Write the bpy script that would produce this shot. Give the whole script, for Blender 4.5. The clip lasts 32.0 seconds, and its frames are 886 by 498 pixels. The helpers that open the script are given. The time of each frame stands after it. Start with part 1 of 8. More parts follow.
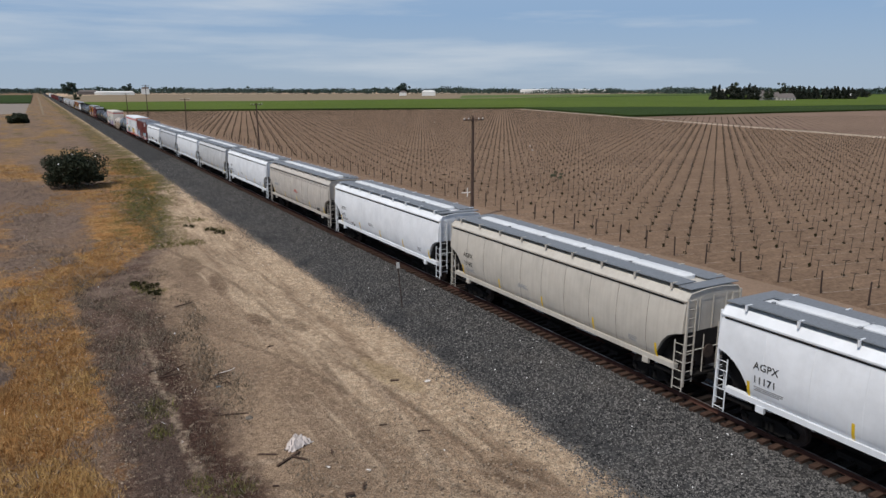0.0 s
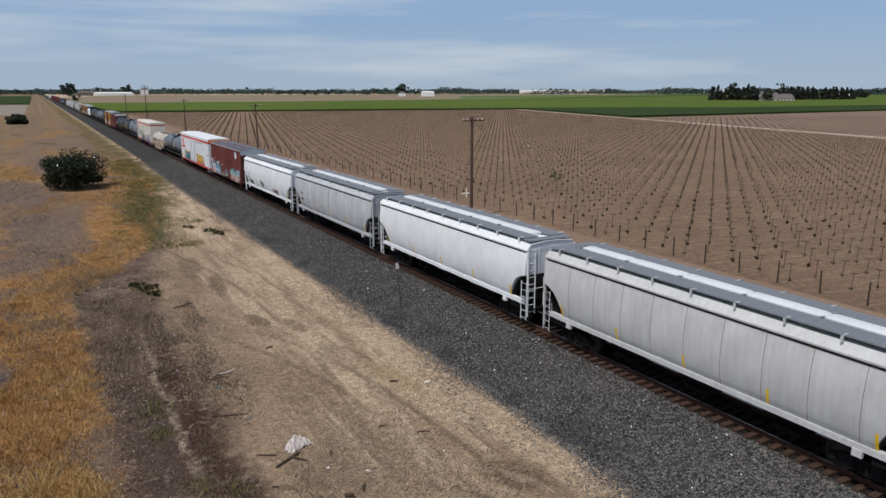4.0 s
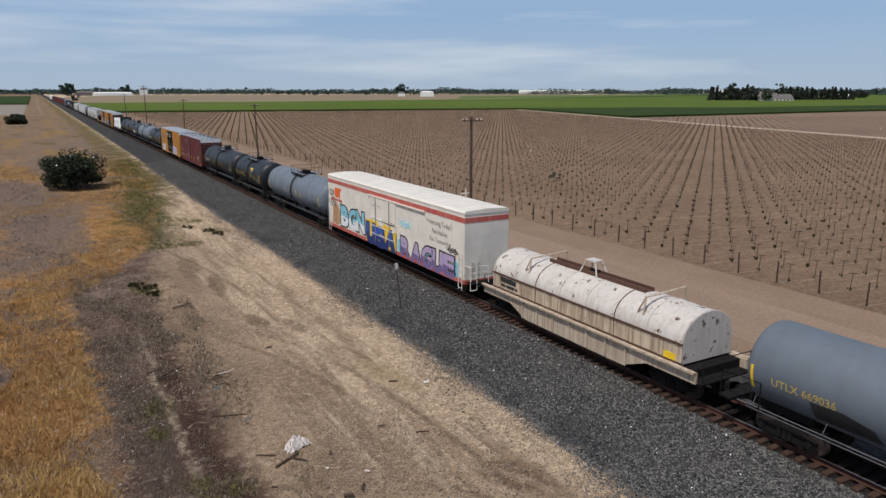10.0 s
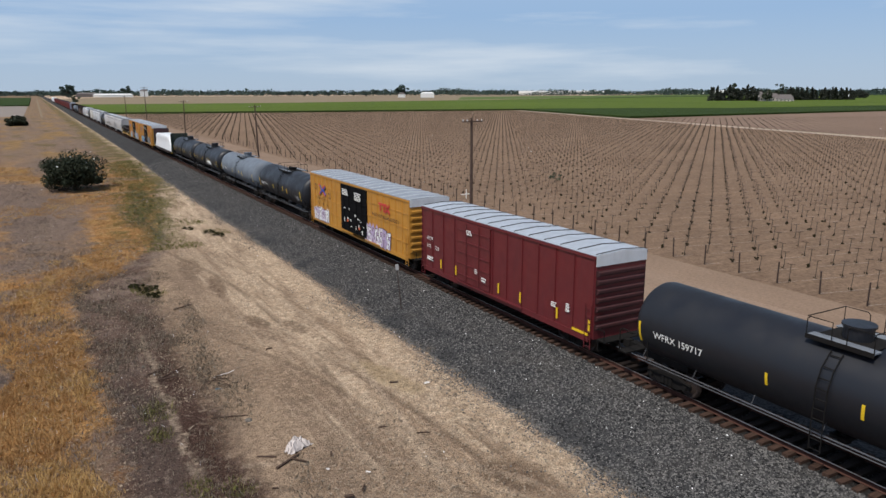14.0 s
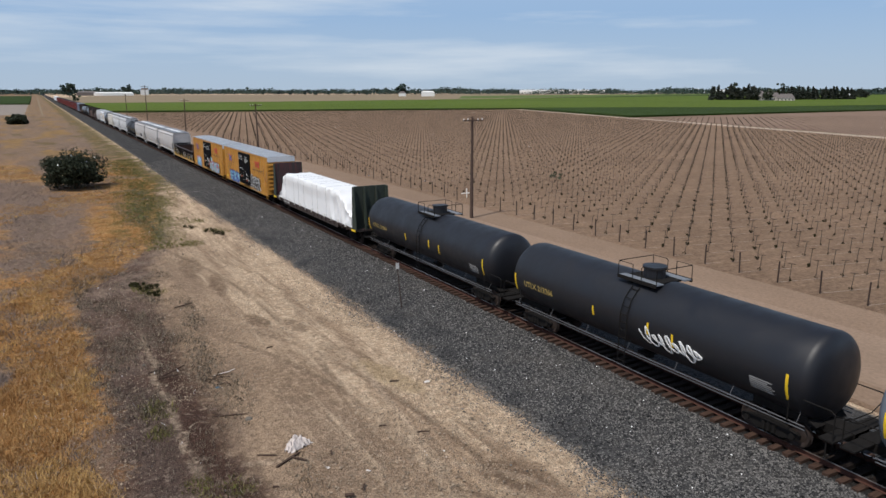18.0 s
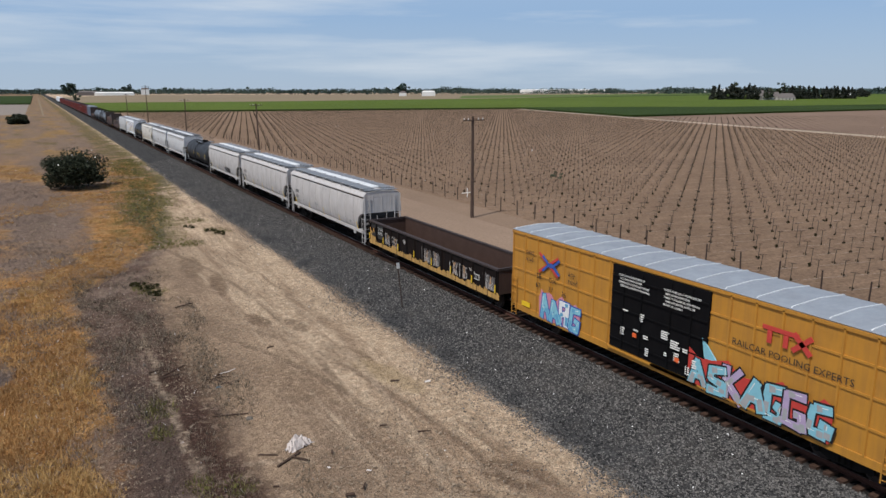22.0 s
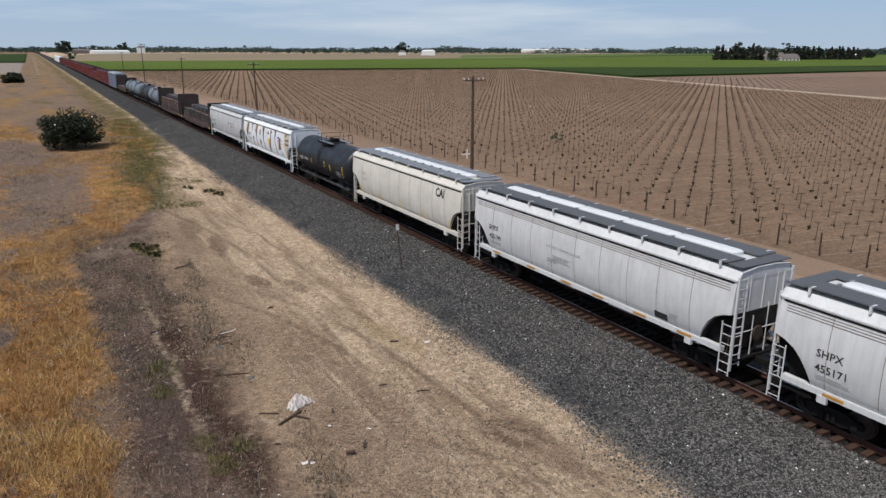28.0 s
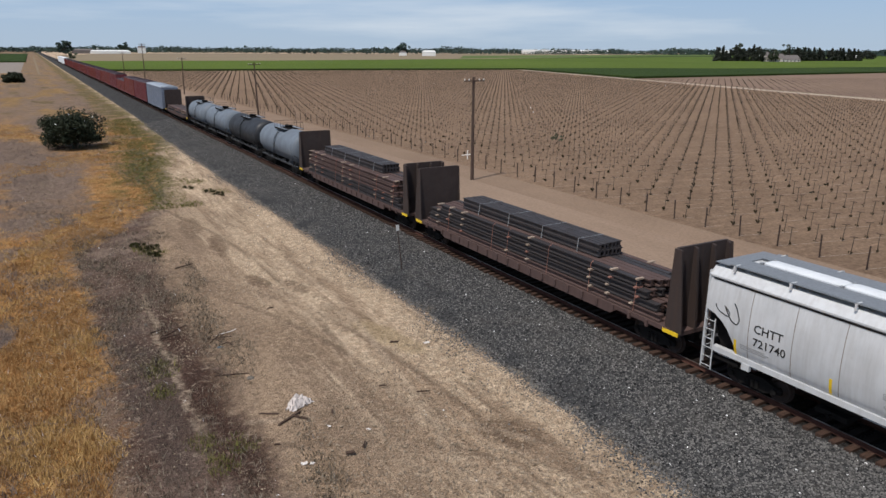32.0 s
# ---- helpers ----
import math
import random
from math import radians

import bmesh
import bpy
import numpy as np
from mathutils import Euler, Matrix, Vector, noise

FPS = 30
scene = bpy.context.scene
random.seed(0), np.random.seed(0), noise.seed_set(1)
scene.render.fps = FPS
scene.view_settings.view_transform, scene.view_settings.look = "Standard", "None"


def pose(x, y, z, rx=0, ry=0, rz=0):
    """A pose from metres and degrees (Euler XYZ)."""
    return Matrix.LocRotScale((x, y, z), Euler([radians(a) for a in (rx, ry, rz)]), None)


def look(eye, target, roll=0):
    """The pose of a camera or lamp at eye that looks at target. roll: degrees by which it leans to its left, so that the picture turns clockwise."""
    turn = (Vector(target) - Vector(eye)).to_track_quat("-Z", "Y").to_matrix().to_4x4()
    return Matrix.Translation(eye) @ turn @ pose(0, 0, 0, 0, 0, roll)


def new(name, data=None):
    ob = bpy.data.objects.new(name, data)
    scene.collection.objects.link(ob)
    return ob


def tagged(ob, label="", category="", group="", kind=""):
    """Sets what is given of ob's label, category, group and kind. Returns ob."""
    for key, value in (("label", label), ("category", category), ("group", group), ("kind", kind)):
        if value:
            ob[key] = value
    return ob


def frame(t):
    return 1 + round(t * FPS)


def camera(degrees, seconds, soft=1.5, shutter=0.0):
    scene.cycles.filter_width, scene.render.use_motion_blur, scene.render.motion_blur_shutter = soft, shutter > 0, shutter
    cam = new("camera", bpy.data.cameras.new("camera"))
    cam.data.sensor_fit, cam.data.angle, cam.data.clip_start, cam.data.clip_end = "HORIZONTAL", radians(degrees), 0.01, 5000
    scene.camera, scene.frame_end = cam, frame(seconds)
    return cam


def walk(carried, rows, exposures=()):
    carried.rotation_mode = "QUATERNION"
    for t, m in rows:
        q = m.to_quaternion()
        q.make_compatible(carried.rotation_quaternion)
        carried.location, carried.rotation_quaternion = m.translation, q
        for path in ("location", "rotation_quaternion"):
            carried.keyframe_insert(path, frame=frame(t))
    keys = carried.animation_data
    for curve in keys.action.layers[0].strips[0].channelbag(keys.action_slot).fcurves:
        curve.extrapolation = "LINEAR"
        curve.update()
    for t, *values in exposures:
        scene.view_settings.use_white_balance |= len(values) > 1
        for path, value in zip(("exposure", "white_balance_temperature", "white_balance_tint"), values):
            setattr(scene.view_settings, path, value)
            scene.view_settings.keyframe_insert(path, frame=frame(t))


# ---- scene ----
import collections

RAIL = 1.1          # top of the rails over the ground
TRACK = 22.24       # the track's centre line
EYE = 13.03

PATH = [
    (0, 29.428, 12.696, -0.039),
    (1, 29.441, 12.665, -0.058),
    (2, 29.460, 12.663, -0.042),
    (3, 29.475, 12.654, -0.011),
    (3.5, 29.479, 12.645, -0.001),
    (5.5, 29.544, 12.647, 0.013),
    (6, 29.546, 12.640, 0.013),
    (7, 29.554, 12.633, -0.012),
    (8, 29.562, 12.660, -0.052),
    (9, 29.556, 12.647, -0.036),
    (10, 29.548, 12.636, -0.012),
    (11, 29.545, 12.636, 0.000),
    (12, 29.540, 12.603, 0.016),
    (13, 29.531, 12.582, 0.044),
    (14, 29.509, 12.563, 0.086),
    (14.5, 29.500, 12.564, 0.094),
    (16.5, 29.514, 12.595, -0.024),
    (17, 29.503, 12.607, -0.020),
    (18, 29.473, 12.648, 0.011),
    (19, 29.439, 12.640, 0.057),
    (20, 29.415, 12.629, 0.113),
    (21, 29.415, 12.662, 0.110),
    (22, 29.426, 12.673, 0.043),
    (22.5, 29.426, 12.884, 0.016),
    (23, 29.419, 13.518, 0.005),
    (23.5, 29.409, 14.376, 0.007),
    (24, 29.401, 15.189, 0.010),
    (24.5, 29.401, 15.650, 0.006),
    (25, 29.407, 15.764, -0.005),
    (25.5, 29.414, 15.770, -0.018),
    (27.5, 29.460, 15.783, -0.109),
    (28, 29.474, 15.780, -0.140),
    (29, 29.495, 15.739, -0.202),
    (30, 29.485, 15.731, -0.243),
    (31, 29.469, 15.738, -0.273),
    (32, 29.462, 15.735, -0.268),
]
RUN = [(0, -0.00), (1, 21.18), (2, 42.45), (3, 63.89), (4.5, 96.13), (6, 128.39), (8, 171.59), (10, 214.68), (12, 257.97), (14, 300.96), (17, 365.16), (19, 408.30), (21, 451.25), (23, 494.10), (25, 536.66), (28, 600.71), (30, 643.53), (32, 686.23)]

cam = camera(64.19, 32.0)
walk(cam, [(t, pose(0, 0, EYE, 90 - tilt, 0, -turn) @ pose(0, 0, 0, 0, 0, -lean)) for t, turn, tilt, lean in PATH],
     exposures=[(0, -0.19), (8, -0.17), (9, -0.34), (10, -0.1), (11, -0.2), (12, -0.16), (13, 0.04), (19, 0.02), (20, -0.12), (20.6, -0.17), (21.1, -0.05), (22, -0.02), (24, 0.0), (27, 0.0), (29, 0.01), (30, 0.05), (31, -0.02), (32, 0.03)])

# ---- light ----
SUN_EL, SUN_FROM = radians(61), Vector((-0.93, -0.368, 0))
world = bpy.data.worlds.new("sky")
scene.world = world
world.use_nodes = True
wn, wl = world.node_tree.nodes, world.node_tree.links
sky = wn.new("ShaderNodeTexSky")
sky.sky_type, sky.sun_disc = "NISHITA", False
sky.sun_elevation, sky.sun_rotation = SUN_EL, math.atan2(SUN_FROM.x, SUN_FROM.y)
sky.altitude, sky.air_density, sky.dust_density, sky.ozone_density = 0, 1.0, 0.7, 2.0
# pale haze low in the sky, and thin high cloud drawn out in long veils
tc = wn.new("ShaderNodeTexCoord")
sp = wn.new("ShaderNodeSeparateXYZ")
wl.new(tc.outputs["Generated"], sp.inputs[0])
hz = wn.new("ShaderNodeValToRGB")
for q, (at, colour) in zip((hz.color_ramp.elements[0], hz.color_ramp.elements[1], hz.color_ramp.elements.new(0.09)), ((0.0, (0.41, 0.525, 0.67, 1)), (0.30, (0.165, 0.32, 0.62, 1)), (0.10, (0.30, 0.455, 0.69, 1)))):
    q.position, q.color = at, colour
wl.new(sp.outputs["Z"], hz.inputs["Fac"])
hs = wn.new("ShaderNodeMixRGB")
hs.blend_type = "MULTIPLY"
hs.inputs["Fac"].default_value, hs.inputs["Color2"].default_value = 1.0, (10, 10, 10, 1)
wl.new(hz.outputs["Color"], hs.inputs["Color1"])
fade = wn.new("ShaderNodeMapRange")
fade.inputs["From Min"].default_value, fade.inputs["From Max"].default_value = 0.18, 0.6
fade.inputs["To Min"].default_value, fade.inputs["To Max"].default_value = 0.9, 0.0
wl.new(sp.outputs["Z"], fade.inputs["Value"])
h2 = wn.new("ShaderNodeMixRGB")
wl.new(fade.outputs[0], h2.inputs["Fac"])
wl.new(sky.outputs[0], h2.inputs["Color1"])
wl.new(hs.outputs[0], h2.inputs["Color2"])
mp = wn.new("ShaderNodeMapping")
mp.inputs["Scale"].default_value = (1.0, 1.3, 11.0)
mp.inputs["Rotation"].default_value = (0.04, 0.07, 0.0)
cl = wn.new("ShaderNodeTexNoise")
cl.inputs["Scale"].default_value, cl.inputs["Detail"].default_value, cl.inputs["Roughness"].default_value = 1.6, 8, 0.55
cr = wn.new("ShaderNodeValToRGB")
cr.color_ramp.elements[0].position, cr.color_ramp.elements[1].position = 0.46, 0.66
cr.color_ramp.elements[1].color = (0.8, 0.8, 0.8, 1)
cm = wn.new("ShaderNodeMixRGB")
cm.inputs["Color2"].default_value = (6.4, 7.1, 7.9, 1)
wl.new(tc.outputs["Generated"], mp.inputs["Vector"])
wl.new(mp.outputs[0], cl.inputs["Vector"])
wl.new(cl.outputs["Fac"], cr.inputs["Fac"])
thin = wn.new("ShaderNodeMapRange")
thin.inputs["From Min"].default_value, thin.inputs["From Max"].default_value = 0.2, 0.7
thin.inputs["To Min"].default_value, thin.inputs["To Max"].default_value = 1.0, 0.12
wl.new(sp.outputs["Z"], thin.inputs["Value"])
veil = wn.new("ShaderNodeMath")
veil.operation = "MULTIPLY"
wl.new(cr.outputs["Color"], veil.inputs[0])
wl.new(thin.outputs[0], veil.inputs[1])
wl.new(veil.outputs[0], cm.inputs["Fac"])
wl.new(h2.outputs[0], cm.inputs["Color1"])
wl.new(cm.outputs[0], wn["Background"].inputs["Color"])
wn["Background"].inputs["Strength"].default_value = 0.10
sun = new("sun", bpy.data.lights.new("sun", "SUN"))
sun.data.energy, sun.data.angle, sun.data.color = 3.65, radians(0.6), (1.0, 0.95, 0.88)
sun.matrix_world = look(SUN_FROM * math.cos(SUN_EL) * 50 + Vector((0, 0, math.sin(SUN_EL) * 50)), (0, 0, 0))


# ---- materials ----
def node_mat(name, rough, metal=0.0):
    m = bpy.data.materials.new(name)
    m.use_nodes = True
    n, l = m.node_tree.nodes, m.node_tree.links
    b = n["Principled BSDF"]
    b.inputs["Roughness"].default_value, b.inputs["Metallic"].default_value = rough, metal
    if rough >= 0.9:
        b.inputs["Specular IOR Level"].default_value = 0.08
    return m, n, l, b


def noise_of(n, l, vec, scale, detail=4, rough=0.55):
    x = n.new("ShaderNodeTexNoise")
    x.inputs["Scale"].default_value, x.inputs["Detail"].default_value, x.inputs["Roughness"].default_value = scale, detail, rough
    l.new(vec, x.inputs["Vector"])
    return x.outputs["Fac"]


def ramp_of(n, l, fac, a, b, ca=(0, 0, 0), cb=(1, 1, 1)):
    x = n.new("ShaderNodeValToRGB")
    e = x.color_ramp.elements
    e[0].position, e[1].position, e[0].color, e[1].color = a, b, (*ca, 1), (*cb, 1)
    l.new(fac, x.inputs["Fac"])
    return x.outputs["Color"]


def mix_of(n, l, fac, a, b, kind="MIX"):
    x = n.new("ShaderNodeMixRGB")
    x.blend_type = kind
    for key, value in (("Fac", fac), ("Color1", a), ("Color2", b)):
        if isinstance(value, (int, float)):
            x.inputs[key].default_value = value
        elif isinstance(value, tuple):
            x.inputs[key].default_value = (*value, 1)
        else:
            l.new(value, x.inputs[key])
    return x.outputs["Color"]


def mapped(n, l, vec, scale, turn=0.0):
    x = n.new("ShaderNodeMapping")
    x.inputs["Scale"].default_value = scale
    x.inputs["Rotation"].default_value = (0, 0, turn)
    l.new(vec, x.inputs["Vector"])
    return x.outputs[0]


def bump_of(n, l, b, height, strength, dist=0.02):
    x = n.new("ShaderNodeBump")
    x.inputs["Strength"].default_value, x.inputs["Distance"].default_value = strength, dist
    l.new(height, x.inputs["Height"])
    l.new(x.outputs[0], b.inputs["Normal"])


def shifted(n, l):
    """Object coordinates, shifted by the object's own random number."""
    tc = n.new("ShaderNodeTexCoord")
    oi = n.new("ShaderNodeObjectInfo")
    m = n.new("ShaderNodeVectorMath")
    m.operation = "MULTIPLY_ADD"
    cx = n.new("ShaderNodeCombineXYZ")
    for i in range(3):
        l.new(oi.outputs["Random"], cx.inputs[i])
    m.inputs[1].default_value = (41, 67, 23)
    l.new(cx.outputs[0], m.inputs[0])
    l.new(tc.outputs["Object"], m.inputs[2])
    return m.outputs[0]


def paint(name, color, dirt=(0.16, 0.12, 0.09), amount=0.35, rough=0.5, rust=0.1, metal=0.0, streak=0.5, relief=0.12, chips=0.0):
    """Weathered vehicle paint: grime in clouds, streaks run down the sides, flecks of rust."""
    m, n, l, b = node_mat(name, rough, metal)
    v = shifted(n, l)
    cloud = noise_of(n, l, v, 0.9, 6, 0.6)
    col = mix_of(n, l, ramp_of(n, l, cloud, 0.35, 0.75), color, tuple(c * 0.82 for c in color))
    run = noise_of(n, l, mapped(n, l, v, (2.2, 2.2, 0.16)), 2.4, 5, 0.65)
    k = n.new("ShaderNodeMath")
    k.operation = "MULTIPLY"
    l.new(ramp_of(n, l, run, 0.42, 0.85), k.inputs[0])
    k.inputs[1].default_value = amount * (0.5 + streak)
    col = mix_of(n, l, k.outputs[0], col, dirt)
    fine = noise_of(n, l, v, 4.0, 7, 0.72)
    k2 = n.new("ShaderNodeMath")
    k2.operation = "MULTIPLY"
    l.new(ramp_of(n, l, fine, 0.62, 0.74), k2.inputs[0])
    k2.inputs[1].default_value = rust
    col = mix_of(n, l, k2.outputs[0], col, (0.17, 0.07, 0.035))
    if chips:
        flake = noise_of(n, l, v, 2.6, 8, 0.66)
        col = mix_of(n, l, ramp_of(n, l, flake, chips, chips + 0.03), col, (0.075, 0.030, 0.018))
    l.new(col, b.inputs["Base Color"])
    l.new(ramp_of(n, l, cloud, 0.3, 0.8, (rough - 0.1,) * 3, (min(1, rough + 0.2),) * 3), b.inputs["Roughness"])
    if relief:
        bump_of(n, l, b, noise_of(n, l, v, 1.6, 3), relief, 0.02)
    return m


def plain(name, color, rough=0.6, metal=0.0, var=0.25, scale=6.0, bump=0.15):
    m, n, l, b = node_mat(name, rough, metal)
    v = shifted(n, l)
    a = noise_of(n, l, v, scale, 6, 0.6)
    g = noise_of(n, l, v, scale * 9, 3, 0.6)
    col = mix_of(n, l, ramp_of(n, l, a, 0.3, 0.75), tuple(min(1, c * (1 + var)) for c in color), tuple(c * (1 - var) for c in color))
    col = mix_of(n, l, 0.35, col, mix_of(n, l, g, tuple(c * (1 - var) for c in color), tuple(min(1, c * (1 + var)) for c in color)))
    l.new(col, b.inputs["Base Color"])
    bump_of(n, l, b, g, bump, 0.01)
    return m


def island_mat(name, colors, rough=0.92):
    """Each loose piece takes its own tone between the colours."""
    m, n, l, b = node_mat(name, rough)
    ge = n.new("ShaderNodeNewGeometry")
    x = n.new("ShaderNodeValToRGB")
    e = x.color_ramp.elements
    for i, c in enumerate(colors):
        p = i / (len(colors) - 1)
        q = e[0] if i == 0 else (e[1] if i == len(colors) - 1 else e.new(p))
        q.position, q.color = p, (*c, 1)
    l.new(ge.outputs["Random Per Island"], x.inputs["Fac"])
    l.new(x.outputs["Color"], b.inputs["Base Color"])
    return m


WHITE = paint("white_car_paint", (0.79, 0.815, 0.845), amount=0.08, rust=0.05, streak=0.2, relief=0.05)
PALE = paint("pale_grey_car_paint", (0.56, 0.57, 0.58), amount=0.3, rust=0.12)
BEIGE = paint("beige_car_paint", (0.54, 0.505, 0.445), amount=0.25, rust=0.08)
DUN = paint("dun_car_paint", (0.53, 0.49, 0.44), amount=0.35, rust=0.12)
CREAM = paint("cream_car_paint", (0.76, 0.71, 0.63), amount=0.14, rust=0.05, streak=0.2)
STREAKED = paint("streaked_grey_car_paint", (0.52, 0.54, 0.57), dirt=(0.2, 0.2, 0.2), amount=0.6, rust=0.08, streak=0.7)
MAUVE = paint("dull_grey_car_paint", (0.54, 0.52, 0.51), amount=0.4, rust=0.08)
REDBOX = paint("worn_red_car_paint", (0.185, 0.030, 0.021), dirt=(0.022, 0.011, 0.010), amount=1.25, rust=0.35, rough=0.7, streak=0.5)
MAROON = paint("maroon_car_paint", (0.125, 0.013, 0.016), dirt=(0.06, 0.02, 0.02), amount=0.4, rust=0.04)
YELLOW = paint("yellow_car_paint", (0.50, 0.235, 0.032), dirt=(0.2, 0.10, 0.04), amount=0.45, rust=0.15)
TANKGREY = paint("blue_grey_tank_paint", (0.120, 0.142, 0.170), dirt=(0.07, 0.07, 0.08), amount=0.08, rust=0.02, rough=0.6, relief=0)
TANKPALE = paint("pale_grey_tank_paint", (0.135, 0.160, 0.192), dirt=(0.07, 0.07, 0.08), amount=0.08, rust=0.02, rough=0.6, relief=0)
TANKBLACK = paint("black_tank_paint", (0.0080, 0.0092, 0.0135), dirt=(0.022, 0.022, 0.023), amount=0.10, rust=0.02, rough=0.48, relief=0)
TANKSLATE = paint("slate_tank_paint", (0.014, 0.0155, 0.020), dirt=(0.03, 0.028, 0.027), amount=0.1, rust=0.03, rough=0.6, relief=0)
RUSTY = paint("rusty_steel", (0.10, 0.045, 0.028), dirt=(0.04, 0.025, 0.02), amount=0.6, rust=0.4, rough=0.8)
RUSTINSIDE = paint("rust_inside", (0.060, 0.030, 0.021), dirt=(0.035, 0.02, 0.015), amount=0.5, rust=0.4, rough=0.85)
BLACKPAINT = paint("black_car_paint", (0.02, 0.02, 0.022), dirt=(0.06, 0.05, 0.04), amount=0.4, rust=0.1, rough=0.6)
GREENDARK = paint("dark_green_paint", (0.022, 0.035, 0.025), dirt=(0.05, 0.03, 0.025), amount=0.4, rust=0.2, rough=0.7)
BULKRED = paint("faded_red_bulkhead", (0.024, 0.017, 0.017), dirt=(0.17, 0.02, 0.025), amount=0.8, rust=0.2, rough=0.7)
BLUEBOX = paint("blue_grey_car_paint", (0.16, 0.19, 0.25), dirt=(0.08, 0.08, 0.09), amount=0.5, rust=0.1)
UNDER = plain("grimy_underframe", (0.013, 0.012, 0.0115), 0.92, 0.0, 0.35, 4)
GRIME = plain("rusty_grime", (0.05, 0.034, 0.027), 0.85, 0.1, 0.4, 5)
WHEELMAT = plain("wheel_steel", (0.035, 0.024, 0.02), 0.7, 0.3, 0.3, 8)
GALV = plain("galvanised_grating", (0.26, 0.27, 0.28), 0.55, 0.3, 0.2, 7)
GRATE = plain("grey_roof_grating", (0.17, 0.185, 0.205), 0.7, 0.1, 0.25, 9)
FADED = plain("faded_print", (0.30, 0.30, 0.30), 0.7, 0, 0.2)
ROOFGREY = paint("grey_roof_panels", (0.27, 0.30, 0.34), dirt=(0.40, 0.42, 0.44), amount=0.3, rust=0.02, metal=0.1, rough=0.6)
ROOFSTEEL = paint("galvanised_roof", (0.46, 0.50, 0.55), dirt=(0.25, 0.25, 0.26), amount=0.4, rust=0.03, metal=0.2, rough=0.45)
HATCHWHITE = paint("white_hatch", (0.70, 0.72, 0.74), dirt=(0.36, 0.35, 0.34), amount=0.3, rust=0.02)
REDSTRIPE = paint("red_band", (0.58, 0.04, 0.03), dirt=(0.2, 0.05, 0.04), amount=0.25, rust=0.02)
REDFADE = paint("faded_red_band", (0.46, 0.07, 0.05), dirt=(0.62, 0.50, 0.45), amount=0.55, rust=0.02, streak=0.3)
ORANGE = plain("orange_sign", (0.75, 0.13, 0.03), 0.5, 0, 0.08)
SAFETY = plain("yellow_reflector", (0.75, 0.5, 0.02), 0.45, 0, 0.12)
INK = plain("black_lettering", (0.02, 0.02, 0.02), 0.6, 0, 0.2)
CHALK = plain("white_lettering", (0.75, 0.75, 0.72), 0.6, 0, 0.1)
OCHRE = plain("dull_yellow_lettering", (0.45, 0.33, 0.1), 0.6, 0, 0.1)
REDINK = plain("red_lettering", (0.5, 0.03, 0.03), 0.6, 0, 0.1)
PIPEGREY = plain("worn_pipe", (0.10, 0.10, 0.105), 0.6, 0.2, 0.3, 6)
RUSTROOF = paint("rusty_roof", (0.062, 0.040, 0.050), dirt=(0.13, 0.11, 0.12), amount=0.35, rust=0.15, rough=0.75)
# thin strips along the car seams, darker than the paint
SEAMDARK = plain("dark_seam", (0.22, 0.19, 0.165), 0.8, 0, 0.3, 3)
TAWNY = paint("weathered_white_hood", (0.60, 0.56, 0.52), dirt=(0.30, 0.19, 0.12), amount=0.5, rust=0.4, rough=0.65, streak=0.6, chips=0.60)


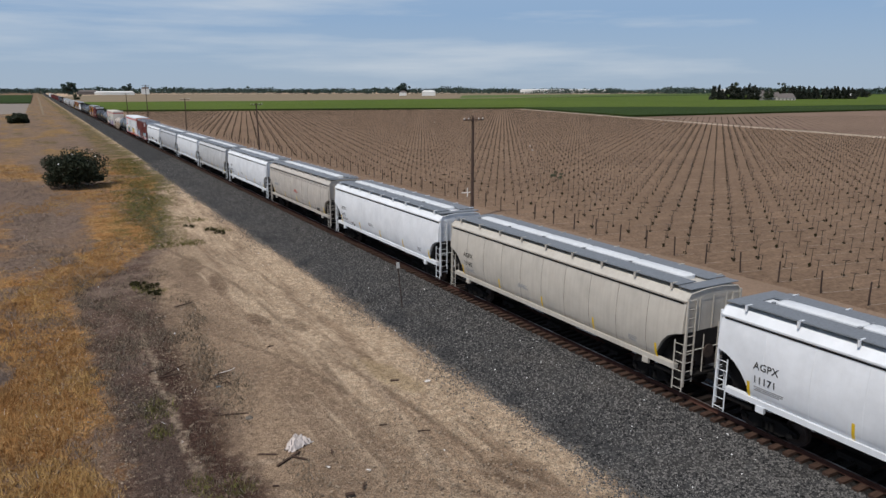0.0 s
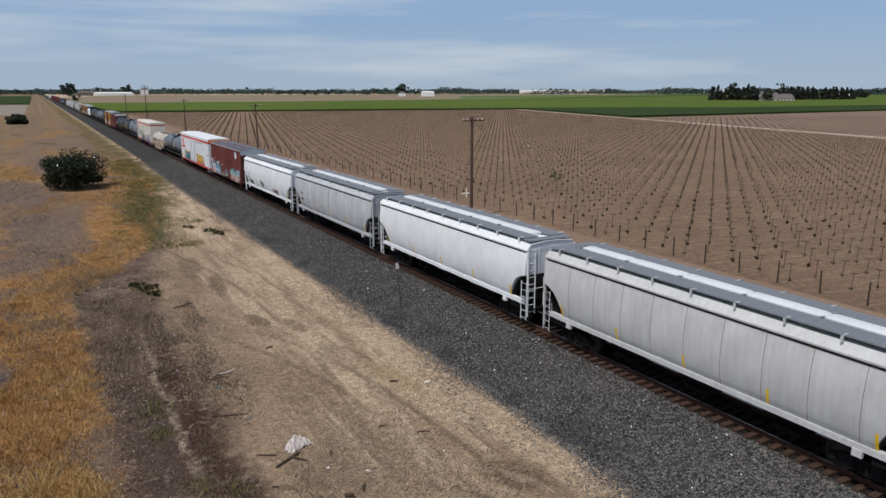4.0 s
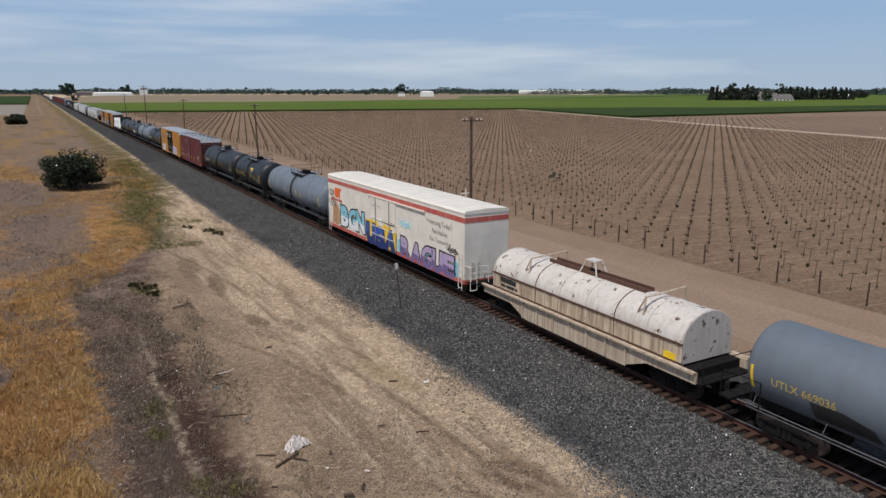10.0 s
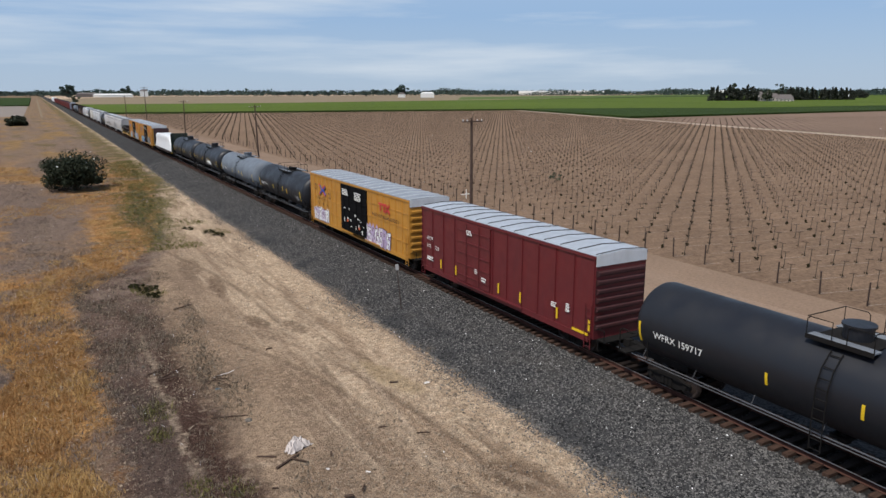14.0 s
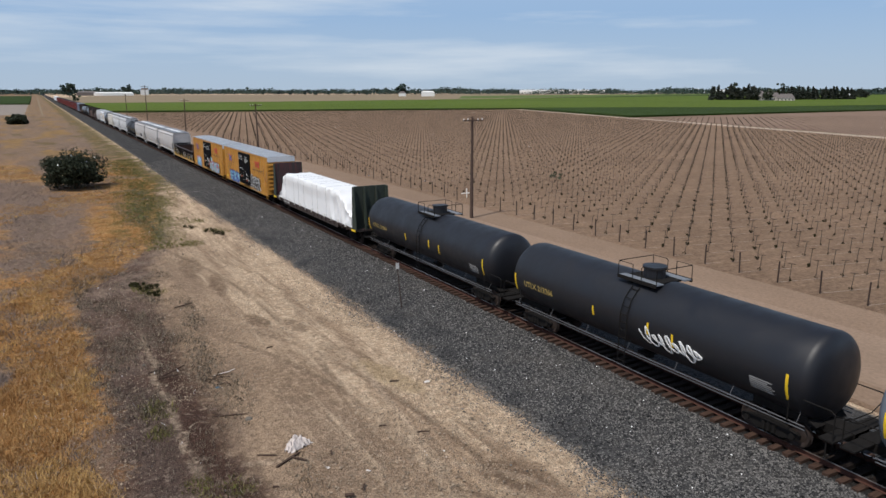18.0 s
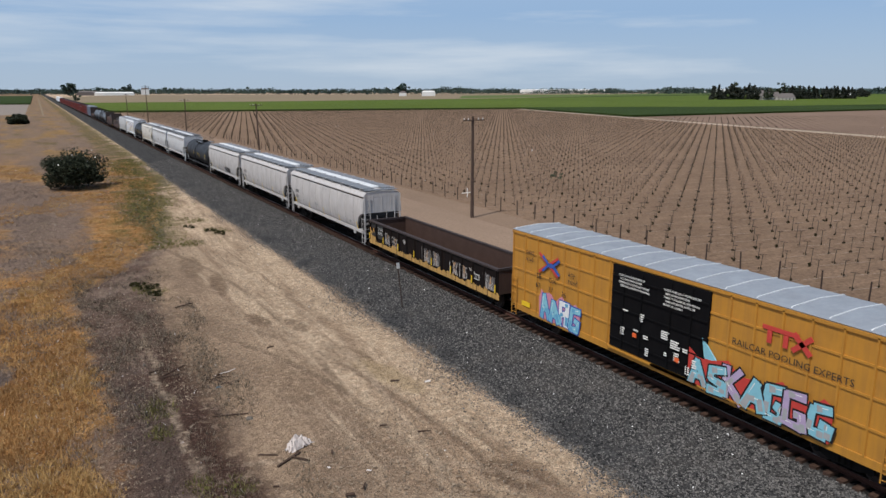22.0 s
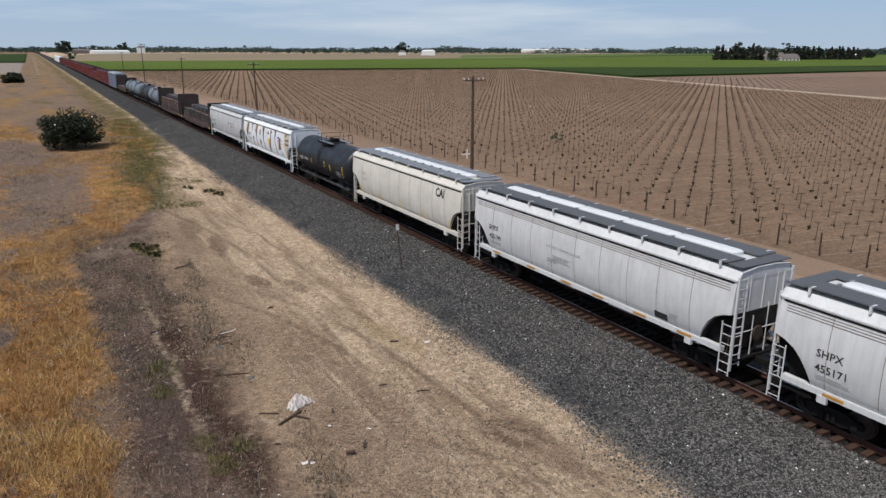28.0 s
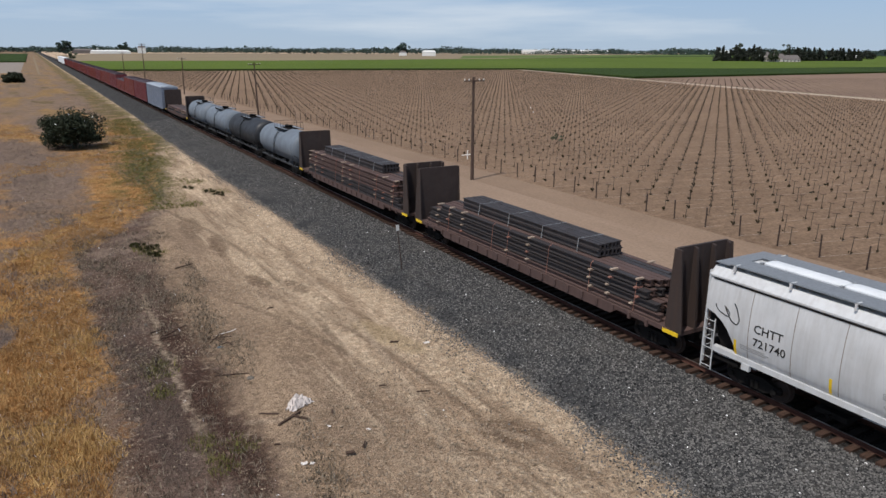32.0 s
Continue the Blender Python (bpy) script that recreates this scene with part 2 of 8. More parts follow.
# ---- mesh tools ----
class Form:
    """Gathers points and faces for one mesh."""

    def __init__(self):
        self.v, self.f, self.weld = [], [], False

    def add(self, pts, faces):
        o = len(self.v)
        self.v += [tuple(p) for p in pts]
        self.f += [tuple(i + o for i in q) for q in faces]
        return self

    def box(self, x0, x1, y0, y1, z0, z1, c=0.0):
        """A block; c chamfers its long vertical-section corners."""
        if c:
            pr = [(x0 + c, z0), (x1 - c, z0), (x1, z0 + c), (x1, z1 - c), (x1 - c, z1), (x0 + c, z1), (x0, z1 - c), (x0, z0 + c)]
            return self.prism(pr, y0, y1)
        p = [(x0, y0, z0), (x1, y0, z0), (x1, y1, z0), (x0, y1, z0), (x0, y0, z1), (x1, y0, z1), (x1, y1, z1), (x0, y1, z1)]
        return self.add(p, [(0, 3, 2, 1), (4, 5, 6, 7), (0, 1, 5, 4), (1, 2, 6, 5), (2, 3, 7, 6), (3, 0, 4, 7)])

    def prism(self, pr, y0, y1):
        n = len(pr)
        pts = [(x, y0, z) for x, z in pr] + [(x, y1, z) for x, z in pr]
        fs = [(i, (i + 1) % n, n + (i + 1) % n, n + i) for i in range(n)]
        return self.add(pts, fs + [tuple(range(n))[::-1], tuple(range(n, 2 * n))])

    def slab(self, pr, x0, x1):
        """A profile in y and z, given depth along x."""
        n = len(pr)
        pts = [(x0, y, z) for y, z in pr] + [(x1, y, z) for y, z in pr]
        fs = [(i, n + i, n + (i + 1) % n, (i + 1) % n) for i in range(n)]
        return self.add(pts, fs + [tuple(range(n)), tuple(range(n, 2 * n))[::-1]])

    def loft(self, rings, caps=True):
        n = len(rings[0])
        pts = [p for r in rings for p in r]
        fs = []
        for k in range(len(rings) - 1):
            a, b = k * n, (k + 1) * n
            fs += [(a + i, a + (i + 1) % n, b + (i + 1) % n, b + i) for i in range(n)]
        if caps:
            fs += [tuple(range(n))[::-1], tuple(range(len(pts) - n, len(pts)))]
        return self.add(pts, fs)

    def tube(self, p, q, r, n=6, r2=None):
        p, q = Vector(p), Vector(q)
        d = (q - p).normalized()
        a = d.cross(Vector((0, 0, 1)) if abs(d.z) < 0.9 else Vector((1, 0, 0))).normalized()
        b = d.cross(a)
        ring = lambda c, s: [c + (a * math.cos(t) + b * math.sin(t)) * s for t in (2 * math.pi * i / n for i in range(n))]
        return self.loft([ring(p, r), ring(q, r if r2 is None else r2)])

    def path(self, pts, r, n=6):
        """A bent rod: one ring at each corner."""
        pts = [Vector(p) for p in pts]
        rings = []
        up = None
        for i, p in enumerate(pts):
            a = (p - pts[i - 1]).normalized() if i else None
            b = (pts[i + 1] - p).normalized() if i < len(pts) - 1 else None
            d = (a + b).normalized() if a and b else (a or b)
            if up is None:
                up = d.cross(Vector((0, 0, 1)) if abs(d.z) < 0.9 else Vector((1, 0, 0)))
            up = (up - d * up.dot(d)).normalized()
            v = d.cross(up)
            rings.append([p + (up * math.cos(t) + v * math.sin(t)) * r for t in (2 * math.pi * k / n for k in range(n))])
        return self.loft(rings)

    def turned(self, prof, n=24, centre=(0, 0, 0)):
        """A body turned about the y axis: prof holds (y, radius)."""
        cx, cy, cz = centre
        rings = [[(cx + r * math.cos(2 * math.pi * i / n), cy + y, cz + r * math.sin(2 * math.pi * i / n)) for i in range(n)] for y, r in prof]
        return self.loft(rings)

    def poly_on_side(self, pts, x, depth=0.004):
        """A flat shape on the near side: pts in y (along the car, read left to right) and z."""
        return self.slab(pts, x - depth, x)

    def mesh(self, name, smooth=0):
        m = bpy.data.meshes.new(name)
        m.from_pydata(self.v, [], self.f)
        b = bmesh.new()
        b.from_mesh(m)
        if self.weld:
            bmesh.ops.remove_doubles(b, verts=b.verts, dist=0.00002)
        bmesh.ops.recalc_face_normals(b, faces=b.faces)
        if smooth:
            for q in b.faces:
                q.smooth = True
            for e in b.edges:
                e.smooth = len(e.link_faces) == 2 and e.calc_face_angle(0) < radians(smooth)
        b.to_mesh(m)
        b.free()
        return m


def part(name, data, material, parent=None, label="", place=None, smooth=0):
    """One mesh object; data is a Form or a mesh that alike parts share."""
    me = data.mesh(name, smooth) if isinstance(data, Form) else data
    ob = new(name, me)
    if not me.materials:
        me.materials.append(material)
    ob.material_slots[0].link = "OBJECT"
    ob.material_slots[0].material = material
    ob.parent = parent
    if place is not None:
        ob.matrix_basis = place
    if label:
        ob["label"] = label
    return ob


def thing(name, label, category, group="", kind="", place=None):
    ob = new(name)
    ob.empty_display_size = 0.3
    if place is not None:
        ob.matrix_basis = place
    return tagged(ob, label, category, group, kind)


# ---- ground ----
def ground_mat():
    m, n, l, b = node_mat("dry_ground", 0.95)
    tc = n.new("ShaderNodeTexCoord")
    v = tc.outputs["Object"]
    sx = n.new("ShaderNodeSeparateXYZ")
    l.new(v, sx.inputs[0])

    def num(op, a, c=None):
        x = n.new("ShaderNodeMath")
        x.operation = op
        for i, q in enumerate((a, c)):
            if q is None:
                continue
            if isinstance(q, (int, float)):
                x.inputs[i].default_value = q
            else:
                l.new(q, x.inputs[i])
        return x.outputs[0]

    X, Y = sx.outputs["X"], sx.outputs["Y"]
    big = noise_of(n, l, v, 0.07, 5, 0.6)
    mid = noise_of(n, l, v, 0.35, 7, 0.65)
    small = noise_of(n, l, v, 2.2, 6, 0.7)
    grit = noise_of(n, l, v, 14, 4, 0.75)
    speck = noise_of(n, l, v, 5.5, 6, 0.8)
    rag = num("MULTIPLY", num("SUBTRACT", mid, 0.5), 3.2)

    def soft(x, a, c, hi=1.0):
        """0 at a, hi at c, smooth between."""
        r = n.new("ShaderNodeMapRange")
        r.interpolation_type = "SMOOTHSTEP"
        r.inputs["From Min"].default_value, r.inputs["From Max"].default_value, r.inputs["To Max"].default_value = a, c, hi
        l.new(x, r.inputs["Value"])
        return r.outputs[0]

    def spot(cx, cy, rx, ry, slant=0.0, hi=1.0, ragged=1.0):
        """A ragged patch of ground; slant: how far it drifts sideways for each metre along."""
        dy = num("SUBTRACT", Y, cy)
        dx = num("SUBTRACT", num("SUBTRACT", X, cx), num("MULTIPLY", dy, slant))
        d = num("SQRT", num("ADD", num("POWER", num("MULTIPLY", dx, 1 / rx), 2.0), num("POWER", num("MULTIPLY", dy, 1 / ry), 2.0)))
        return soft(num("ADD", d, num("MULTIPLY", rag, 0.55 * ragged)), 1.25, 0.75, hi)

    def most(*q):
        r = q[0]
        for w in q[1:]:
            r = num("MAXIMUM", r, w)
        return r

    # every clod and tuft has its own tone: random cells at two sizes
    def cells(scale, lo, hi):
        x = n.new("ShaderNodeTexVoronoi")
        x.inputs["Scale"].default_value = scale
        l.new(v, x.inputs["Vector"])
        g = n.new("ShaderNodeRGBToBW")
        l.new(x.outputs["Color"], g.inputs[0])
        return ramp_of(n, l, g.outputs[0], 0.2, 0.8, (lo,) * 3, (hi,) * 3)

    # dry grass: red-gold, straw and grey-mauve thatch in patches
    gold = mix_of(n, l, ramp_of(n, l, mid, 0.35, 0.65), (0.375, 0.175, 0.056), (0.435, 0.255, 0.105))
    gold = mix_of(n, l, soft(speck, 0.50, 0.62, 0.8), gold, (0.60, 0.41, 0.20))
    gold = mix_of(n, l, soft(noise_of(n, l, v, 0.55, 5, 0.6), 0.50, 0.64, 0.8), gold, (0.20, 0.088, 0.030))
    thatch = mix_of(n, l, ramp_of(n, l, small, 0.35, 0.65), (0.150, 0.105, 0.084), (0.275, 0.200, 0.152))
    tk = most(spot(-0.6, 86, 4.2, 22), spot(2.4, 47.5, 1.6, 4.5), spot(-7, 108, 8, 16), spot(2.5, 150, 5, 26), spot(-8, 45, 3.0, 6), spot(-3.4, 37, 1.2, 2.0), spot(-4.0, 25.5, 0.9, 1.2), spot(-1.6, 62, 3.0, 4.0), soft(num("ADD", num("MULTIPLY", big, 0.6), num("MULTIPLY", mid, 0.4)), 0.47, 0.55, 0.85))
    tk = num("MULTIPLY", tk, soft(spot(5.2, 70, 1.9, 15, 0.05), 1.0, 0.2))
    far = soft(Y, 95.0, 190.0)
    tk = most(tk, num("MULTIPLY", far, soft(mid, 0.42, 0.58, 0.8)))
    gr = mix_of(n, l, tk, gold, thatch)
    tract = noise_of(n, l, mapped(n, l, v, (1.0, 0.30, 1.0), 0.1), 0.11, 5, 0.62)
    away = mix_of(n, l, soft(tract, 0.40, 0.52), (0.30, 0.185, 0.075), (0.225, 0.165, 0.130))
    away = mix_of(n, l, soft(tract, 0.56, 0.66), away, (0.135, 0.112, 0.055))
    gr = mix_of(n, l, num("MULTIPLY", far, 0.85), gr, mix_of(n, l, soft(mid, 0.40, 0.62), away, mix_of(n, l, 0.5, away, (0.12, 0.085, 0.05))))
    gr = mix_of(n, l, soft(grit, 0.44, 0.62, 0.75), gr, mix_of(n, l, 0.7, gr, (0.050, 0.026, 0.010)))
    # bare earth: grey-tan by the grass, paler and dustier towards the bank
    lane = noise_of(n, l, mapped(n, l, v, (1.0, 0.45, 1.0), 0.12), 0.32, 8, 0.62)
    earth = mix_of(n, l, ramp_of(n, l, lane, 0.38, 0.62), (0.265, 0.186, 0.127), (0.400, 0.285, 0.190))
    tracks = noise_of(n, l, mapped(n, l, v, (1.0, 0.13, 1.0), 0.05), 0.8, 9, 0.70)
    ruts = noise_of(n, l, mapped(n, l, v, (2.6, 0.12, 1.0), -0.05), 0.9, 7, 0.62)
    pale = num("MULTIPLY", soft(num("ADD", X, rag), 7.0, 12.5), soft(tracks, 0.38, 0.58))
    pale = most(pale, spot(10.9, 40, 0.9, 8, -0.12, 0.95), spot(14.6, 40, 1.0, 18, 0.0, 0.9), spot(14.9, 22, 0.9, 10, -0.04, 0.9))
    earth = mix_of(n, l, pale, earth, mix_of(n, l, soft(small, 0.42, 0.60), (0.49, 0.358, 0.242), (0.65, 0.505, 0.355)))
    lined = num("MULTIPLY", soft(num("ADD", X, rag), 6.5, 9.0), soft(num("ADD", X, rag), 15.4, 13.5))
    earth = mix_of(n, l, num("MULTIPLY", lined, soft(ruts, 0.54, 0.66, 0.6)), earth, (0.225, 0.152, 0.100))
    earth = mix_of(n, l, num("MULTIPLY", lined, soft(ruts, 0.44, 0.32, 0.6)), earth, (0.60, 0.46, 0.32))
    dark = most(spot(9.9, 39.2, 0.5, 1.4, -0.1, 0.8), spot(11.5, 37.4, 0.45, 1.6, -0.1, 0.7), spot(8.9, 55, 0.8, 4.0, 0.1, 0.7), spot(9.6, 48.5, 0.6, 3.0, 0.15, 0.8), spot(12.4, 30.5, 0.7, 3.2, -0.2, 0.5), spot(13.2, 18.2, 0.9, 1.2, -0.3, 0.7), spot(9.0, 30.0, 1.6, 3.0, 0.0, 0.4))
    earth = mix_of(n, l, num("MULTIPLY", dark, soft(small, 0.36, 0.52)), earth, (0.150, 0.098, 0.064))
    earth = mix_of(n, l, spot(12.9, 28.4, 0.8, 2.4, -0.2, 0.55), earth, (0.44, 0.325, 0.185))
    earth = mix_of(n, l, num("MULTIPLY", soft(mid, 0.54, 0.68), 0.4), earth, (0.215, 0.150, 0.104))
    # wheel marks: arcs where trucks swung round
    for cx, cy, r, dim in ((4.2, 12.5, 8.9, 1), (3.6, 12.0, 11.3, 0), (-34.0, 20.0, 45.0, 1), (-34.0, 20.0, 46.7, 1), (-90.0, 38.0, 101.0, 1), (-90.0, 38.0, 102.6, 0)):
        d = num("SQRT", num("ADD", num("POWER", num("SUBTRACT", X, cx), 2.0), num("POWER", num("SUBTRACT", Y, cy), 2.0)))
        d = num("ABSOLUTE", num("ADD", num("SUBTRACT", d, r), num("MULTIPLY", rag, 0.14)))
        mark = num("MULTIPLY", soft(d, 0.30, 0.06), soft(num("ADD", lane, num("MULTIPLY", small, 0.5)), 0.64, 0.86, 0.6))
        earth = mix_of(n, l, mark, earth, (0.155, 0.105, 0.072) if dim else (0.46, 0.35, 0.25))
    earth = mix_of(n, l, soft(speck, 0.55, 0.60, 0.6), earth, (0.150, 0.102, 0.070))
    earth = mix_of(n, l, soft(speck, 0.43, 0.36, 0.6), earth, (0.60, 0.47, 0.34))
    earth = mix_of(n, l, soft(grit, 0.56, 0.66, 0.6), earth, (0.13, 0.090, 0.063))
    # dark crust between grass and earth, with a worn footpath through it
    crust = mix_of(n, l, ramp_of(n, l, mid, 0.40, 0.58), (0.235, 0.168, 0.132), (0.120, 0.074, 0.056))
    crust = mix_of(n, l, num("MULTIPLY", most(spot(4.9, 33, 1.4, 5.5, 0.0, 0.9), spot(4.4, 26.5, 0.9, 3.6, 0.0, 0.95), spot(4.6, 22.0, 1.0, 3.0, 0.0, 0.9), spot(4.4, 43, 1.5, 4, 0.0, 0.6)), soft(small, 0.34, 0.50)), crust, (0.062, 0.032, 0.023))
    crust = mix_of(n, l, spot(2.4, 28, 1.1, 7.0, 0.0, 0.8), crust, (0.092, 0.064, 0.053))
    crust = mix_of(n, l, soft(small, 0.53, 0.64, 0.7), crust, (0.255, 0.196, 0.152))
    crust = mix_of(n, l, soft(grit, 0.46, 0.62, 0.85), crust, mix_of(n, l, 0.7, crust, (0.025, 0.016, 0.012)))
    foot = num("ABSOLUTE", num("SUBTRACT", num("ADD", X, num("MULTIPLY", rag, 0.55)), num("ADD", 3.55, num("MULTIPLY", Y, 0.0))))
    foot = num("MULTIPLY", num("MULTIPLY", soft(foot, 0.26, 0.04), num("MULTIPLY", soft(Y, 42.0, 38.0), soft(Y, 22.0, 24.5))), soft(num("ADD", small, num("MULTIPLY", lane, 0.6)), 0.68, 0.86, 0.9))
    crust = mix_of(n, l, foot, crust, (0.36, 0.275, 0.20))
    # across the line: grass, then dark crust, then the dust track
    wob = num("ADD", X, num("MULTIPLY", rag, 0.9))
    wob = num("ADD", wob, num("MULTIPLY", num("SUBTRACT", small, 0.5), 2.4))
    edge = num("ADD", num("ADD", 1.2, soft(Y, 48.0, 68.0, 6.8)), soft(Y, 64.0, 120.0, 6.6))
    rel = num("SUBTRACT", wob, edge)
    k1 = soft(rel, -0.5, 0.5)
    k2 = soft(num("ADD", rel, soft(Y, 50.0, 66.0, 3.4)), 3.0, 5.0)
    col = mix_of(n, l, k1, gr, crust)
    col = mix_of(n, l, k2, col, earth)
    # green weeds where the verge narrows
    w = num("MULTIPLY", soft(noise_of(n, l, v, 0.22, 6, 0.7), 0.40, 0.54), soft(Y, 60.0, 72.0))
    near = soft(num("ABSOLUTE", num("SUBTRACT", num("ADD", rel, num("MULTIPLY", rag, 0.8)), -0.6)), 4.2, 1.6)
    weedy = num("MULTIPLY", num("MULTIPLY", w, near), 0.85)
    col = mix_of(n, l, weedy, col, mix_of(n, l, soft(speck, 0.4, 0.6), (0.060, 0.060, 0.022), (0.155, 0.118, 0.042)))
    col = mix_of(n, l, num("MULTIPLY", most(spot(8.9, 80, 1.1, 13, 0.03, 0.9), spot(10.6, 100, 1.2, 14, 0.05, 0.7)), soft(small, 0.34, 0.5)), col, mix_of(n, l, soft(speck, 0.4, 0.6), (0.052, 0.058, 0.030), (0.105, 0.098, 0.058)))
    col = mix_of(n, l, 1.0, col, cells(6.0, 0.86, 1.14), "MULTIPLY")
    col = mix_of(n, l, 1.0, col, cells(24.0, 0.78, 1.24), "MULTIPLY")
    l.new(col, b.inputs["Base Color"])
    hgt = mix_of(n, l, 0.5, small, grit)
    bump_of(n, l, b, hgt, 1.0, 0.22)
    return m


def field_mat(name, a, c, scale, stretch=(1, 1, 1), turn=0.0, bump=0.5, dist=0.1, furrow=0.0):
    m, n, l, b = node_mat(name, 0.95)
    v = n.new("ShaderNodeTexCoord").outputs["Object"]
    w = mapped(n, l, v, stretch, turn)
    big = noise_of(n, l, v, scale * 0.1, 5, 0.6)
    mid = noise_of(n, l, w, scale, 6, 0.65)
    fine = noise_of(n, l, v, scale * 12, 4, 0.7)
    col = mix_of(n, l, ramp_of(n, l, mid, 0.32, 0.68), a, c)
    col = mix_of(n, l, ramp_of(n, l, big, 0.35, 0.65), col, mix_of(n, l, 0.45, col, tuple(x * 0.7 for x in a)))
    col = mix_of(n, l, ramp_of(n, l, fine, 0.4, 0.7), col, mix_of(n, l, 0.55, col, tuple(x * 0.5 for x in a)))
    if furrow:
        drag = noise_of(n, l, mapped(n, l, v, (0.10, 2.2, 1.0), turn), 1.0, 6, 0.65)
        col = mix_of(n, l, ramp_of(n, l, drag, 0.52, 0.66, (0, 0, 0), (furrow,) * 3), col, tuple(x * 0.62 for x in a))
        col = mix_of(n, l, ramp_of(n, l, drag, 0.34, 0.46, (furrow * 0.8,) * 3, (0, 0, 0)), col, tuple(min(1, x * 1.3) for x in c))
        clod = n.new("ShaderNodeTexVoronoi")
        clod.inputs["Scale"].default_value = 5.0
        l.new(v, clod.inputs["Vector"])
        g = n.new("ShaderNodeRGBToBW")
        l.new(clod.outputs["Color"], g.inputs[0])
        col = mix_of(n, l, 1.0, col, ramp_of(n, l, g.outputs[0], 0.2, 0.8, (0.80,) * 3, (1.18,) * 3), "MULTIPLY")
    l.new(col, b.inputs["Base Color"])
    bump_of(n, l, b, fine, bump, dist)
    return m


def sheet(name, pts, z, material, label):
    fm = Form()
    n = len(pts)
    fm.add([(x, y, z) for x, y in pts] + [(x, y, 0.0) for x, y in pts], [tuple(range(n))] + [(i, (i + 1) % n, n + (i + 1) % n, n + i) for i in range(n)])
    ob = part(name, fm, material)
    return tagged(ob, label, "ground", kind="structure")


GROUND = ground_mat()
# one sheet to the horizon, finer near the camera, with slight rises
fm = Form()
xs = [-4500, -1500, -500, -150, -60, -30] + list(range(-20, 17, 1)) + [20, 28, 40, 80, 300, 1200, 4500]
ys = [-1500, -100, -20] + list(range(0, 130, 2)) + [140, 160, 200, 300, 600, 1500, 4900]
for y in ys:
    for x in xs:
        near = 0.0 if (x > 15 or x < -20 or y < 4 or y > 126) else 1.0
        h = noise.noise(Vector((x * 0.13, y * 0.09, 3))) * 0.16 + noise.noise(Vector((x * 0.5, y * 0.3, 9))) * 0.05
        fm.v.append((x, y, near * h))
W = len(xs)
fm.f = [(j * W + i, j * W + i + 1, (j + 1) * W + i + 1, (j + 1) * W + i) for j in range(len(ys) - 1) for i in range(W - 1)]
tagged(part("ground", fm, GROUND, smooth=60), "dry gold grass and bare dusty earth beside the railway", "ground", kind="structure")

SOIL = field_mat("vineyard_soil", (0.215, 0.142, 0.094), (0.295, 0.198, 0.132), 0.55, (0.35, 1.6, 1), 0.243, bump=1.0, dist=0.16, furrow=0.28)
SOIL_FAR = field_mat("far_soil", (0.215, 0.146, 0.106), (0.26, 0.18, 0.132), 0.2, (0.2, 1.4, 1))
DUST = field_mat("dust_road", (0.315, 0.225, 0.162), (0.268, 0.188, 0.134), 0.35, (1, 0.12, 1))
ASHEN = field_mat("ashen_soil", (0.30, 0.26, 0.225), (0.24, 0.205, 0.175), 0.05, (0.3, 1, 1))
MARGIN = field_mat("sandy_margin", (0.255, 0.176, 0.123), (0.305, 0.214, 0.151), 0.4, (1, 0.3, 1), bump=0.6)
DUSTPALE = field_mat("pale_dust_road", (0.50, 0.41, 0.32), (0.42, 0.34, 0.26), 0.3, (1, 0.15, 1))
CROP = field_mat("green_crop", (0.024, 0.044, 0.010), (0.048, 0.076, 0.016), 0.08, (0.12, 1.4, 1), bump=1.0, dist=0.4)
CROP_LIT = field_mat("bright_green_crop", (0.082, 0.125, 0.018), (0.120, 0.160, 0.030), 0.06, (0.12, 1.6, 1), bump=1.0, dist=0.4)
CROP_PALE = field_mat("pale_green_crop", (0.10, 0.15, 0.04), (0.13, 0.16, 0.06), 0.1, (0.1, 1, 1), bump=0.6, dist=0.3)
STRAW = field_mat("straw_field", (0.28, 0.22, 0.145), (0.22, 0.17, 0.115), 0.05, (0.1, 1, 1))
EDGE = lambda y: 170 + 0.294 * y      # the slanting road at the vineyard's far side
sheet("field_vineyard", [(29, -200), (EDGE(-200), -200), (EDGE(415), 415), (29, 472)], 0.02, SOIL, "bare brown vineyard soil with thin rows of young vines")
sheet("field_margin", [(29.4, -200), (42.6, -200), (42.6, 469), (29.4, 472)], 0.03, MARGIN, "smooth sandy margin between the vineyard and the track")
sheet("road_track_side", [(31.5, -200), (38.4, -200), (38.4, 470), (31.5, 471)], 0.045, DUST, "pale dust road along the far side of the track")
sheet("road_vineyard_edge", [(EDGE(-200) + 1, -200), (EDGE(-200) + 6, -200), (EDGE(415) + 6, 415), (EDGE(415) + 1, 415)], 0.06, DUSTPALE, "pale dust road slanting past the vineyard")
sheet("field_bare", [(EDGE(-200) + 7, -200), (1500, -200), (1500, -450), (2600, 330), (EDGE(262) + 7, 262)], 0.02, SOIL_FAR, "bare brown field with faint rows")
sheet("field_green", [(EDGE(262) + 7, 262), (2600, 330), (4500, 2400), (1250, 1250), (600, 905), (240, 795), (38, 805), (38, 473), (EDGE(415) + 7, 416)], 1.0, CROP, "low dark green crop in a wide field")
sheet("field_bright_green", [(39, 480), (EDGE(415) + 6, 423), (394, 387), (449, 357), (633, 350), (1500, 520), (2700, 1250), (1300, 1150), (600, 900), (240, 790), (39, 800)], 1.06, CROP_LIT, "bright yellow-green crop in a wide field")
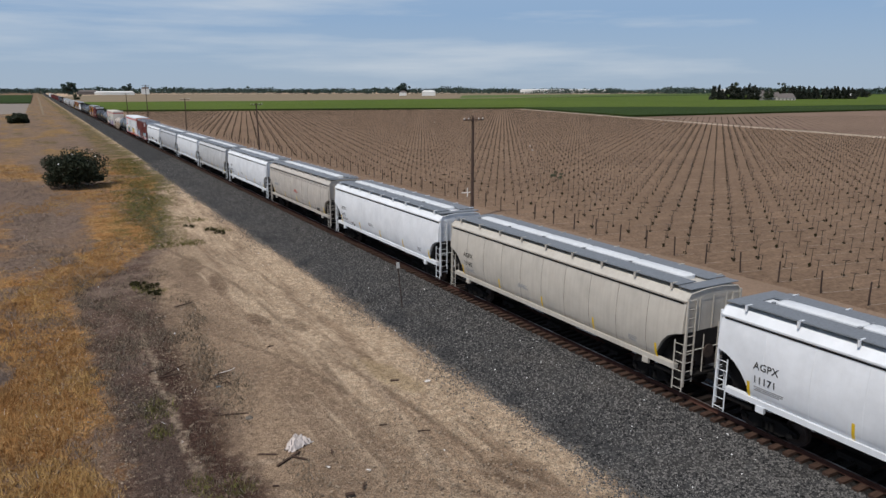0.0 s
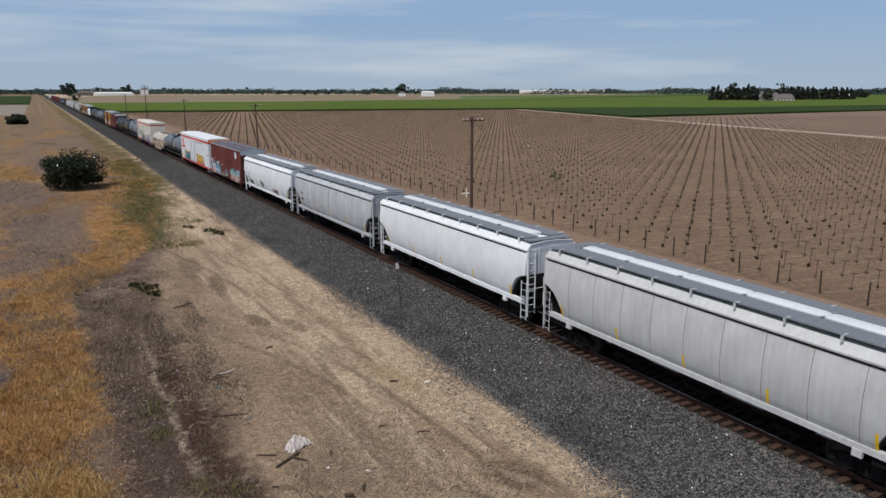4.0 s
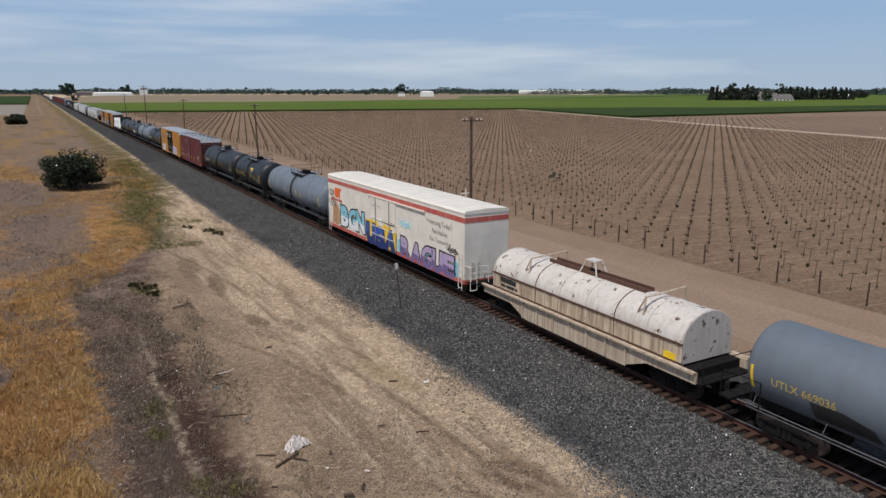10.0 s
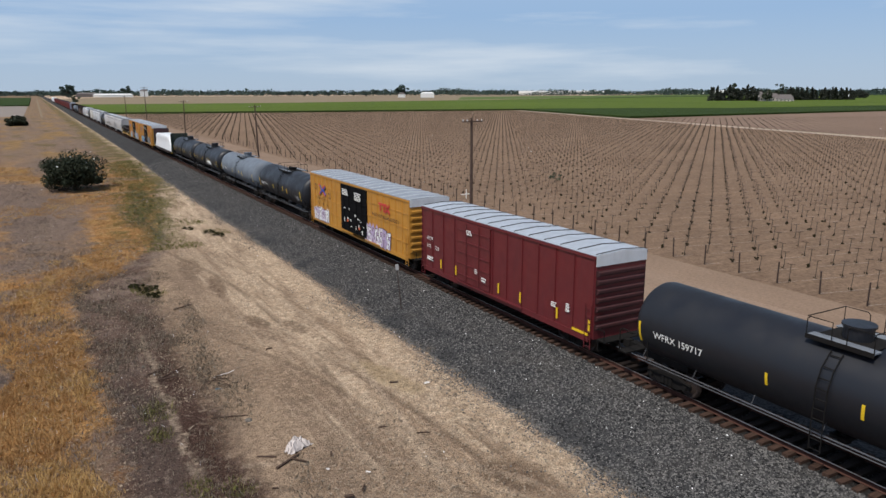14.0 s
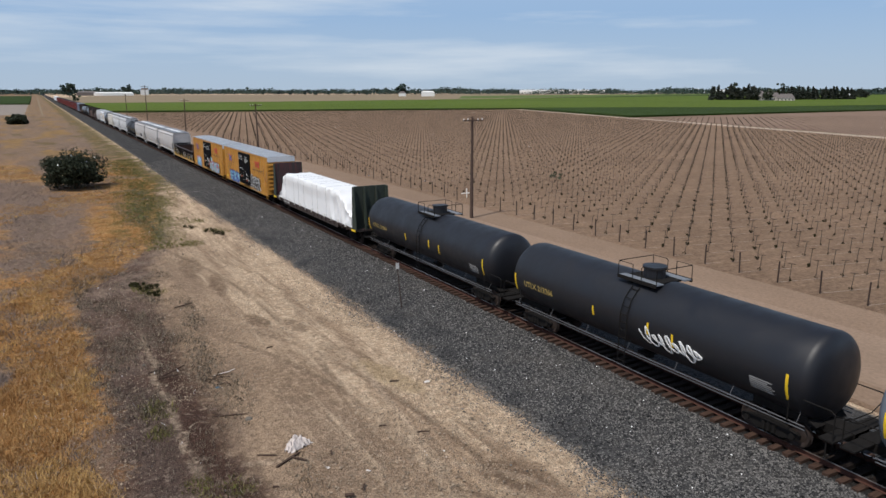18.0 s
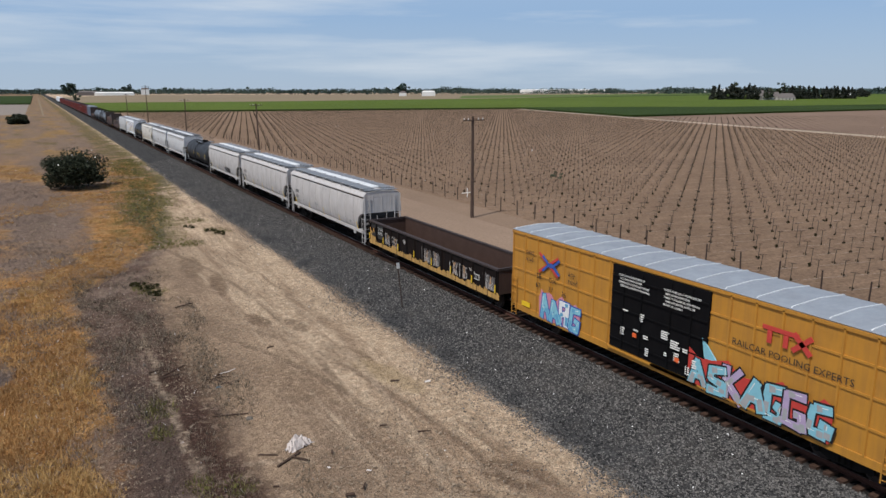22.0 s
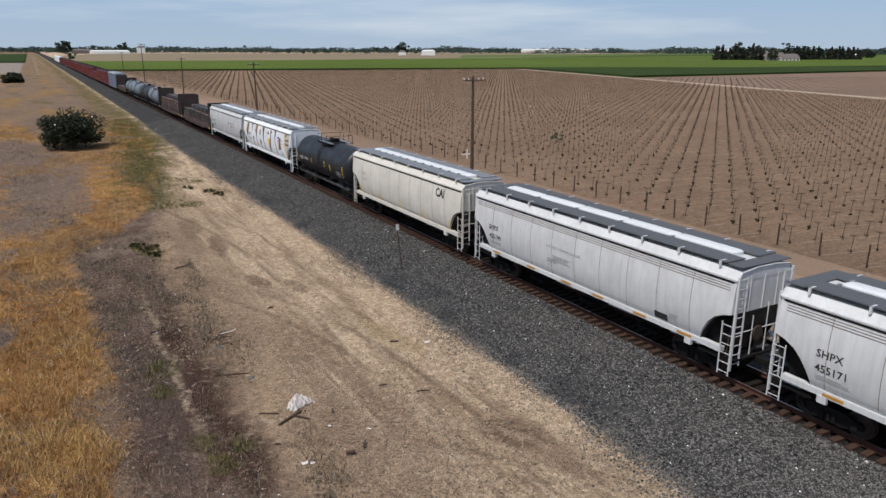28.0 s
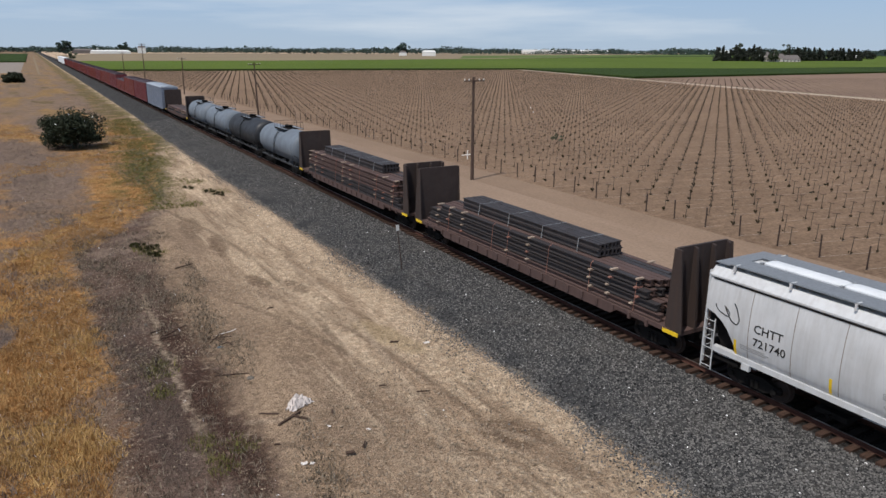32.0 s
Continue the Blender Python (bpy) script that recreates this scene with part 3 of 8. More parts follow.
sheet("field_straw", [(38, 805), (240, 795), (600, 905), (1250, 1250), (1800, 2300), (200, 2300), (38, 1500)], 0.03, STRAW, "pale tan stubble field")
sheet("field_pale_green", [(600, 1010), (1250, 1260), (4500, 2420), (4500, 3000), (900, 1500)], 0.05, CROP_PALE, "pale green field far off")
sheet("field_green_west", [(-1500, 840), (-5, 790), (-5, 1900), (-1500, 1900)], 1.0, CROP, "dark green field beyond the verge")
sheet("field_pale_west", [(-1500, 470), (-6, 455), (-6, 800), (-1500, 860)], 0.04, ASHEN, "pale grey bare field beyond the verge")
sheet("road_verge", [(2.2, 430), (3.0, 430), (3.4, 576), (5.2, 1500), (3.0, 1500), (2.2, 576)], 0.05, STRAW, "pale dirt lane along the verge")

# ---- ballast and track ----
def grease_and_shade(n, l, col, x, centre, rough, wide=0.78):
    """Black grease between the rails, with the cars' shade put into the colour."""
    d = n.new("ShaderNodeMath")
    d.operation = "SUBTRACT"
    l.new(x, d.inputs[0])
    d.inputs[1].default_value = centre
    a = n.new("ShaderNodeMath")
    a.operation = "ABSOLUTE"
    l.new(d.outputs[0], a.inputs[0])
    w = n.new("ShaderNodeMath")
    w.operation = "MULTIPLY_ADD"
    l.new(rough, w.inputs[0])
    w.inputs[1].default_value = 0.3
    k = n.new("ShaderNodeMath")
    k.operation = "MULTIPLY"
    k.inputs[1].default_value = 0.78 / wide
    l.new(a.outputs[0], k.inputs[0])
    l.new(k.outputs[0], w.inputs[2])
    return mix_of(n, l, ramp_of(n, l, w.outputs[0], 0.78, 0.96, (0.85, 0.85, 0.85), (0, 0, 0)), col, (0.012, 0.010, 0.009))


def tie_mat():
    m, n, l, b = node_mat("creosoted_tie", 0.9)
    v = n.new("ShaderNodeTexCoord").outputs["Object"]
    q = shifted(n, l)
    grain = noise_of(n, l, mapped(n, l, q, (0.6, 6.0, 6.0)), 4, 6, 0.65)
    big = noise_of(n, l, q, 3, 4)
    col = mix_of(n, l, ramp_of(n, l, grain, 0.35, 0.7), (0.080, 0.048, 0.036), (0.034, 0.021, 0.016))
    sx = n.new("ShaderNodeSeparateXYZ")
    l.new(v, sx.inputs[0])
    l.new(grease_and_shade(n, l, col, sx.outputs["X"], 0.0, big), b.inputs["Base Color"])
    bump_of(n, l, b, grain, 0.4, 0.02)
    return m


def ballast_mat():
    m, n, l, b = node_mat("ballast_bed", 0.95)
    v = n.new("ShaderNodeTexCoord").outputs["Object"]
    x = n.new("ShaderNodeTexVoronoi")
    x.inputs["Scale"].default_value = 11
    l.new(v, x.inputs["Vector"])
    g = n.new("ShaderNodeRGBToBW")
    l.new(x.outputs["Color"], g.inputs[0])
    col = ramp_of(n, l, g.outputs[0], 0.15, 0.95, (0.014, 0.0143, 0.015), (0.078, 0.077, 0.077))
    big = noise_of(n, l, v, 0.5, 5, 0.65)
    col = mix_of(n, l, ramp_of(n, l, big, 0.5, 0.75), col, mix_of(n, l, 0.5, col, (0.10, 0.09, 0.08)))
    sx = n.new("ShaderNodeSeparateXYZ")
    l.new(v, sx.inputs[0])
    # reaches past the rails, painting in the shade beneath the train
    col = grease_and_shade(n, l, col, sx.outputs["X"], TRACK, big, 1.25)
    # dust and fines washed over the toe
    low = n.new("ShaderNodeMath")
    low.operation = "MULTIPLY_ADD"
    l.new(noise_of(n, l, v, 1.6, 7, 0.75), low.inputs[0])
    low.inputs[1].default_value = 0.55
    l.new(sx.outputs["Z"], low.inputs[2])
    col = mix_of(n, l, ramp_of(n, l, low.outputs[0], 0.20, 0.34, (1, 1, 1), (0, 0, 0)), col, mix_of(n, l, g.outputs[0], (0.20, 0.16, 0.12), (0.42, 0.345, 0.26)))
    l.new(col, b.inputs["Base Color"])
    bump_of(n, l, b, x.outputs["Distance"], 1.0, 0.05)
    return m


BALLAST = ballast_mat()
fm = Form()
prof = [(15.6, -0.05), (16.2, 0.10), (17.6, 0.34), (19.2, 0.62), (20.55, 0.80), (20.85, 0.83), (TRACK, 0.80), (23.65, 0.83), (24.2, 0.80), (26.5, 0.40), (28.9, -0.05)]
yy = [-900, -40] + [i * 1.0 for i in range(0, 140)] + [160, 200, 300, 500, 900, 1600, 3000]
for y in yy:
    toe = float(np.interp(y, [10, 24, 46, 90, 155, 300], [0.0, 0.2, 0.2, 0.0, 0.7, 0.9]))
    for k, (x, z) in enumerate(prof):
        x += toe * (1.0, 0.95, 0.6, 0.15, 0, 0, 0, 0, 0, 0, 0)[k]
        j = noise.noise(Vector((x * 0.6, y * 0.5, 1))) if 0 < y < 140 else 0
        fm.v.append((x + (j * 0.45 if x < 17 else 0), y, z + j * 0.012 * (x < 20.5)))
W = len(prof)
fm.f = [(j * W + i, j * W + i + 1, (j + 1) * W + i + 1, (j + 1) * W + i) for j in range(len(yy) - 1) for i in range(W - 1)]
tagged(part("ballast_bed", fm, BALLAST, smooth=70), "dark grey crushed stone ballast bank under the track", "ballast", kind="structure")

RAILRUST = plain("rusty_rail", (0.062, 0.030, 0.023), 0.92, 0.0, 0.3, 5)
RAILTOP = plain("worn_rail_head", (0.30, 0.27, 0.25), 0.35, 0.8, 0.15, 5)
TIEWOOD = tie_mat()
rail_pr = [(-0.076, 0), (0.076, 0), (0.076, 0.012), (0.012, 0.035), (0.012, 0.125), (0.036, 0.135), (0.036, 0.172), (-0.036, 0.172), (-0.036, 0.135), (-0.012, 0.125), (-0.012, 0.035), (-0.076, 0.012)]
track = thing("railway_track", "rusty steel rails spiked to dark wooden ties", "railway track", kind="structure")
for s in (-1, 1):
    rail = part("rail", Form().prism([(TRACK + s * 0.755 + x, RAIL - 0.172 + z) for x, z in rail_pr], -900, 2800), RAILRUST, track)
    part("rail_head", Form().box(TRACK + s * 0.755 - 0.03, TRACK + s * 0.755 + 0.03, -900, 2800, RAIL - 0.002, RAIL + 0.003), RAILTOP, rail, "polished running surface")


# ---- lettering and painted shapes ----


def lettering(parent, words, y, z, size, material, skin, name="lettering", bold=0.0, wide=1.0):
    """Words on the near side, starting at y and running towards the front; skin(z) gives the side's x."""
    cu = bpy.data.curves.new("words", "FONT")
    cu.body, cu.size, cu.offset, cu.resolution_u = words, size, bold * size, 2
    ob = bpy.data.objects.new("words", cu)
    me = bpy.data.meshes.new_from_object(ob)
    bpy.data.objects.remove(ob)
    # one part a letter: islands of faces whose spans overlap belong together
    link = list(range(len(me.vertices)))

    def root(i):
        while link[i] != i:
            link[i] = link[link[i]]
            i = link[i]
        return i
    for q in me.polygons:
        for i in q.vertices[1:]:
            link[root(i)] = root(q.vertices[0])
    span = {}
    for i, p in enumerate(me.vertices):
        r = root(i)
        lo, hi = span.get(r, (1e9, -1e9))
        span[r] = (min(lo, p.co.x), max(hi, p.co.x))
    letters = []
    for r in sorted(span, key=lambda k: span[k][0]):
        if letters and span[r][0] < letters[-1][1] - 0.03 * size:
            letters[-1][2].add(r)
            letters[-1][1] = max(letters[-1][1], span[r][1])
        else:
            letters.append([span[r][0], span[r][1], {r}])
    for lo, hi, roots in letters:
        fm, seen = Form(), {}
        for q in me.polygons:
            if root(q.vertices[0]) in roots:
                f = []
                for i in q.vertices:
                    if i not in seen:
                        seen[i] = len(fm.v)
                        u, w = me.vertices[i].co.x * wide, me.vertices[i].co.y
                        fm.v.append((skin(z + w) - 0.012, y - u, z + w))
                    f.append(seen[i])
                fm.f.append(tuple(f))
        part("letter", fm, material, parent)
    bpy.data.meshes.remove(me)


def on_skin(pts, skin, off):
    """A flat shape laid on the side as a thin plate: pts in (y, z). On curved sides it is cut into strips."""
    fm = Form()
    fm.weld = True
    lo, hi = min(p[1] for p in pts), max(p[1] for p in pts)
    bent = abs(skin(lo) - skin(hi)) > 0.004 or abs(skin((lo + hi) / 2) - skin(lo)) > 0.004
    cuts = np.linspace(lo, hi, max(1, math.ceil((hi - lo) / 0.2)) + 1) if bent else (lo, hi)

    def clip(poly, level, keep_above):
        out = []
        for (y0, z0), (y1, z1) in zip(poly, poly[1:] + poly[:1]):
            in0, in1 = (z0 >= level) == keep_above, (z1 >= level) == keep_above
            if in0:
                out.append((y0, z0))
            if in0 != in1 and z0 != z1:
                t = (level - z0) / (z1 - z0)
                out.append((y0 + (y1 - y0) * t, level))
        return out

    for za, zb in zip(cuts[:-1], cuts[1:]):
        q = list(pts)
        if bent:
            if za > lo:
                q = clip(q, za, True)
            if zb < hi and q:
                q = clip(q, zb, False)
        if len(q) < 3:
            continue
        n = len(q)
        a = [(skin(z) - off, y, z) for y, z in q]
        b = [(skin(z) + 0.01, y, z) for y, z in q]
        fm.add(a + b, [tuple(range(n))] + [(i, (i + 1) % n, n + (i + 1) % n, n + i) for i in range(n)])
    return fm


def bars(parent, y, z, rows, width, height, material, skin, name="small_print"):
    """Rows of fine print that cannot be read."""
    fm = Form()
    for r in range(rows):
        w = width * random.uniform(0.7, 1.0)
        z0 = z - r * height * 1.8
        q = on_skin([(y, z0), (y - w, z0), (y - w, z0 + height), (y, z0 + height)], skin, 0.008)
        fm.add(q.v, q.f)
    return part(name, fm, material, parent)


def curved(pts, steps=4):
    """A smooth line through the points."""
    out = []
    for i in range(len(pts) - 1):
        p0, p1, p2, p3 = (Vector(pts[max(0, min(len(pts) - 1, k))]) for k in (i - 1, i, i + 1, i + 2))
        for j in range(steps):
            t = j / steps
            out.append(0.5 * (2 * p1 + (p2 - p0) * t + (2 * p0 - 5 * p1 + 4 * p2 - p3) * t * t + (3 * p1 - p0 - 3 * p2 + p3) * t ** 3))
    return out + [Vector(pts[-1])]


def ribbon(fm, line, thick, skin, off):
    """A painted stroke along a line in (y, z), as one strip with blunt ends."""
    n = len(line)
    d0, d1 = (line[0] - line[1]).normalized(), (line[-1] - line[-2]).normalized()
    line = [line[0] + d0 * thick * 0.35] + line + [line[-1] + d1 * thick * 0.35]
    n, front, back = len(line), [], []
    for i, p in enumerate(line):
        d = (line[min(n - 1, i + 1)] - line[max(0, i - 1)]).normalized()
        m = Vector((-d.y, d.x)) * thick * (0.5 if 0 < i < n - 1 else 0.3)
        for q in (p + m, p - m):
            z = max(0.9, q.y)
            front.append((skin(z) - off - 0.0003 * i, q.x, z))
            back.append((skin(z) + 0.006, q.x, z))
    o = 2 * n
    fs = []
    for i in range(n - 1):
        a, b, c, d = 2 * i, 2 * i + 1, 2 * i + 3, 2 * i + 2
        fs += [(a, b, c, d), (a, d, d + o, a + o), (b, b + o, c + o, c)]
    return fm.add(front + back, fs)


def quad(p, q, w0, w1):
    """A flared stroke from p to q, as four corners in (y, z)."""
    d = (q - p).normalized()
    m = Vector((-d.y, d.x))
    return [p + m * w0, q + m * w1, q - m * w1, p - m * w0]


def plate(fm, pts, skin, off):
    q = on_skin([(p[0], max(0.82, p[1])) for p in pts], skin, off)
    return fm.add(q.v, q.f)


def sprayed(parent, y, z, width, height, fills, outline, skin, seed, count=5, halo=None, label="spray-painted lettering too wild to read"):
    """A spray-painted piece: angular interlocking letters, outlined, shaded in two tones, over a ragged cloud."""
    rnd = random.Random(seed)
    if halo:
        pts = [(y + 0.1, z)] + [(y + 0.15 - (width + 0.3) * i / 16, z + height * rnd.uniform(0.72, 1.12)) for i in range(17)] + [(y - width - 0.1, z)]
        part("spray_halo", on_skin(pts, skin, 0.009), halo, parent)
    step = width / count
    for i in range(count):
        y0, z0, h = y - step * (i + 0.05), z + height * rnd.uniform(0.0, 0.10), height * rnd.uniform(0.74, 0.95)
        t, lean = min(step * 0.17, height * 0.13), rnd.uniform(-0.15, 0.25) * step
        at = lambda a, c: Vector((y0 - step * a - lean * c, z0 + h * c))
        kind = rnd.randrange(5)
        lines = (((0.15, 0), (0.1, 1)), ((0.1, 0.95), (0.85, 0.9)), ((0.12, 0.5), (0.7, 0.52)), ((0.85, 0.95), (0.8, 0.0))) if kind == 0 else \
                (((0.1, 0.02), (0.45, 1.0)), ((0.45, 1.0), (0.95, 0.0)), ((0.25, 0.38), (0.75, 0.36))) if kind == 1 else \
                (((0.9, 0.95), (0.15, 0.9)), ((0.15, 0.92), (0.12, 0.08)), ((0.12, 0.08), (0.9, 0.05)), ((0.55, 0.45), (0.92, 0.42)), ((0.9, 0.05), (0.9, 0.45))) if kind == 2 else \
                (((0.12, 0.0), (0.15, 1.0)), ((0.15, 0.5), (0.9, 1.02)), ((0.2, 0.5), (0.98, -0.02))) if kind == 3 else \
                (((0.9, 0.97), (0.15, 0.85)), ((0.15, 0.88), (0.2, 0.5)), ((0.2, 0.52), (0.88, 0.45)), ((0.88, 0.48), (0.82, 0.08)), ((0.82, 0.05), (0.1, 0.02)))
        jit = lambda p: (p[0] + rnd.uniform(-0.07, 0.07), p[1] + rnd.uniform(-0.05, 0.05))
        bars_ = [(at(*jit(p)), at(*jit(q)), t * rnd.uniform(0.8, 1.25), t * rnd.uniform(0.8, 1.6)) for p, q in lines]
        o = 0.012 + 0.006 * (i % 2)
        edge, body, low, glint = Form(), Form(), Form(), Form()
        for k, (p, q, w0, w1) in enumerate(bars_):
            d = (q - p).normalized() * t * 0.45
            plate(edge, quad(p - d * 1.6, q + d * 1.6, w0 + t * 0.5, w1 + t * 0.5), skin, o + 0.0004 * k)
            plate(body, quad(p - d, q + d, w0, w1), skin, o + 0.004 + 0.0004 * k)
            a, b = (p, q) if p.y < q.y else (q, p)
            plate(low, quad(a - d * 0.6, a + (b - a) * 0.45, w0 * 0.8, w1 * 0.55), skin, o + 0.008 + 0.0004 * k)
            if k % 2 == 0:
                m = Vector((t * 0.35, t * 0.3))
                plate(glint, quad(b + (a - b) * 0.1 + m, b + (a - b) * 0.5 + m, t * 0.12, t * 0.05), skin, o + 0.012)
        piece = part("graffiti", edge, outline, parent, label)
        part("fill", body, fills[0 if i % 3 < 2 else -1], piece)
        part("shade", low, fills[1 % len(fills)], piece)
        part("highlight", glint, CHALK, piece)


def painted_word(parent, words, y, z, width, height, fill, shade, outline, skin, halo=None, seed=1, label="spray-painted word in fat outlined letters"):
    """A legible sprayed word: fat letters with an outline, a second tone in their feet and thin white glints."""
    rnd = random.Random(seed)
    if halo:
        pts = [(y + 0.15, z - 0.02)] + [(y + 0.2 - (width + 0.4) * i / 12, z + height * rnd.uniform(0.8, 1.15)) for i in range(13)] + [(y - width - 0.15, z - 0.02)]
        part("spray_halo", on_skin(pts, skin, 0.006), halo, parent)
    step = width / len(words)
    for i, ch in enumerate(words):
        lean, dz, k = rnd.uniform(-0.05, 0.15), height * rnd.uniform(-0.03, 0.06), rnd.uniform(0.95, 1.08)
        piece = None
        for name, bold, mat, off, cut in (("graffiti", 0.115, outline, 0.012, None), ("fill", 0.06, fill, 0.018, None), ("shade", 0.05, shade, 0.023, 0.36)):
            cu = bpy.data.curves.new("words", "FONT")
            cu.body, cu.size, cu.offset, cu.resolution_u = ch, 1.0, bold, 3
            ob = bpy.data.objects.new("words", cu)
            me = bpy.data.meshes.new_from_object(ob)
            bpy.data.objects.remove(ob)
            bm = bmesh.new()
            bm.from_mesh(me)
            bpy.data.meshes.remove(me)
            if cut:
                bmesh.ops.bisect_plane(bm, geom=bm.verts[:] + bm.edges[:] + bm.faces[:], plane_co=(0, cut, 0), plane_no=(0.15, 1, 0), clear_outer=True)
            xs = [p.co.x for p in bm.verts]
            if name == "graffiti":
                lo, hi = min(xs), max(xs)
            for p in bm.verts:
                u, w = (p.co.x - lo) / (hi - lo), p.co.y / 0.73
                zz = max(0.84, z + dz + height * k * 0.86 * w)
                p.co = Vector((skin(zz) - off, y - step * (i - 0.08 + u * 1.18) - lean * w * step, zz))
            m = bpy.data.meshes.new(name)
            bm.to_mesh(m)
            bm.free()
            ob = part(name, m, mat, piece or parent, label if piece is None else "")
            piece = piece or ob


def scrawl(parent, y, z, width, height, material, skin, seed, thick=0.05):
    """A quick tag in one thin line."""
    rnd = random.Random(seed)
    m = max(12, int(width / 0.04))
    pts, turns = [], width / height * rnd.uniform(1.9, 2.5)
    for i in range(m + 1):
        a = 6.283 * turns * i / m
        h = height * (0.32 + 0.16 * math.sin(a * 0.37 + seed))
        pts.append((y - width * i / m + 0.30 * height * math.sin(a * 1.0 + 0.8) * rnd.uniform(0.7, 1.2), z + height * 0.5 + h * math.cos(a) * rnd.uniform(0.85, 1.1)))
    return part("graffiti", ribbon(Form(), curved(pts, 2), thick, skin, 0.010), material, parent, "quick spray-painted scrawl")


# ---- running gear ----
def gear_meshes():
    g = {}
    g["wheel"] = Form().turned([(-0.01, 0.05), (-0.01, 0.20), (0.02, 0.30), (-0.02, 0.38), (-0.055, 0.40), (-0.055, 0.455), (0.055, 0.465), (0.075, 0.49), (0.085, 0.49), (0.085, 0.40), (0.03, 0.36), (0.05, 0.2), (0.08, 0.12), (0.08, 0.05)], 20).mesh("wheel", 35)
    sf = Form()
    arch = [(-1.12, 0.40), (-0.82, 0.36), (-0.5, 0.24), (0.5, 0.24), (0.82, 0.36), (1.12, 0.40), (1.12, 0.56), (0.9, 0.60), (0.45, 0.74), (-0.45, 0.74), (-0.9, 0.60), (-1.12, 0.56)]
    sf.slab(arch, -0.07, 0.07)
    for y in (-0.89, 0.89):
        sf.tube((-0.16, y, 0.46), (-0.02, y, 0.46), 0.11, 10)
    for y in (-0.2, 0.0, 0.2):
        sf.tube((-0.10, y, 0.30), (-0.10, y, 0.60), 0.075, 8)
    g["side_frame"] = sf.mesh("side_frame", 30)
    tr = Form().box(-1.1, 1.1, -0.2, 0.2, 0.38, 0.68, 0.06)
    for y in (-0.89, 0.89):
        tr.tube((-0.98, y, 0.46), (0.98, y, 0.46), 0.085, 8)
    tr.box(-0.9, 0.9, -0.5, -0.42, 0.3, 0.42).box(-0.9, 0.9, 0.42, 0.5, 0.3, 0.42)
    g["truck"] = tr.mesh("truck", 30)
    cp = Form().box(-0.11, 0.11, -0.3, 0.75, 0.70, 0.95, 0.03)
    cp.slab([(0.62, 0.66), (0.95, 0.66), (1.0, 0.8), (0.95, 1.0), (0.62, 1.0)], -0.16, 0.16)
    cp.path([(0.3, 0.5, 0.78), (0.34, 0.85, 0.45), (0.2, 1.0, 0.5)], 0.03)
    g["coupler"] = cp.mesh("coupler", 30)
    ld = Form()
    g["whole"] = None
    whole = Form()
    for key, places in (("truck", [Matrix()]), ("side_frame", [pose(-1.0, 0, 0), pose(1.0, 0, 0, 0, 0, 180)])):
        for mm in places:
            whole.add([mm @ p.co for p in g[key].vertices], [tuple(q.vertices) for q in g[key].polygons])
    for s in (-1, 1):
        for y in (-0.89, 0.89):
            whole.turned([(-0.06, 0.05), (-0.06, 0.46), (0.07, 0.46), (0.07, 0.05)], 12, (0, 0, 0))
            k = 48
            for i in range(len(whole.v) - k, len(whole.v)):
                x, yy, z = whole.v[i]
                whole.v[i] = (s * (0.755 + 0.0) + yy, y + x, 0.46 + z)
    g["whole"] = whole.mesh("truck", 30)
    return g


GEAR = gear_meshes()


def running_gear(car, at, half, far=False, mat=None):
    """Two trucks at +-at and couplers at the ends (half: the body's half length)."""
    mat = mat or UNDER
    for s in (-1, 1):
        if far:
            part("truck", GEAR["whole"], mat, car, place=pose(0, s * at, 0))
            continue
        tr = part("truck", GEAR["truck"], mat, car, place=pose(0, s * at, 0))
        for x in (-1, 1):
            part("side_frame", GEAR["side_frame"], mat, tr, place=pose(x * 1.0, 0, 0, 0, 0, 0 if x < 0 else 180))
            for y in (-0.89, 0.89):
                part("wheel", GEAR["wheel"], WHEELMAT, tr, place=pose(x * 0.755, y, 0.46, 0, 0, 90 * x))
        part("coupler", GEAR["coupler"], mat, car, place=pose(0, s * half, 0, 0, 0, 0 if s > 0 else 180))


MESH = {}


def shared(key, build, smooth=30):
    if key not in MESH:
        MESH[key] = build().mesh(key.split(":")[0], smooth)
    return MESH[key]


def ladder_form(z0, z1, width=0.40, step=0.36, r=0.015):
    """An upright ladder in the plane of x = 0, along y."""
    fm = Form()
    for s in (-1, 1):
        fm.box(-0.015, 0.015, s * width / 2 - 0.02, s * width / 2 + 0.02, z0, z1)
    z = z0 + 0.12
    while z < z1:
        fm.tube((0, -width / 2, z), (0, width / 2, z), r)
        z += step
    return fm


# ---- covered hopper ----
HOP_PR = [(1.40, 1.40), (1.46, 1.45), (1.535, 1.7), (1.595, 2.1), (1.625, 2.5), (1.62, 2.95), (1.59, 3.4), (1.54, 3.75), (1.495, 4.0)]


def hop_skin(z):
    zs, xs = [p[1] for p in HOP_PR], [p[0] for p in HOP_PR]
    return -float(np.interp(z, zs, xs))


def hopper_body(half):
    def ring(y, zb):
        side = [(-hop_skin(max(z, zb)), max(z, zb)) for _, z in HOP_PR]
        side[0] = (side[0][0], zb)
        return [(x, y, z) for x, z in side] + [(-x, y, z) for x, z in side[::-1]]
    cut = [(0.13, 2.80), (0.5, 2.70), (0.85, 2.52), (1.12, 2.25), (1.34, 1.9), (1.47, 1.62), (1.52, 1.40)]
    rings = [ring(-half + a, zb) for a, zb in cut] + [ring(half - a, zb) for a, zb in cut[::-1]]
    return Form().loft(rings)


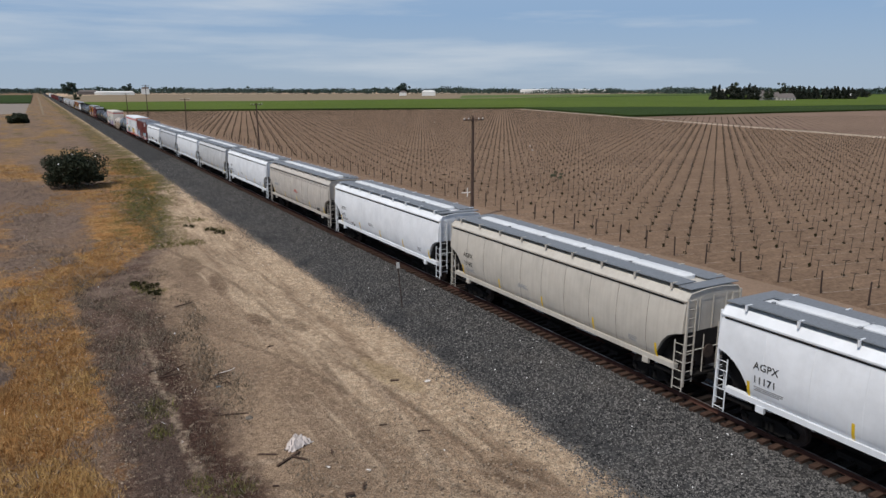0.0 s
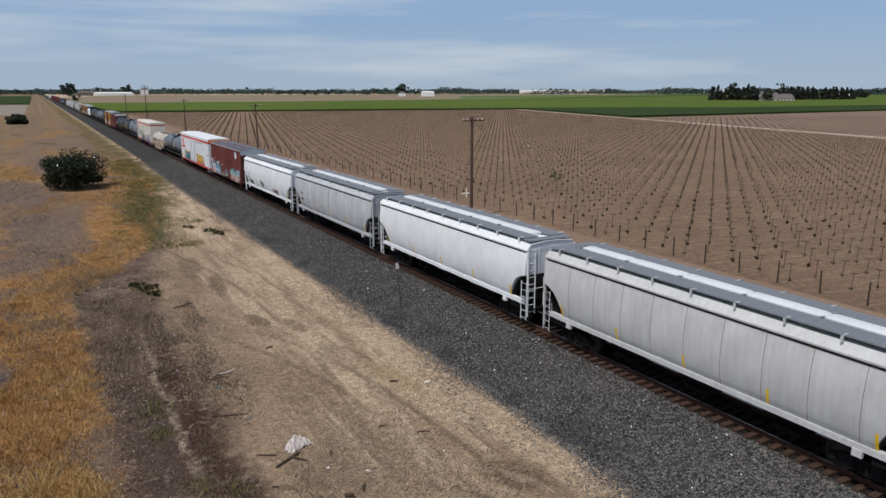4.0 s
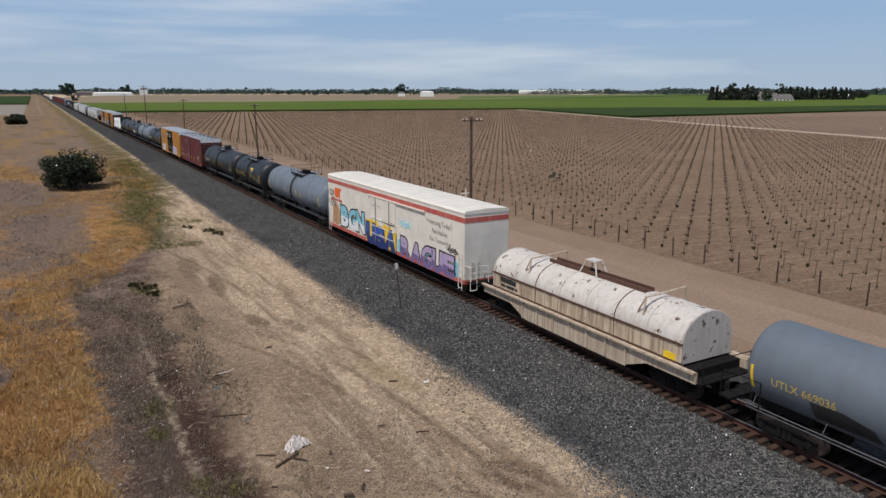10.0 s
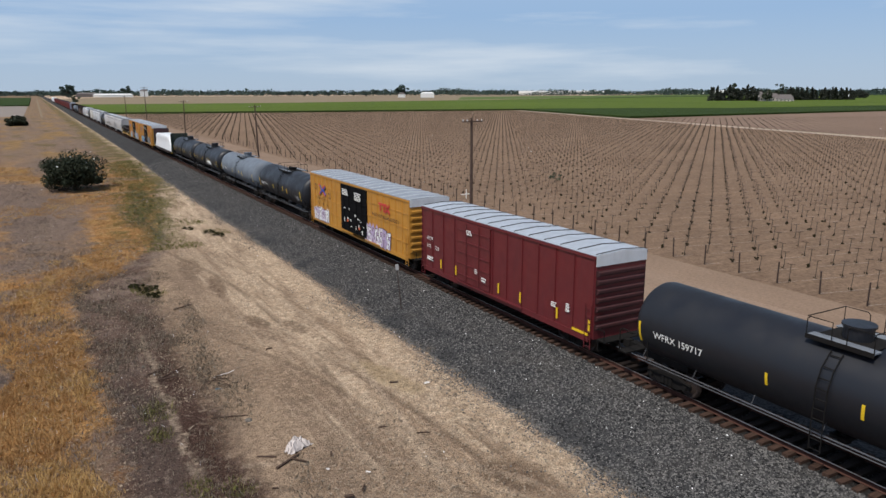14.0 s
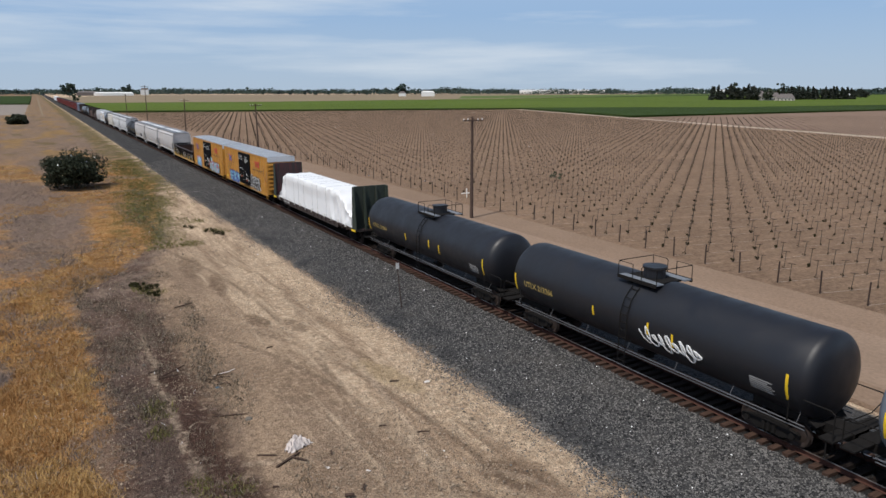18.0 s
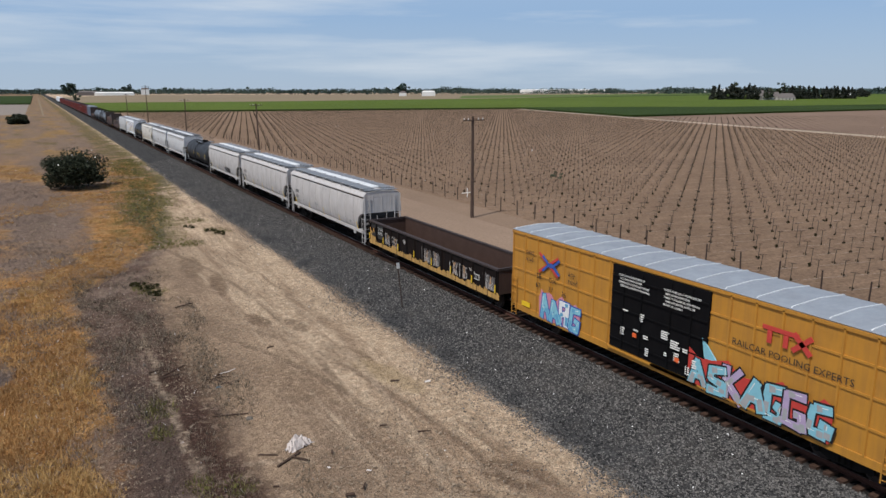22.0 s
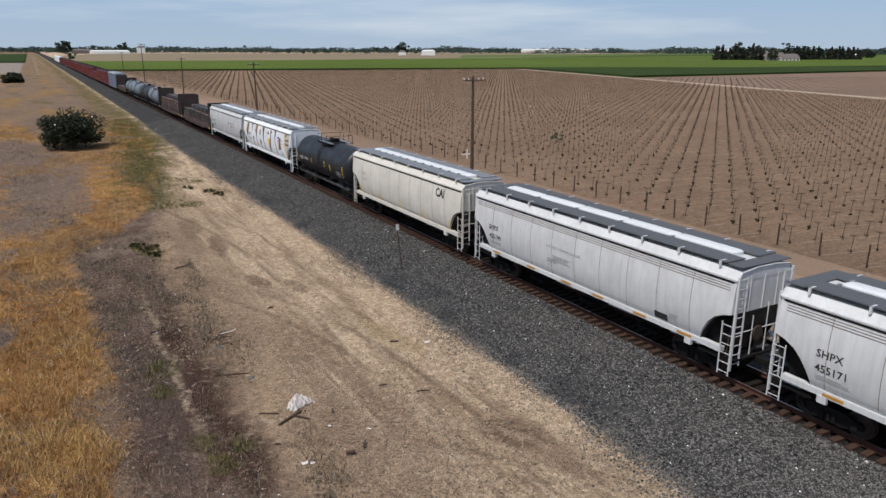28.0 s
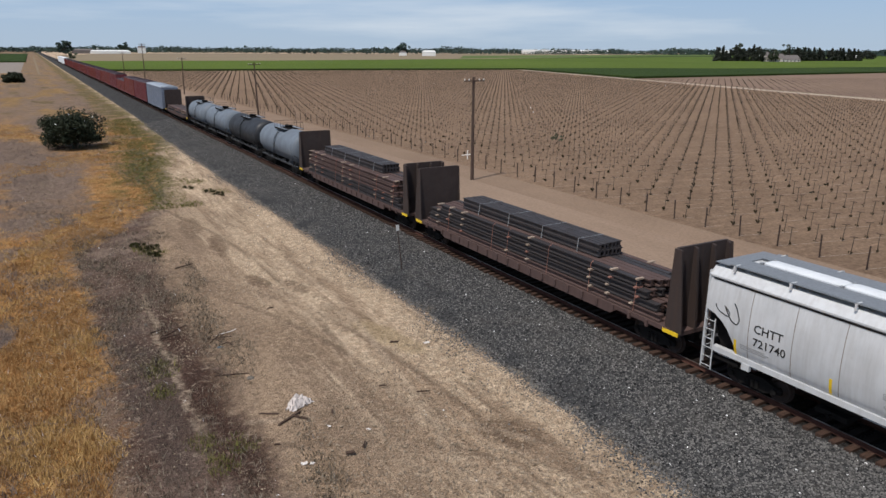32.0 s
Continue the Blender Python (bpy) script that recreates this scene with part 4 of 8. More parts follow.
def hopper_roof(half):
    pr = [(-1.50, 4.0), (-1.545, 4.04), (-1.545, 4.10), (-1.30, 4.38), (-0.5, 4.49), (0.5, 4.49), (1.30, 4.38), (1.545, 4.10), (1.545, 4.04), (1.50, 4.0)]
    # hipped ends: the roof drops towards each end sheet
    ring = lambda y, k: [(x, y, 4.0 + (z - 4.0) * k) for x, z in pr]
    return Form().loft([ring(-half + 0.12, 0.93), ring(-half + 0.6, 1.0), ring(half - 0.6, 1.0), ring(half - 0.12, 0.93)])


def hopper_end(half):
    """Corner posts, stiffeners and grab rails of one end, in the car's paint."""
    fm = Form()
    for x in (-0.75, 0.0, 0.75):
        fm.box(x - 0.03, x + 0.03, -half + 0.10, -half + 0.145, 2.8, 4.15)
    for x in (-1.47, 1.47):
        fm.box(x - 0.04, x + 0.04, -half + 0.03, -half + 0.11, 0.62, 4.22)
    for x in (-1.02, 1.02):
        fm.box(x - 0.025, x + 0.025, -half + 0.04, -half + 0.09, 0.98, 4.0)
    fm.path([(-1.45, -half + 0.07, 2.05), (1.45, -half + 0.07, 2.05)], 0.02)
    fm.path([(0.35, -half + 0.08, 1.06), (0.35, -half + 0.08, 3.0)], 0.022).path([(-0.45, -half + 0.08, 1.06), (-0.45, -half + 0.08, 2.6)], 0.022)
    # arched trim along the roof's end
    pr = [(-1.54, 4.08), (-1.30, 4.35), (-0.5, 4.45), (0.5, 4.45), (1.30, 4.35), (1.54, 4.08)]
    for (xa, za), (xb, zb) in zip(pr[:-1], pr[1:]):
        fm.tube((xa, -half + 0.11, za), (xb, -half + 0.11, zb), 0.03)
    return fm


def end_deck(half):
    """Grimy sill, crossover board and air-brake gear in the end bay."""
    fm = Form().box(-1.4, 1.4, -half + 0.02, -half + 0.3, 0.94, 1.02).box(-0.42, 0.42, -half + 0.2, -half + 2.4, 0.66, 1.04)
    fm.box(-1.42, -1.3, -half + 0.02, -half + 1.6, 0.92, 1.06).box(1.3, 1.42, -half + 0.02, -half + 1.6, 0.92, 1.06)
    return fm


def brake_gear(half):
    fm = Form().tube((-0.9, -half + 0.75, 1.42), (-0.15, -half + 0.75, 1.42), 0.21, 12)
    fm.box(0.3, 0.85, -half + 0.5, -half + 0.95, 1.04, 1.5).box(-0.2, 0.15, -half + 0.6, -half + 0.8, 1.04, 1.9)
    fm.path([(-1.2, -half + 0.5, 1.05), (-1.1, -half + 0.5, 1.7), (0.4, -half + 0.55, 1.75), (0.5, -half + 0.6, 1.5)], 0.035)
    fm.path([(0.9, -half + 0.4, 1.05), (0.95, -half + 0.45, 2.2), (0.75, -half + 0.5, 2.35)], 0.03)
    fm.tube((0.55, -half + 1.0, 1.2), (1.15, -half + 1.0, 1.2), 0.15, 10)
    return fm


# dark strips along the eaves, drawing the shadow of the roof overhang
def eave_form(half):
    return Form().box(-1.53, -1.46, -half + 0.25, half - 0.25, 3.945, 3.995).box(1.46, 1.53, -half + 0.25, half - 0.25, 3.945, 3.995)


def hatch_form(length):
    """One hatch cover with rounded corners in plan, slightly crowned."""
    def ring(z, w, g):
        a, b, r = g, length - g, 0.16
        return [(-w, a + r, z), (-w + r * 0.3, a + r * 0.3, z), (-w + r, a, z), (w - r, a, z), (w - r * 0.3, a + r * 0.3, z), (w, a + r, z), (w, b - r, z), (w - r * 0.3, b - r * 0.3, z), (w - r, b, z), (-w + r, b, z), (-w + r * 0.3, b - r * 0.3, z), (-w, b - r, z)]
    return Form().loft([ring(4.47, 0.34, 0.015), ring(4.63, 0.34, 0.015), ring(4.67, 0.26, 0.06)])


def hopper_sill(half):
    return Form().box(-1.53, -1.30, -half + 0.5, half - 0.5, 1.22, 1.42).box(1.30, 1.53, -half + 0.5, half - 0.5, 1.22, 1.42)


def bay_form():
    fm = Form()
    top, bot = 1.9, 0.45
    fm.loft([[(-1.35, -top, 1.42), (1.35, -top, 1.42), (1.35, top, 1.42), (-1.35, top, 1.42)], [(-bot, -bot, 0.48), (bot, -bot, 0.48), (bot, bot, 0.48), (-bot, bot, 0.48)]])
    fm.box(-0.75, 0.75, -0.55, 0.55, 0.30, 0.48)
    fm.tube((-0.95, 0, 0.38), (0.95, 0, 0.38), 0.05)
    return fm


def hopper_car(name_label, paint_mat, half=8.95, marks=None, ink=INK, reflect=True, far=False, group="covered hoppers of the train", tag=None, walk_mat=None, hatches=5):
    car = thing("covered_hopper", name_label, "hopper car", group)
    k = "%.2f" % half
    part("body", shared("body:hop" + k, lambda: hopper_body(half), 40), paint_mat, car)
    part("roof", shared("roof:hop" + k, lambda: hopper_roof(half), 30), paint_mat, car)
    part("side_sill", shared("side_sill:hop" + k, lambda: hopper_sill(half)), paint_mat, car)
    for s in (0, 180):
        part("end_frame", shared("end_frame:hop" + k, lambda: hopper_end(half)), paint_mat, car, place=pose(0, 0, 0, 0, 0, s))
        part("end_deck", shared("end_deck:hop" + k, lambda: end_deck(half)), UNDER, car, place=pose(0, 0, 0, 0, 0, s))
        if not far:
            part("brake_gear", shared("brake_gear:hop" + k, lambda: brake_gear(half)), GRIME, car, "rust-brown brake gear", place=pose(0, 0, 0, 0, 0, s))
    part("eave_seam", shared("eave_seam:hop" + k, lambda: eave_form(half)), UNDER, car)
    for y in (-4.0, 0, 4.0):
        part("outlet_bay", shared("outlet_bay:h", bay_form), UNDER, car, place=pose(0, y * half / 8.95, 0))
    # grating walkways each side of the hatch trough
    wk = lambda: Form().box(-1.34, -0.36, -half + 0.75, half - 0.75, 4.55, 4.59).box(0.36, 1.34, -half + 0.75, half - 0.75, 4.55, 4.59).box(-1.34, 1.34, -half + 0.10, -half + 0.74, 4.51, 4.54).box(-1.34, 1.34, half - 0.74, half - 0.10, 4.51, 4.54)
    part("walkway", shared("walkway:hop" + k, wk), walk_mat or GRATE, car, "grey steel grating")
    n = hatches
    for i in range(n):
        seg = (2 * half - 2.6) / n
        y0 = -half + 1.3 + i * seg
        hb = lambda: hatch_form((2 * half - 2.6) / n)
        hatch = part("hatch_cover", shared("hatch_cover:h%d" % n + k, hb), HATCHWHITE, car, place=pose(0, y0, 0))
        if not far:
            lt = lambda: Form().box(-0.44, -0.30, -0.05, 0.05, 4.51, 4.65)
            for q in (0, 180):
                part("latch", shared("latch:h", lt), GALV, hatch, place=pose(0, seg, 0.0, 0, 0, q))
    if not far:
        br = lambda: Form().box(-0.035, 0.035, -0.035, 0.035, 0, 0.24).box(-0.03, 0.28, -0.03, 0.03, 0.2, 0.24)
        m = int(2 * half / 1.95)
        for i in range(m):
            for s in (-1, 1):
                part("bracket", shared("bracket:h", br), paint_mat, car, place=pose(s * 1.42, -half + 1.0 + i * (2 * half - 2.0) / (m - 1), 4.37, 0, 0, 0 if s < 0 else 180))
        # low ladder on the side, tall ladder round the corner on the end
        ld = lambda: ladder_form(0.42, 2.45, 0.46)
        for y in (-half + 0.30, half - 0.30):
            for s in (-1, 1):
                part("ladder", shared("ladder:h", ld), paint_mat, car, place=pose(s * 1.53, y, 0))
        ld2 = lambda: ladder_form(0.75, 4.15, 0.46)
        for s in (-1, 1):
            for x in (-1.25, 1.25):
                part("end_ladder", shared("end_ladder:h", ld2), paint_mat, car, place=pose(x, s * (half - 0.05), 0, 0, 0, 90))
        bw = lambda: Form().tube((0, -0.03, 0), (0, 0.03, 0), 0.28, 16)
        part("brake_wheel", shared("brake_wheel:h", bw), GRIME, car, place=pose(-0.2, -half + 0.02, 1.9))
        sm = lambda: Form().box(-0.06, 0.06, -0.16, 0.16, 1.0, 1.24)
        for y in (-half + 2.0, half - 2.0):
            part("jacking_pad", shared("jacking_pad:h", sm), paint_mat, car, place=pose(-1.5, y, 0))
        # black sheet under the slope sheet, with the open bay's shade in its colour
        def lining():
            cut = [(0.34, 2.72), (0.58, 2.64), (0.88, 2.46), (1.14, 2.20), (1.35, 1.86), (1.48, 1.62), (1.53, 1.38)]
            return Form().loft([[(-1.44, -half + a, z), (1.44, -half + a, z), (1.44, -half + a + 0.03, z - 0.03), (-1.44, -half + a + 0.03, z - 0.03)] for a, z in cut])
        # dark plates added to close the bright gap through the end bay
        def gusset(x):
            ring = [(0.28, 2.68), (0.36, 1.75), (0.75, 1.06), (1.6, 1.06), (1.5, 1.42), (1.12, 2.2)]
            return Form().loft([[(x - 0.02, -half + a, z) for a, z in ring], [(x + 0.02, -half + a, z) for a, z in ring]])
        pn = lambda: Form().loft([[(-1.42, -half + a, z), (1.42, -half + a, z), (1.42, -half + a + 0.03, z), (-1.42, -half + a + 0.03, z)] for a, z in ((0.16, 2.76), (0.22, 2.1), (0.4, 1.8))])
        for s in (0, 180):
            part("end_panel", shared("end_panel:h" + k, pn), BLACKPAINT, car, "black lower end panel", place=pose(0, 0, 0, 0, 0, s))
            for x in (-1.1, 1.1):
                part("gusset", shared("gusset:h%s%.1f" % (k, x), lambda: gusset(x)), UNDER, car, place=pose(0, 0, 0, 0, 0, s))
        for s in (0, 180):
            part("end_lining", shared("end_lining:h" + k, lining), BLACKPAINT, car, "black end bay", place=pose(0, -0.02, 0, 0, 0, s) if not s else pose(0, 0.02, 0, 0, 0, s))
    if not far:
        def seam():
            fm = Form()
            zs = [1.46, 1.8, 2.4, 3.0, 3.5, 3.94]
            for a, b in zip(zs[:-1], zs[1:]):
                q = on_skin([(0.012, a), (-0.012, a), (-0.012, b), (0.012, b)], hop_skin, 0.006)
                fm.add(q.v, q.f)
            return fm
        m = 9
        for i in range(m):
            part("panel_seam", shared("panel_seam:h", seam), SEAMDARK if paint_mat not in (WHITE,) else paint_mat, car, place=pose(0, -half + 2.0 + i * (2 * half - 4.0) / (m - 1), 0))
    if reflect and not far:
        rf = lambda: on_skin([(0.05, 1.36), (-0.05, 1.36), (-0.05, 2.0), (0.05, 2.0)], hop_skin, 0.01)
        for y in np.linspace(-half + 1.48, half - 1.48, 5):
            part("reflector", shared("reflector:h", rf), SAFETY, car, place=pose(0, y, 0))
    if marks:
        # one owner letters its cars larger and farther in
        inset, tall = (2.2, 0.43) if marks[0] == "CHTT" else (1.65, 0.37)
        lettering(car, marks[0], half - inset, 2.55, tall, ink, hop_skin, bold=0.012)
        lettering(car, marks[1], half - inset, 2.05, tall, ink, hop_skin, bold=0.012)
        bars(car, half - 1.7, 1.88, 3, 1.2, 0.035, FADED, hop_skin)
        bars(car, 2.0, 2.2, 4, 0.9, 0.03, FADED, hop_skin)
        bars(car, -half + 3.0, 1.9, 4, 0.5, 0.035, FADED, hop_skin)
    running_gear(car, half - 2.05, half, far)
    return car


# ---- box cars ----
def box_skin(x):
    return lambda z: -x


def gable(w, z, rise):
    return [(-w, z - 0.05), (-w - 0.03, z), (-w + 0.12, z + rise * 0.35), (0, z + rise), (w - 0.12, z + rise * 0.35), (w + 0.03, z), (w, z - 0.05)]


def end_ribs_form(w, z0, z1, n):
    fm = Form()
    for i in range(n):
        z = z0 + (z1 - z0) * (i + 0.5) / n
        h = (z1 - z0) / n * 0.28
        fm.prism([(-w, z - h), (w, z - h), (w, z + h), (-w, z + h)], -0.02, 0.0)
        fm.loft([[(-w + 0.05, 0, z - h), (w - 0.05, 0, z - h), (w - 0.05, 0, z + h), (-w + 0.05, 0, z + h)], [(-w + 0.12, -0.08, z - h * 0.4), (w - 0.12, -0.08, z - h * 0.4), (w - 0.12, -0.08, z + h * 0.4), (-w + 0.12, -0.08, z + h * 0.4)]])
    return fm


def box_car(label, half, paint_mat, top=4.86, roof_mat=None, seam_mat=None, rib=1.0, rib_mat=None, doors=(), door_mat=None, end_mat=None, cap_mat=None, far=False, group="box cars of the train", rows=0, w=1.5, gear_mat=None, rib_w=0.05, rise=0.24, seam_w=0.045):
    car = thing("box_car", label, "box car", group)
    roof_mat = roof_mat or ROOFSTEEL
    part("body", Form().box(-w, w, -half, half, 1.0, top - 0.06), paint_mat, car)
    part("roof", Form().prism(gable(w, top, rise), -half - 0.02, half + 0.02), roof_mat, car)
    part("side_sill", Form().box(-w - 0.05, -w + 0.02, -half + 0.3, half - 0.3, 0.80, 1.08).box(w - 0.02, w + 0.05, -half + 0.3, half - 0.3, 0.80, 1.08), paint_mat, car)
    sk = box_skin(w)
    # roof seams
    ns = int(2 * half / 1.25)
    sm = Form().prism([(-w + 0.02, top + 0.03), (-w + 0.12, top + rise * 0.35 + 0.035), (0, top + rise + 0.035), (w - 0.12, top + rise * 0.35 + 0.035), (w - 0.02, top + 0.03), (0, top + rise - 0.04)], -seam_w, seam_w).mesh("roof_seam")
    for i in range(ns + 1):
        part("roof_seam", sm, seam_mat or roof_mat, car, place=pose(0, -half + 0.1 + i * (2 * half - 0.2) / ns, 0))
    if rib:
        rb = Form().loft([[(0, -rib_w, 1.06), (-0.06, -rib_w * 0.6, 1.06), (-0.06, rib_w * 0.6, 1.06), (0, rib_w, 1.06)], [(0, -rib_w, top - 0.1), (-0.06, -rib_w * 0.6, top - 0.1), (-0.06, rib_w * 0.6, top - 0.1), (0, rib_w, top - 0.1)]])
        rbm = rb.mesh("rib")
        m = int(2 * half / rib)
        for i in range(m + 1):
            y = -half + 0.08 + i * (2 * half - 0.16) / m
            if any(a - 0.05 < y < b + 0.05 for a, b in doors):
                continue
            part("rib", rbm, rib_mat or paint_mat, car, place=pose(-w, y, 0))
            if not far:
                part("rib", rbm, rib_mat or paint_mat, car, place=pose(w, y, 0, 0, 0, 180))
        for r in range(rows):
            z = 1.0 + (top - 1.0) * (r + 1) / (rows + 1)
            fm = Form()
            cuts = sorted([-half + 0.1] + [q for d in doors for q in d] + [half - 0.1])
            for a, b in zip(cuts[::2], cuts[1::2]):
                fm.box(-w - 0.035, -w + 0.01, a, b, z - 0.04, z + 0.04)
            part("side_rail", fm, rib_mat or paint_mat, car)
    part("top_rail", Form().box(-w - 0.06, -w + 0.02, -half, half, top - 0.16, top - 0.04).box(w - 0.02, w + 0.06, -half, half, top - 0.16, top - 0.04), rib_mat or paint_mat, car)
    er = end_ribs_form(w - 0.02, -0.24, 0.24, 1).mesh("end_rib")
    for s in (0, 180):
        for z in np.linspace(1.55, top - 0.82, 7):
            part("end_rib", er, end_mat or paint_mat, car, place=pose(0, half if s else -half, z, 0, 0, s))
    if cap_mat:
        for s in (-1, 1):
            part("end_cap", Form().prism([(-w, top - 0.48), (w, top - 0.48), (w, top), (0, top + rise - 0.02), (-w, top)], s * half - 0.03, s * half + 0.03), cap_mat, car, "pale sheet over the end")
    for a, b in doors:
        d = part("door", Form().box(-w - 0.09, -w + 0.01, a, b, 1.12, top - 0.22), door_mat or paint_mat, car)
        bm = Form().box(-w - 0.13, -w - 0.08, a + 0.02, b - 0.02, -0.035, 0.035).mesh("door_bar")
        for z in np.linspace(1.5, top - 0.7, 5):
            part("door_bar", bm, door_mat or paint_mat, d, place=pose(0, 0, z))
        rod = Form().tube((-w - 0.15, 0, 1.15), (-w - 0.15, 0, top - 0.25), 0.025).mesh("lock_rod")
        for y in (a + (b - a) * 0.3, a + (b - a) * 0.7):
            part("lock_rod", rod, door_mat or paint_mat, d, place=pose(0, y, 0))
        part("door_track", Form().box(-w - 0.14, -w, a - (b - a) * 0.9, b + 0.1, 0.98, 1.06), paint_mat, car)
    if not far:
        ld = lambda: ladder_form(0.5, 2.6)
        for y in (-half + 0.3, half - 0.3):
            part("ladder", shared("ladder:b", ld), paint_mat, car, place=pose(-w - 0.09, y, 0))
        ep = lambda: Form().box(-1.3, 1.3, -0.55, 0, 0.95, 1.0).path([(-1.3, -0.5, 1.0), (-1.3, -0.5, 1.5), (-1.3, 0, 1.5)], 0.02).path([(-1.3, -0.1, 0.95), (-1.3, -0.1, 0.45), (-0.9, -0.1, 0.45), (-0.9, -0.1, 0.95)], 0.025)
        for s in (0, 180):
            part("end_platform", shared("end_platform:b", ep), UNDER, car, place=pose(0, half if s else -half, 0, 0, 0, s))
    part("underframe", Form().box(-0.5, 0.5, -half + 0.2, half - 0.2, 0.72, 1.02).box(-1.3, 1.3, -half * 0.45, half * 0.45, 0.7, 0.98), UNDER, car)
    running_gear(car, half - 1.9, half - 0.1, far, gear_mat)
    return car


# ---- tank cars ----
def tank_skin(r, zc):
    return lambda z: -math.sqrt(max(0.01, r * r - (z - zc) ** 2))


def tank_car(label, half, paint_mat, r=1.58, zc=2.58, band=None, far=False, marks=None, ink=CHALK, deck_mat=None, hatch="low", group="tank cars of the train", stripe=True, lower=None):
    """half: half length of the tank itself."""
    car = thing("tank_car", label, "tank car", group)
    head = [(0.0, 0.02), (0.03, r * 0.35), (0.09, r * 0.6), (0.18, r * 0.8), (0.30, r * 0.92), (0.42, r * 0.98), (0.55, r)]
    mid = [(y, r) for y in np.linspace(-half + 1.5, half - 1.5, 9)]
    prof = [(-half + a, b) for a, b in head] + mid + [(half - a, b) for a, b in head[::-1]]
    nseg = 20 if far else 48
    part("tank", Form().turned(prof, nseg, (0, 0, zc)), paint_mat, car, smooth=40)
    sk = tank_skin(r, zc)
    if band:
        part("jacket_band", Form().turned([(-0.16, r - 0.01), (-0.16, r + 0.025), (0.16, r + 0.025), (0.16, r - 0.01)], nseg), band, car, place=pose(0, 0.3, zc), smooth=40)
    # saddle platform over the middle
    top = zc + r
    dk = deck_mat or GRATE
    L = 1.45 if hatch == "low" else 1.1
    for x in (-0.82, 0.82):
        part("platform", Form().box(x - 0.22, x + 0.22, -L, L, top - 0.04, top + 0.01), dk, car, "steel grating walkway")
        part("platform_edge", Form().box(x * 1.27 - 0.02, x * 1.27 + 0.02, -L - 0.02, L + 0.02, top - 0.12, top + 0.03), UNDER, car)
    def rail_side():
        fm = Form()
        fm.path([(-1.03, L - 0.85, 0.0), (-1.03, L - 0.85, 0.62), (-1.03, L - 0.08, 0.62), (-1.03, L, 0.54), (-1.03, L, 0.0)], 0.018)
        return fm
    rail_end = lambda: Form().path([(-1.03, -L, 0.62), (1.03, -L, 0.62)], 0.018)
    for s in (0, 180):
        for q in (0, 2 * L - 0.85):
            part("handrail", shared("handrail:s" + hatch, rail_side), UNDER, car, "thin black pipe railing", place=pose(0, (-q if not s else q), top, 0, 0, s))
        part("end_rail", shared("end_rail:t" + hatch, rail_end), UNDER, car, place=pose(0, 0, top, 0, 0, s))
    if hatch == "tall":
        mw = Form().tube((0, 0, top - 0.1), (0, 0, top + 0.42), 0.46, 18).tube((0, 0, top + 0.42), (0, 0, top + 0.50), 0.52, 18)
    else:
        mw = Form().tube((0, 0, top - 0.1), (0, 0, top + 0.2), 0.36, 16).tube((0, 0, top + 0.2), (0, 0, top + 0.27), 0.42, 16).tube((0, 0.75, top - 0.1), (0, 0.75, top + 0.28), 0.16, 10)
    part("manway", mw, paint_mat if hatch == "tall" else UNDER, car)
    part("spill_deck", Form().box(-0.60, 0.60, -L + 0.15, L - 0.15, top - 0.06, top + 0.006), UNDER, car, "dark grating round the manway")
    lad = Form()
    out = lambda z: (sk(z) if z > zc else -r) - 0.09
    for dy in (-0.2, 0.2):
        lad.path([(out(z), dy, z) for z in (top - 0.3, zc + r * 0.75, zc + r * 0.5, zc + 0.2, zc - 0.5, 0.62)], 0.022)
    for z in np.arange(0.7, top - 0.3, 0.34):
        lad.tube((out(z), -0.2, z), (out(z), 0.2, z), 0.018)
    lad = lad.mesh("ladder")
    for s in (0, 180):
        part("ladder", lad, UNDER, car, place=pose(0, 0, 0, 0, 0, s))
    # stub sills, end platforms with rails, long side pipes
    st = lambda: Form().box(-0.35, 0.35, -0.9, 2.6, 0.74, 1.08).slab([(0.2, 1.0), (2.6, 1.0), (2.6, 1.3), (2.2, 1.62), (1.4, 1.7), (0.9, 1.55)], -0.9, 0.9)
    for s in (0, 180):
        part("stub_sill", shared("stub_sill:t", st), UNDER, car, place=pose(0, half if s else -half, 0, 0, 0, s))
    pf = lambda: Form().box(-1.45, 1.45, -0.75, -0.25, 1.0, 1.06)
    pr = lambda: Form().path([(-1.42, -0.7, 1.06), (-1.42, -0.7, 1.95), (-1.42, -0.55, 2.05), (-1.42, 0.9, 2.05), (-1.42, 0.9, 1.1)], 0.026)
    pa = lambda: Form().path([(-1.42, -0.7, 1.95), (-0.6, -0.72, 1.6), (0.6, -0.72, 1.6), (1.42, -0.7, 1.95)], 0.02)
    ps = lambda: Form().path([(-1.4, -0.5, 1.0), (-1.4, -0.5, 0.42), (-1.0, -0.5, 0.42), (-1.0, -0.5, 1.0)], 0.025)
    for s in (0, 180):
        pl = pose(0, half if s else -half, 0, 0, 0, s)
        ep = part("end_platform", shared("end_platform:t", pf), UNDER, car, place=pl)
        for q, key, fn in ((0, "grab_rail:t", pr), (0, "end_grab:t", pa), (0, "step:t", ps)):
            part(key.split(":")[0], shared(key, fn), UNDER, ep)
        part("grab_rail", shared("grab_rail:t2", lambda: Form().path([(1.42, -0.7, 1.06), (1.42, -0.7, 1.95), (1.42, -0.55, 2.05), (1.42, 0.9, 2.05), (1.42, 0.9, 1.1)], 0.026)), UNDER, ep)
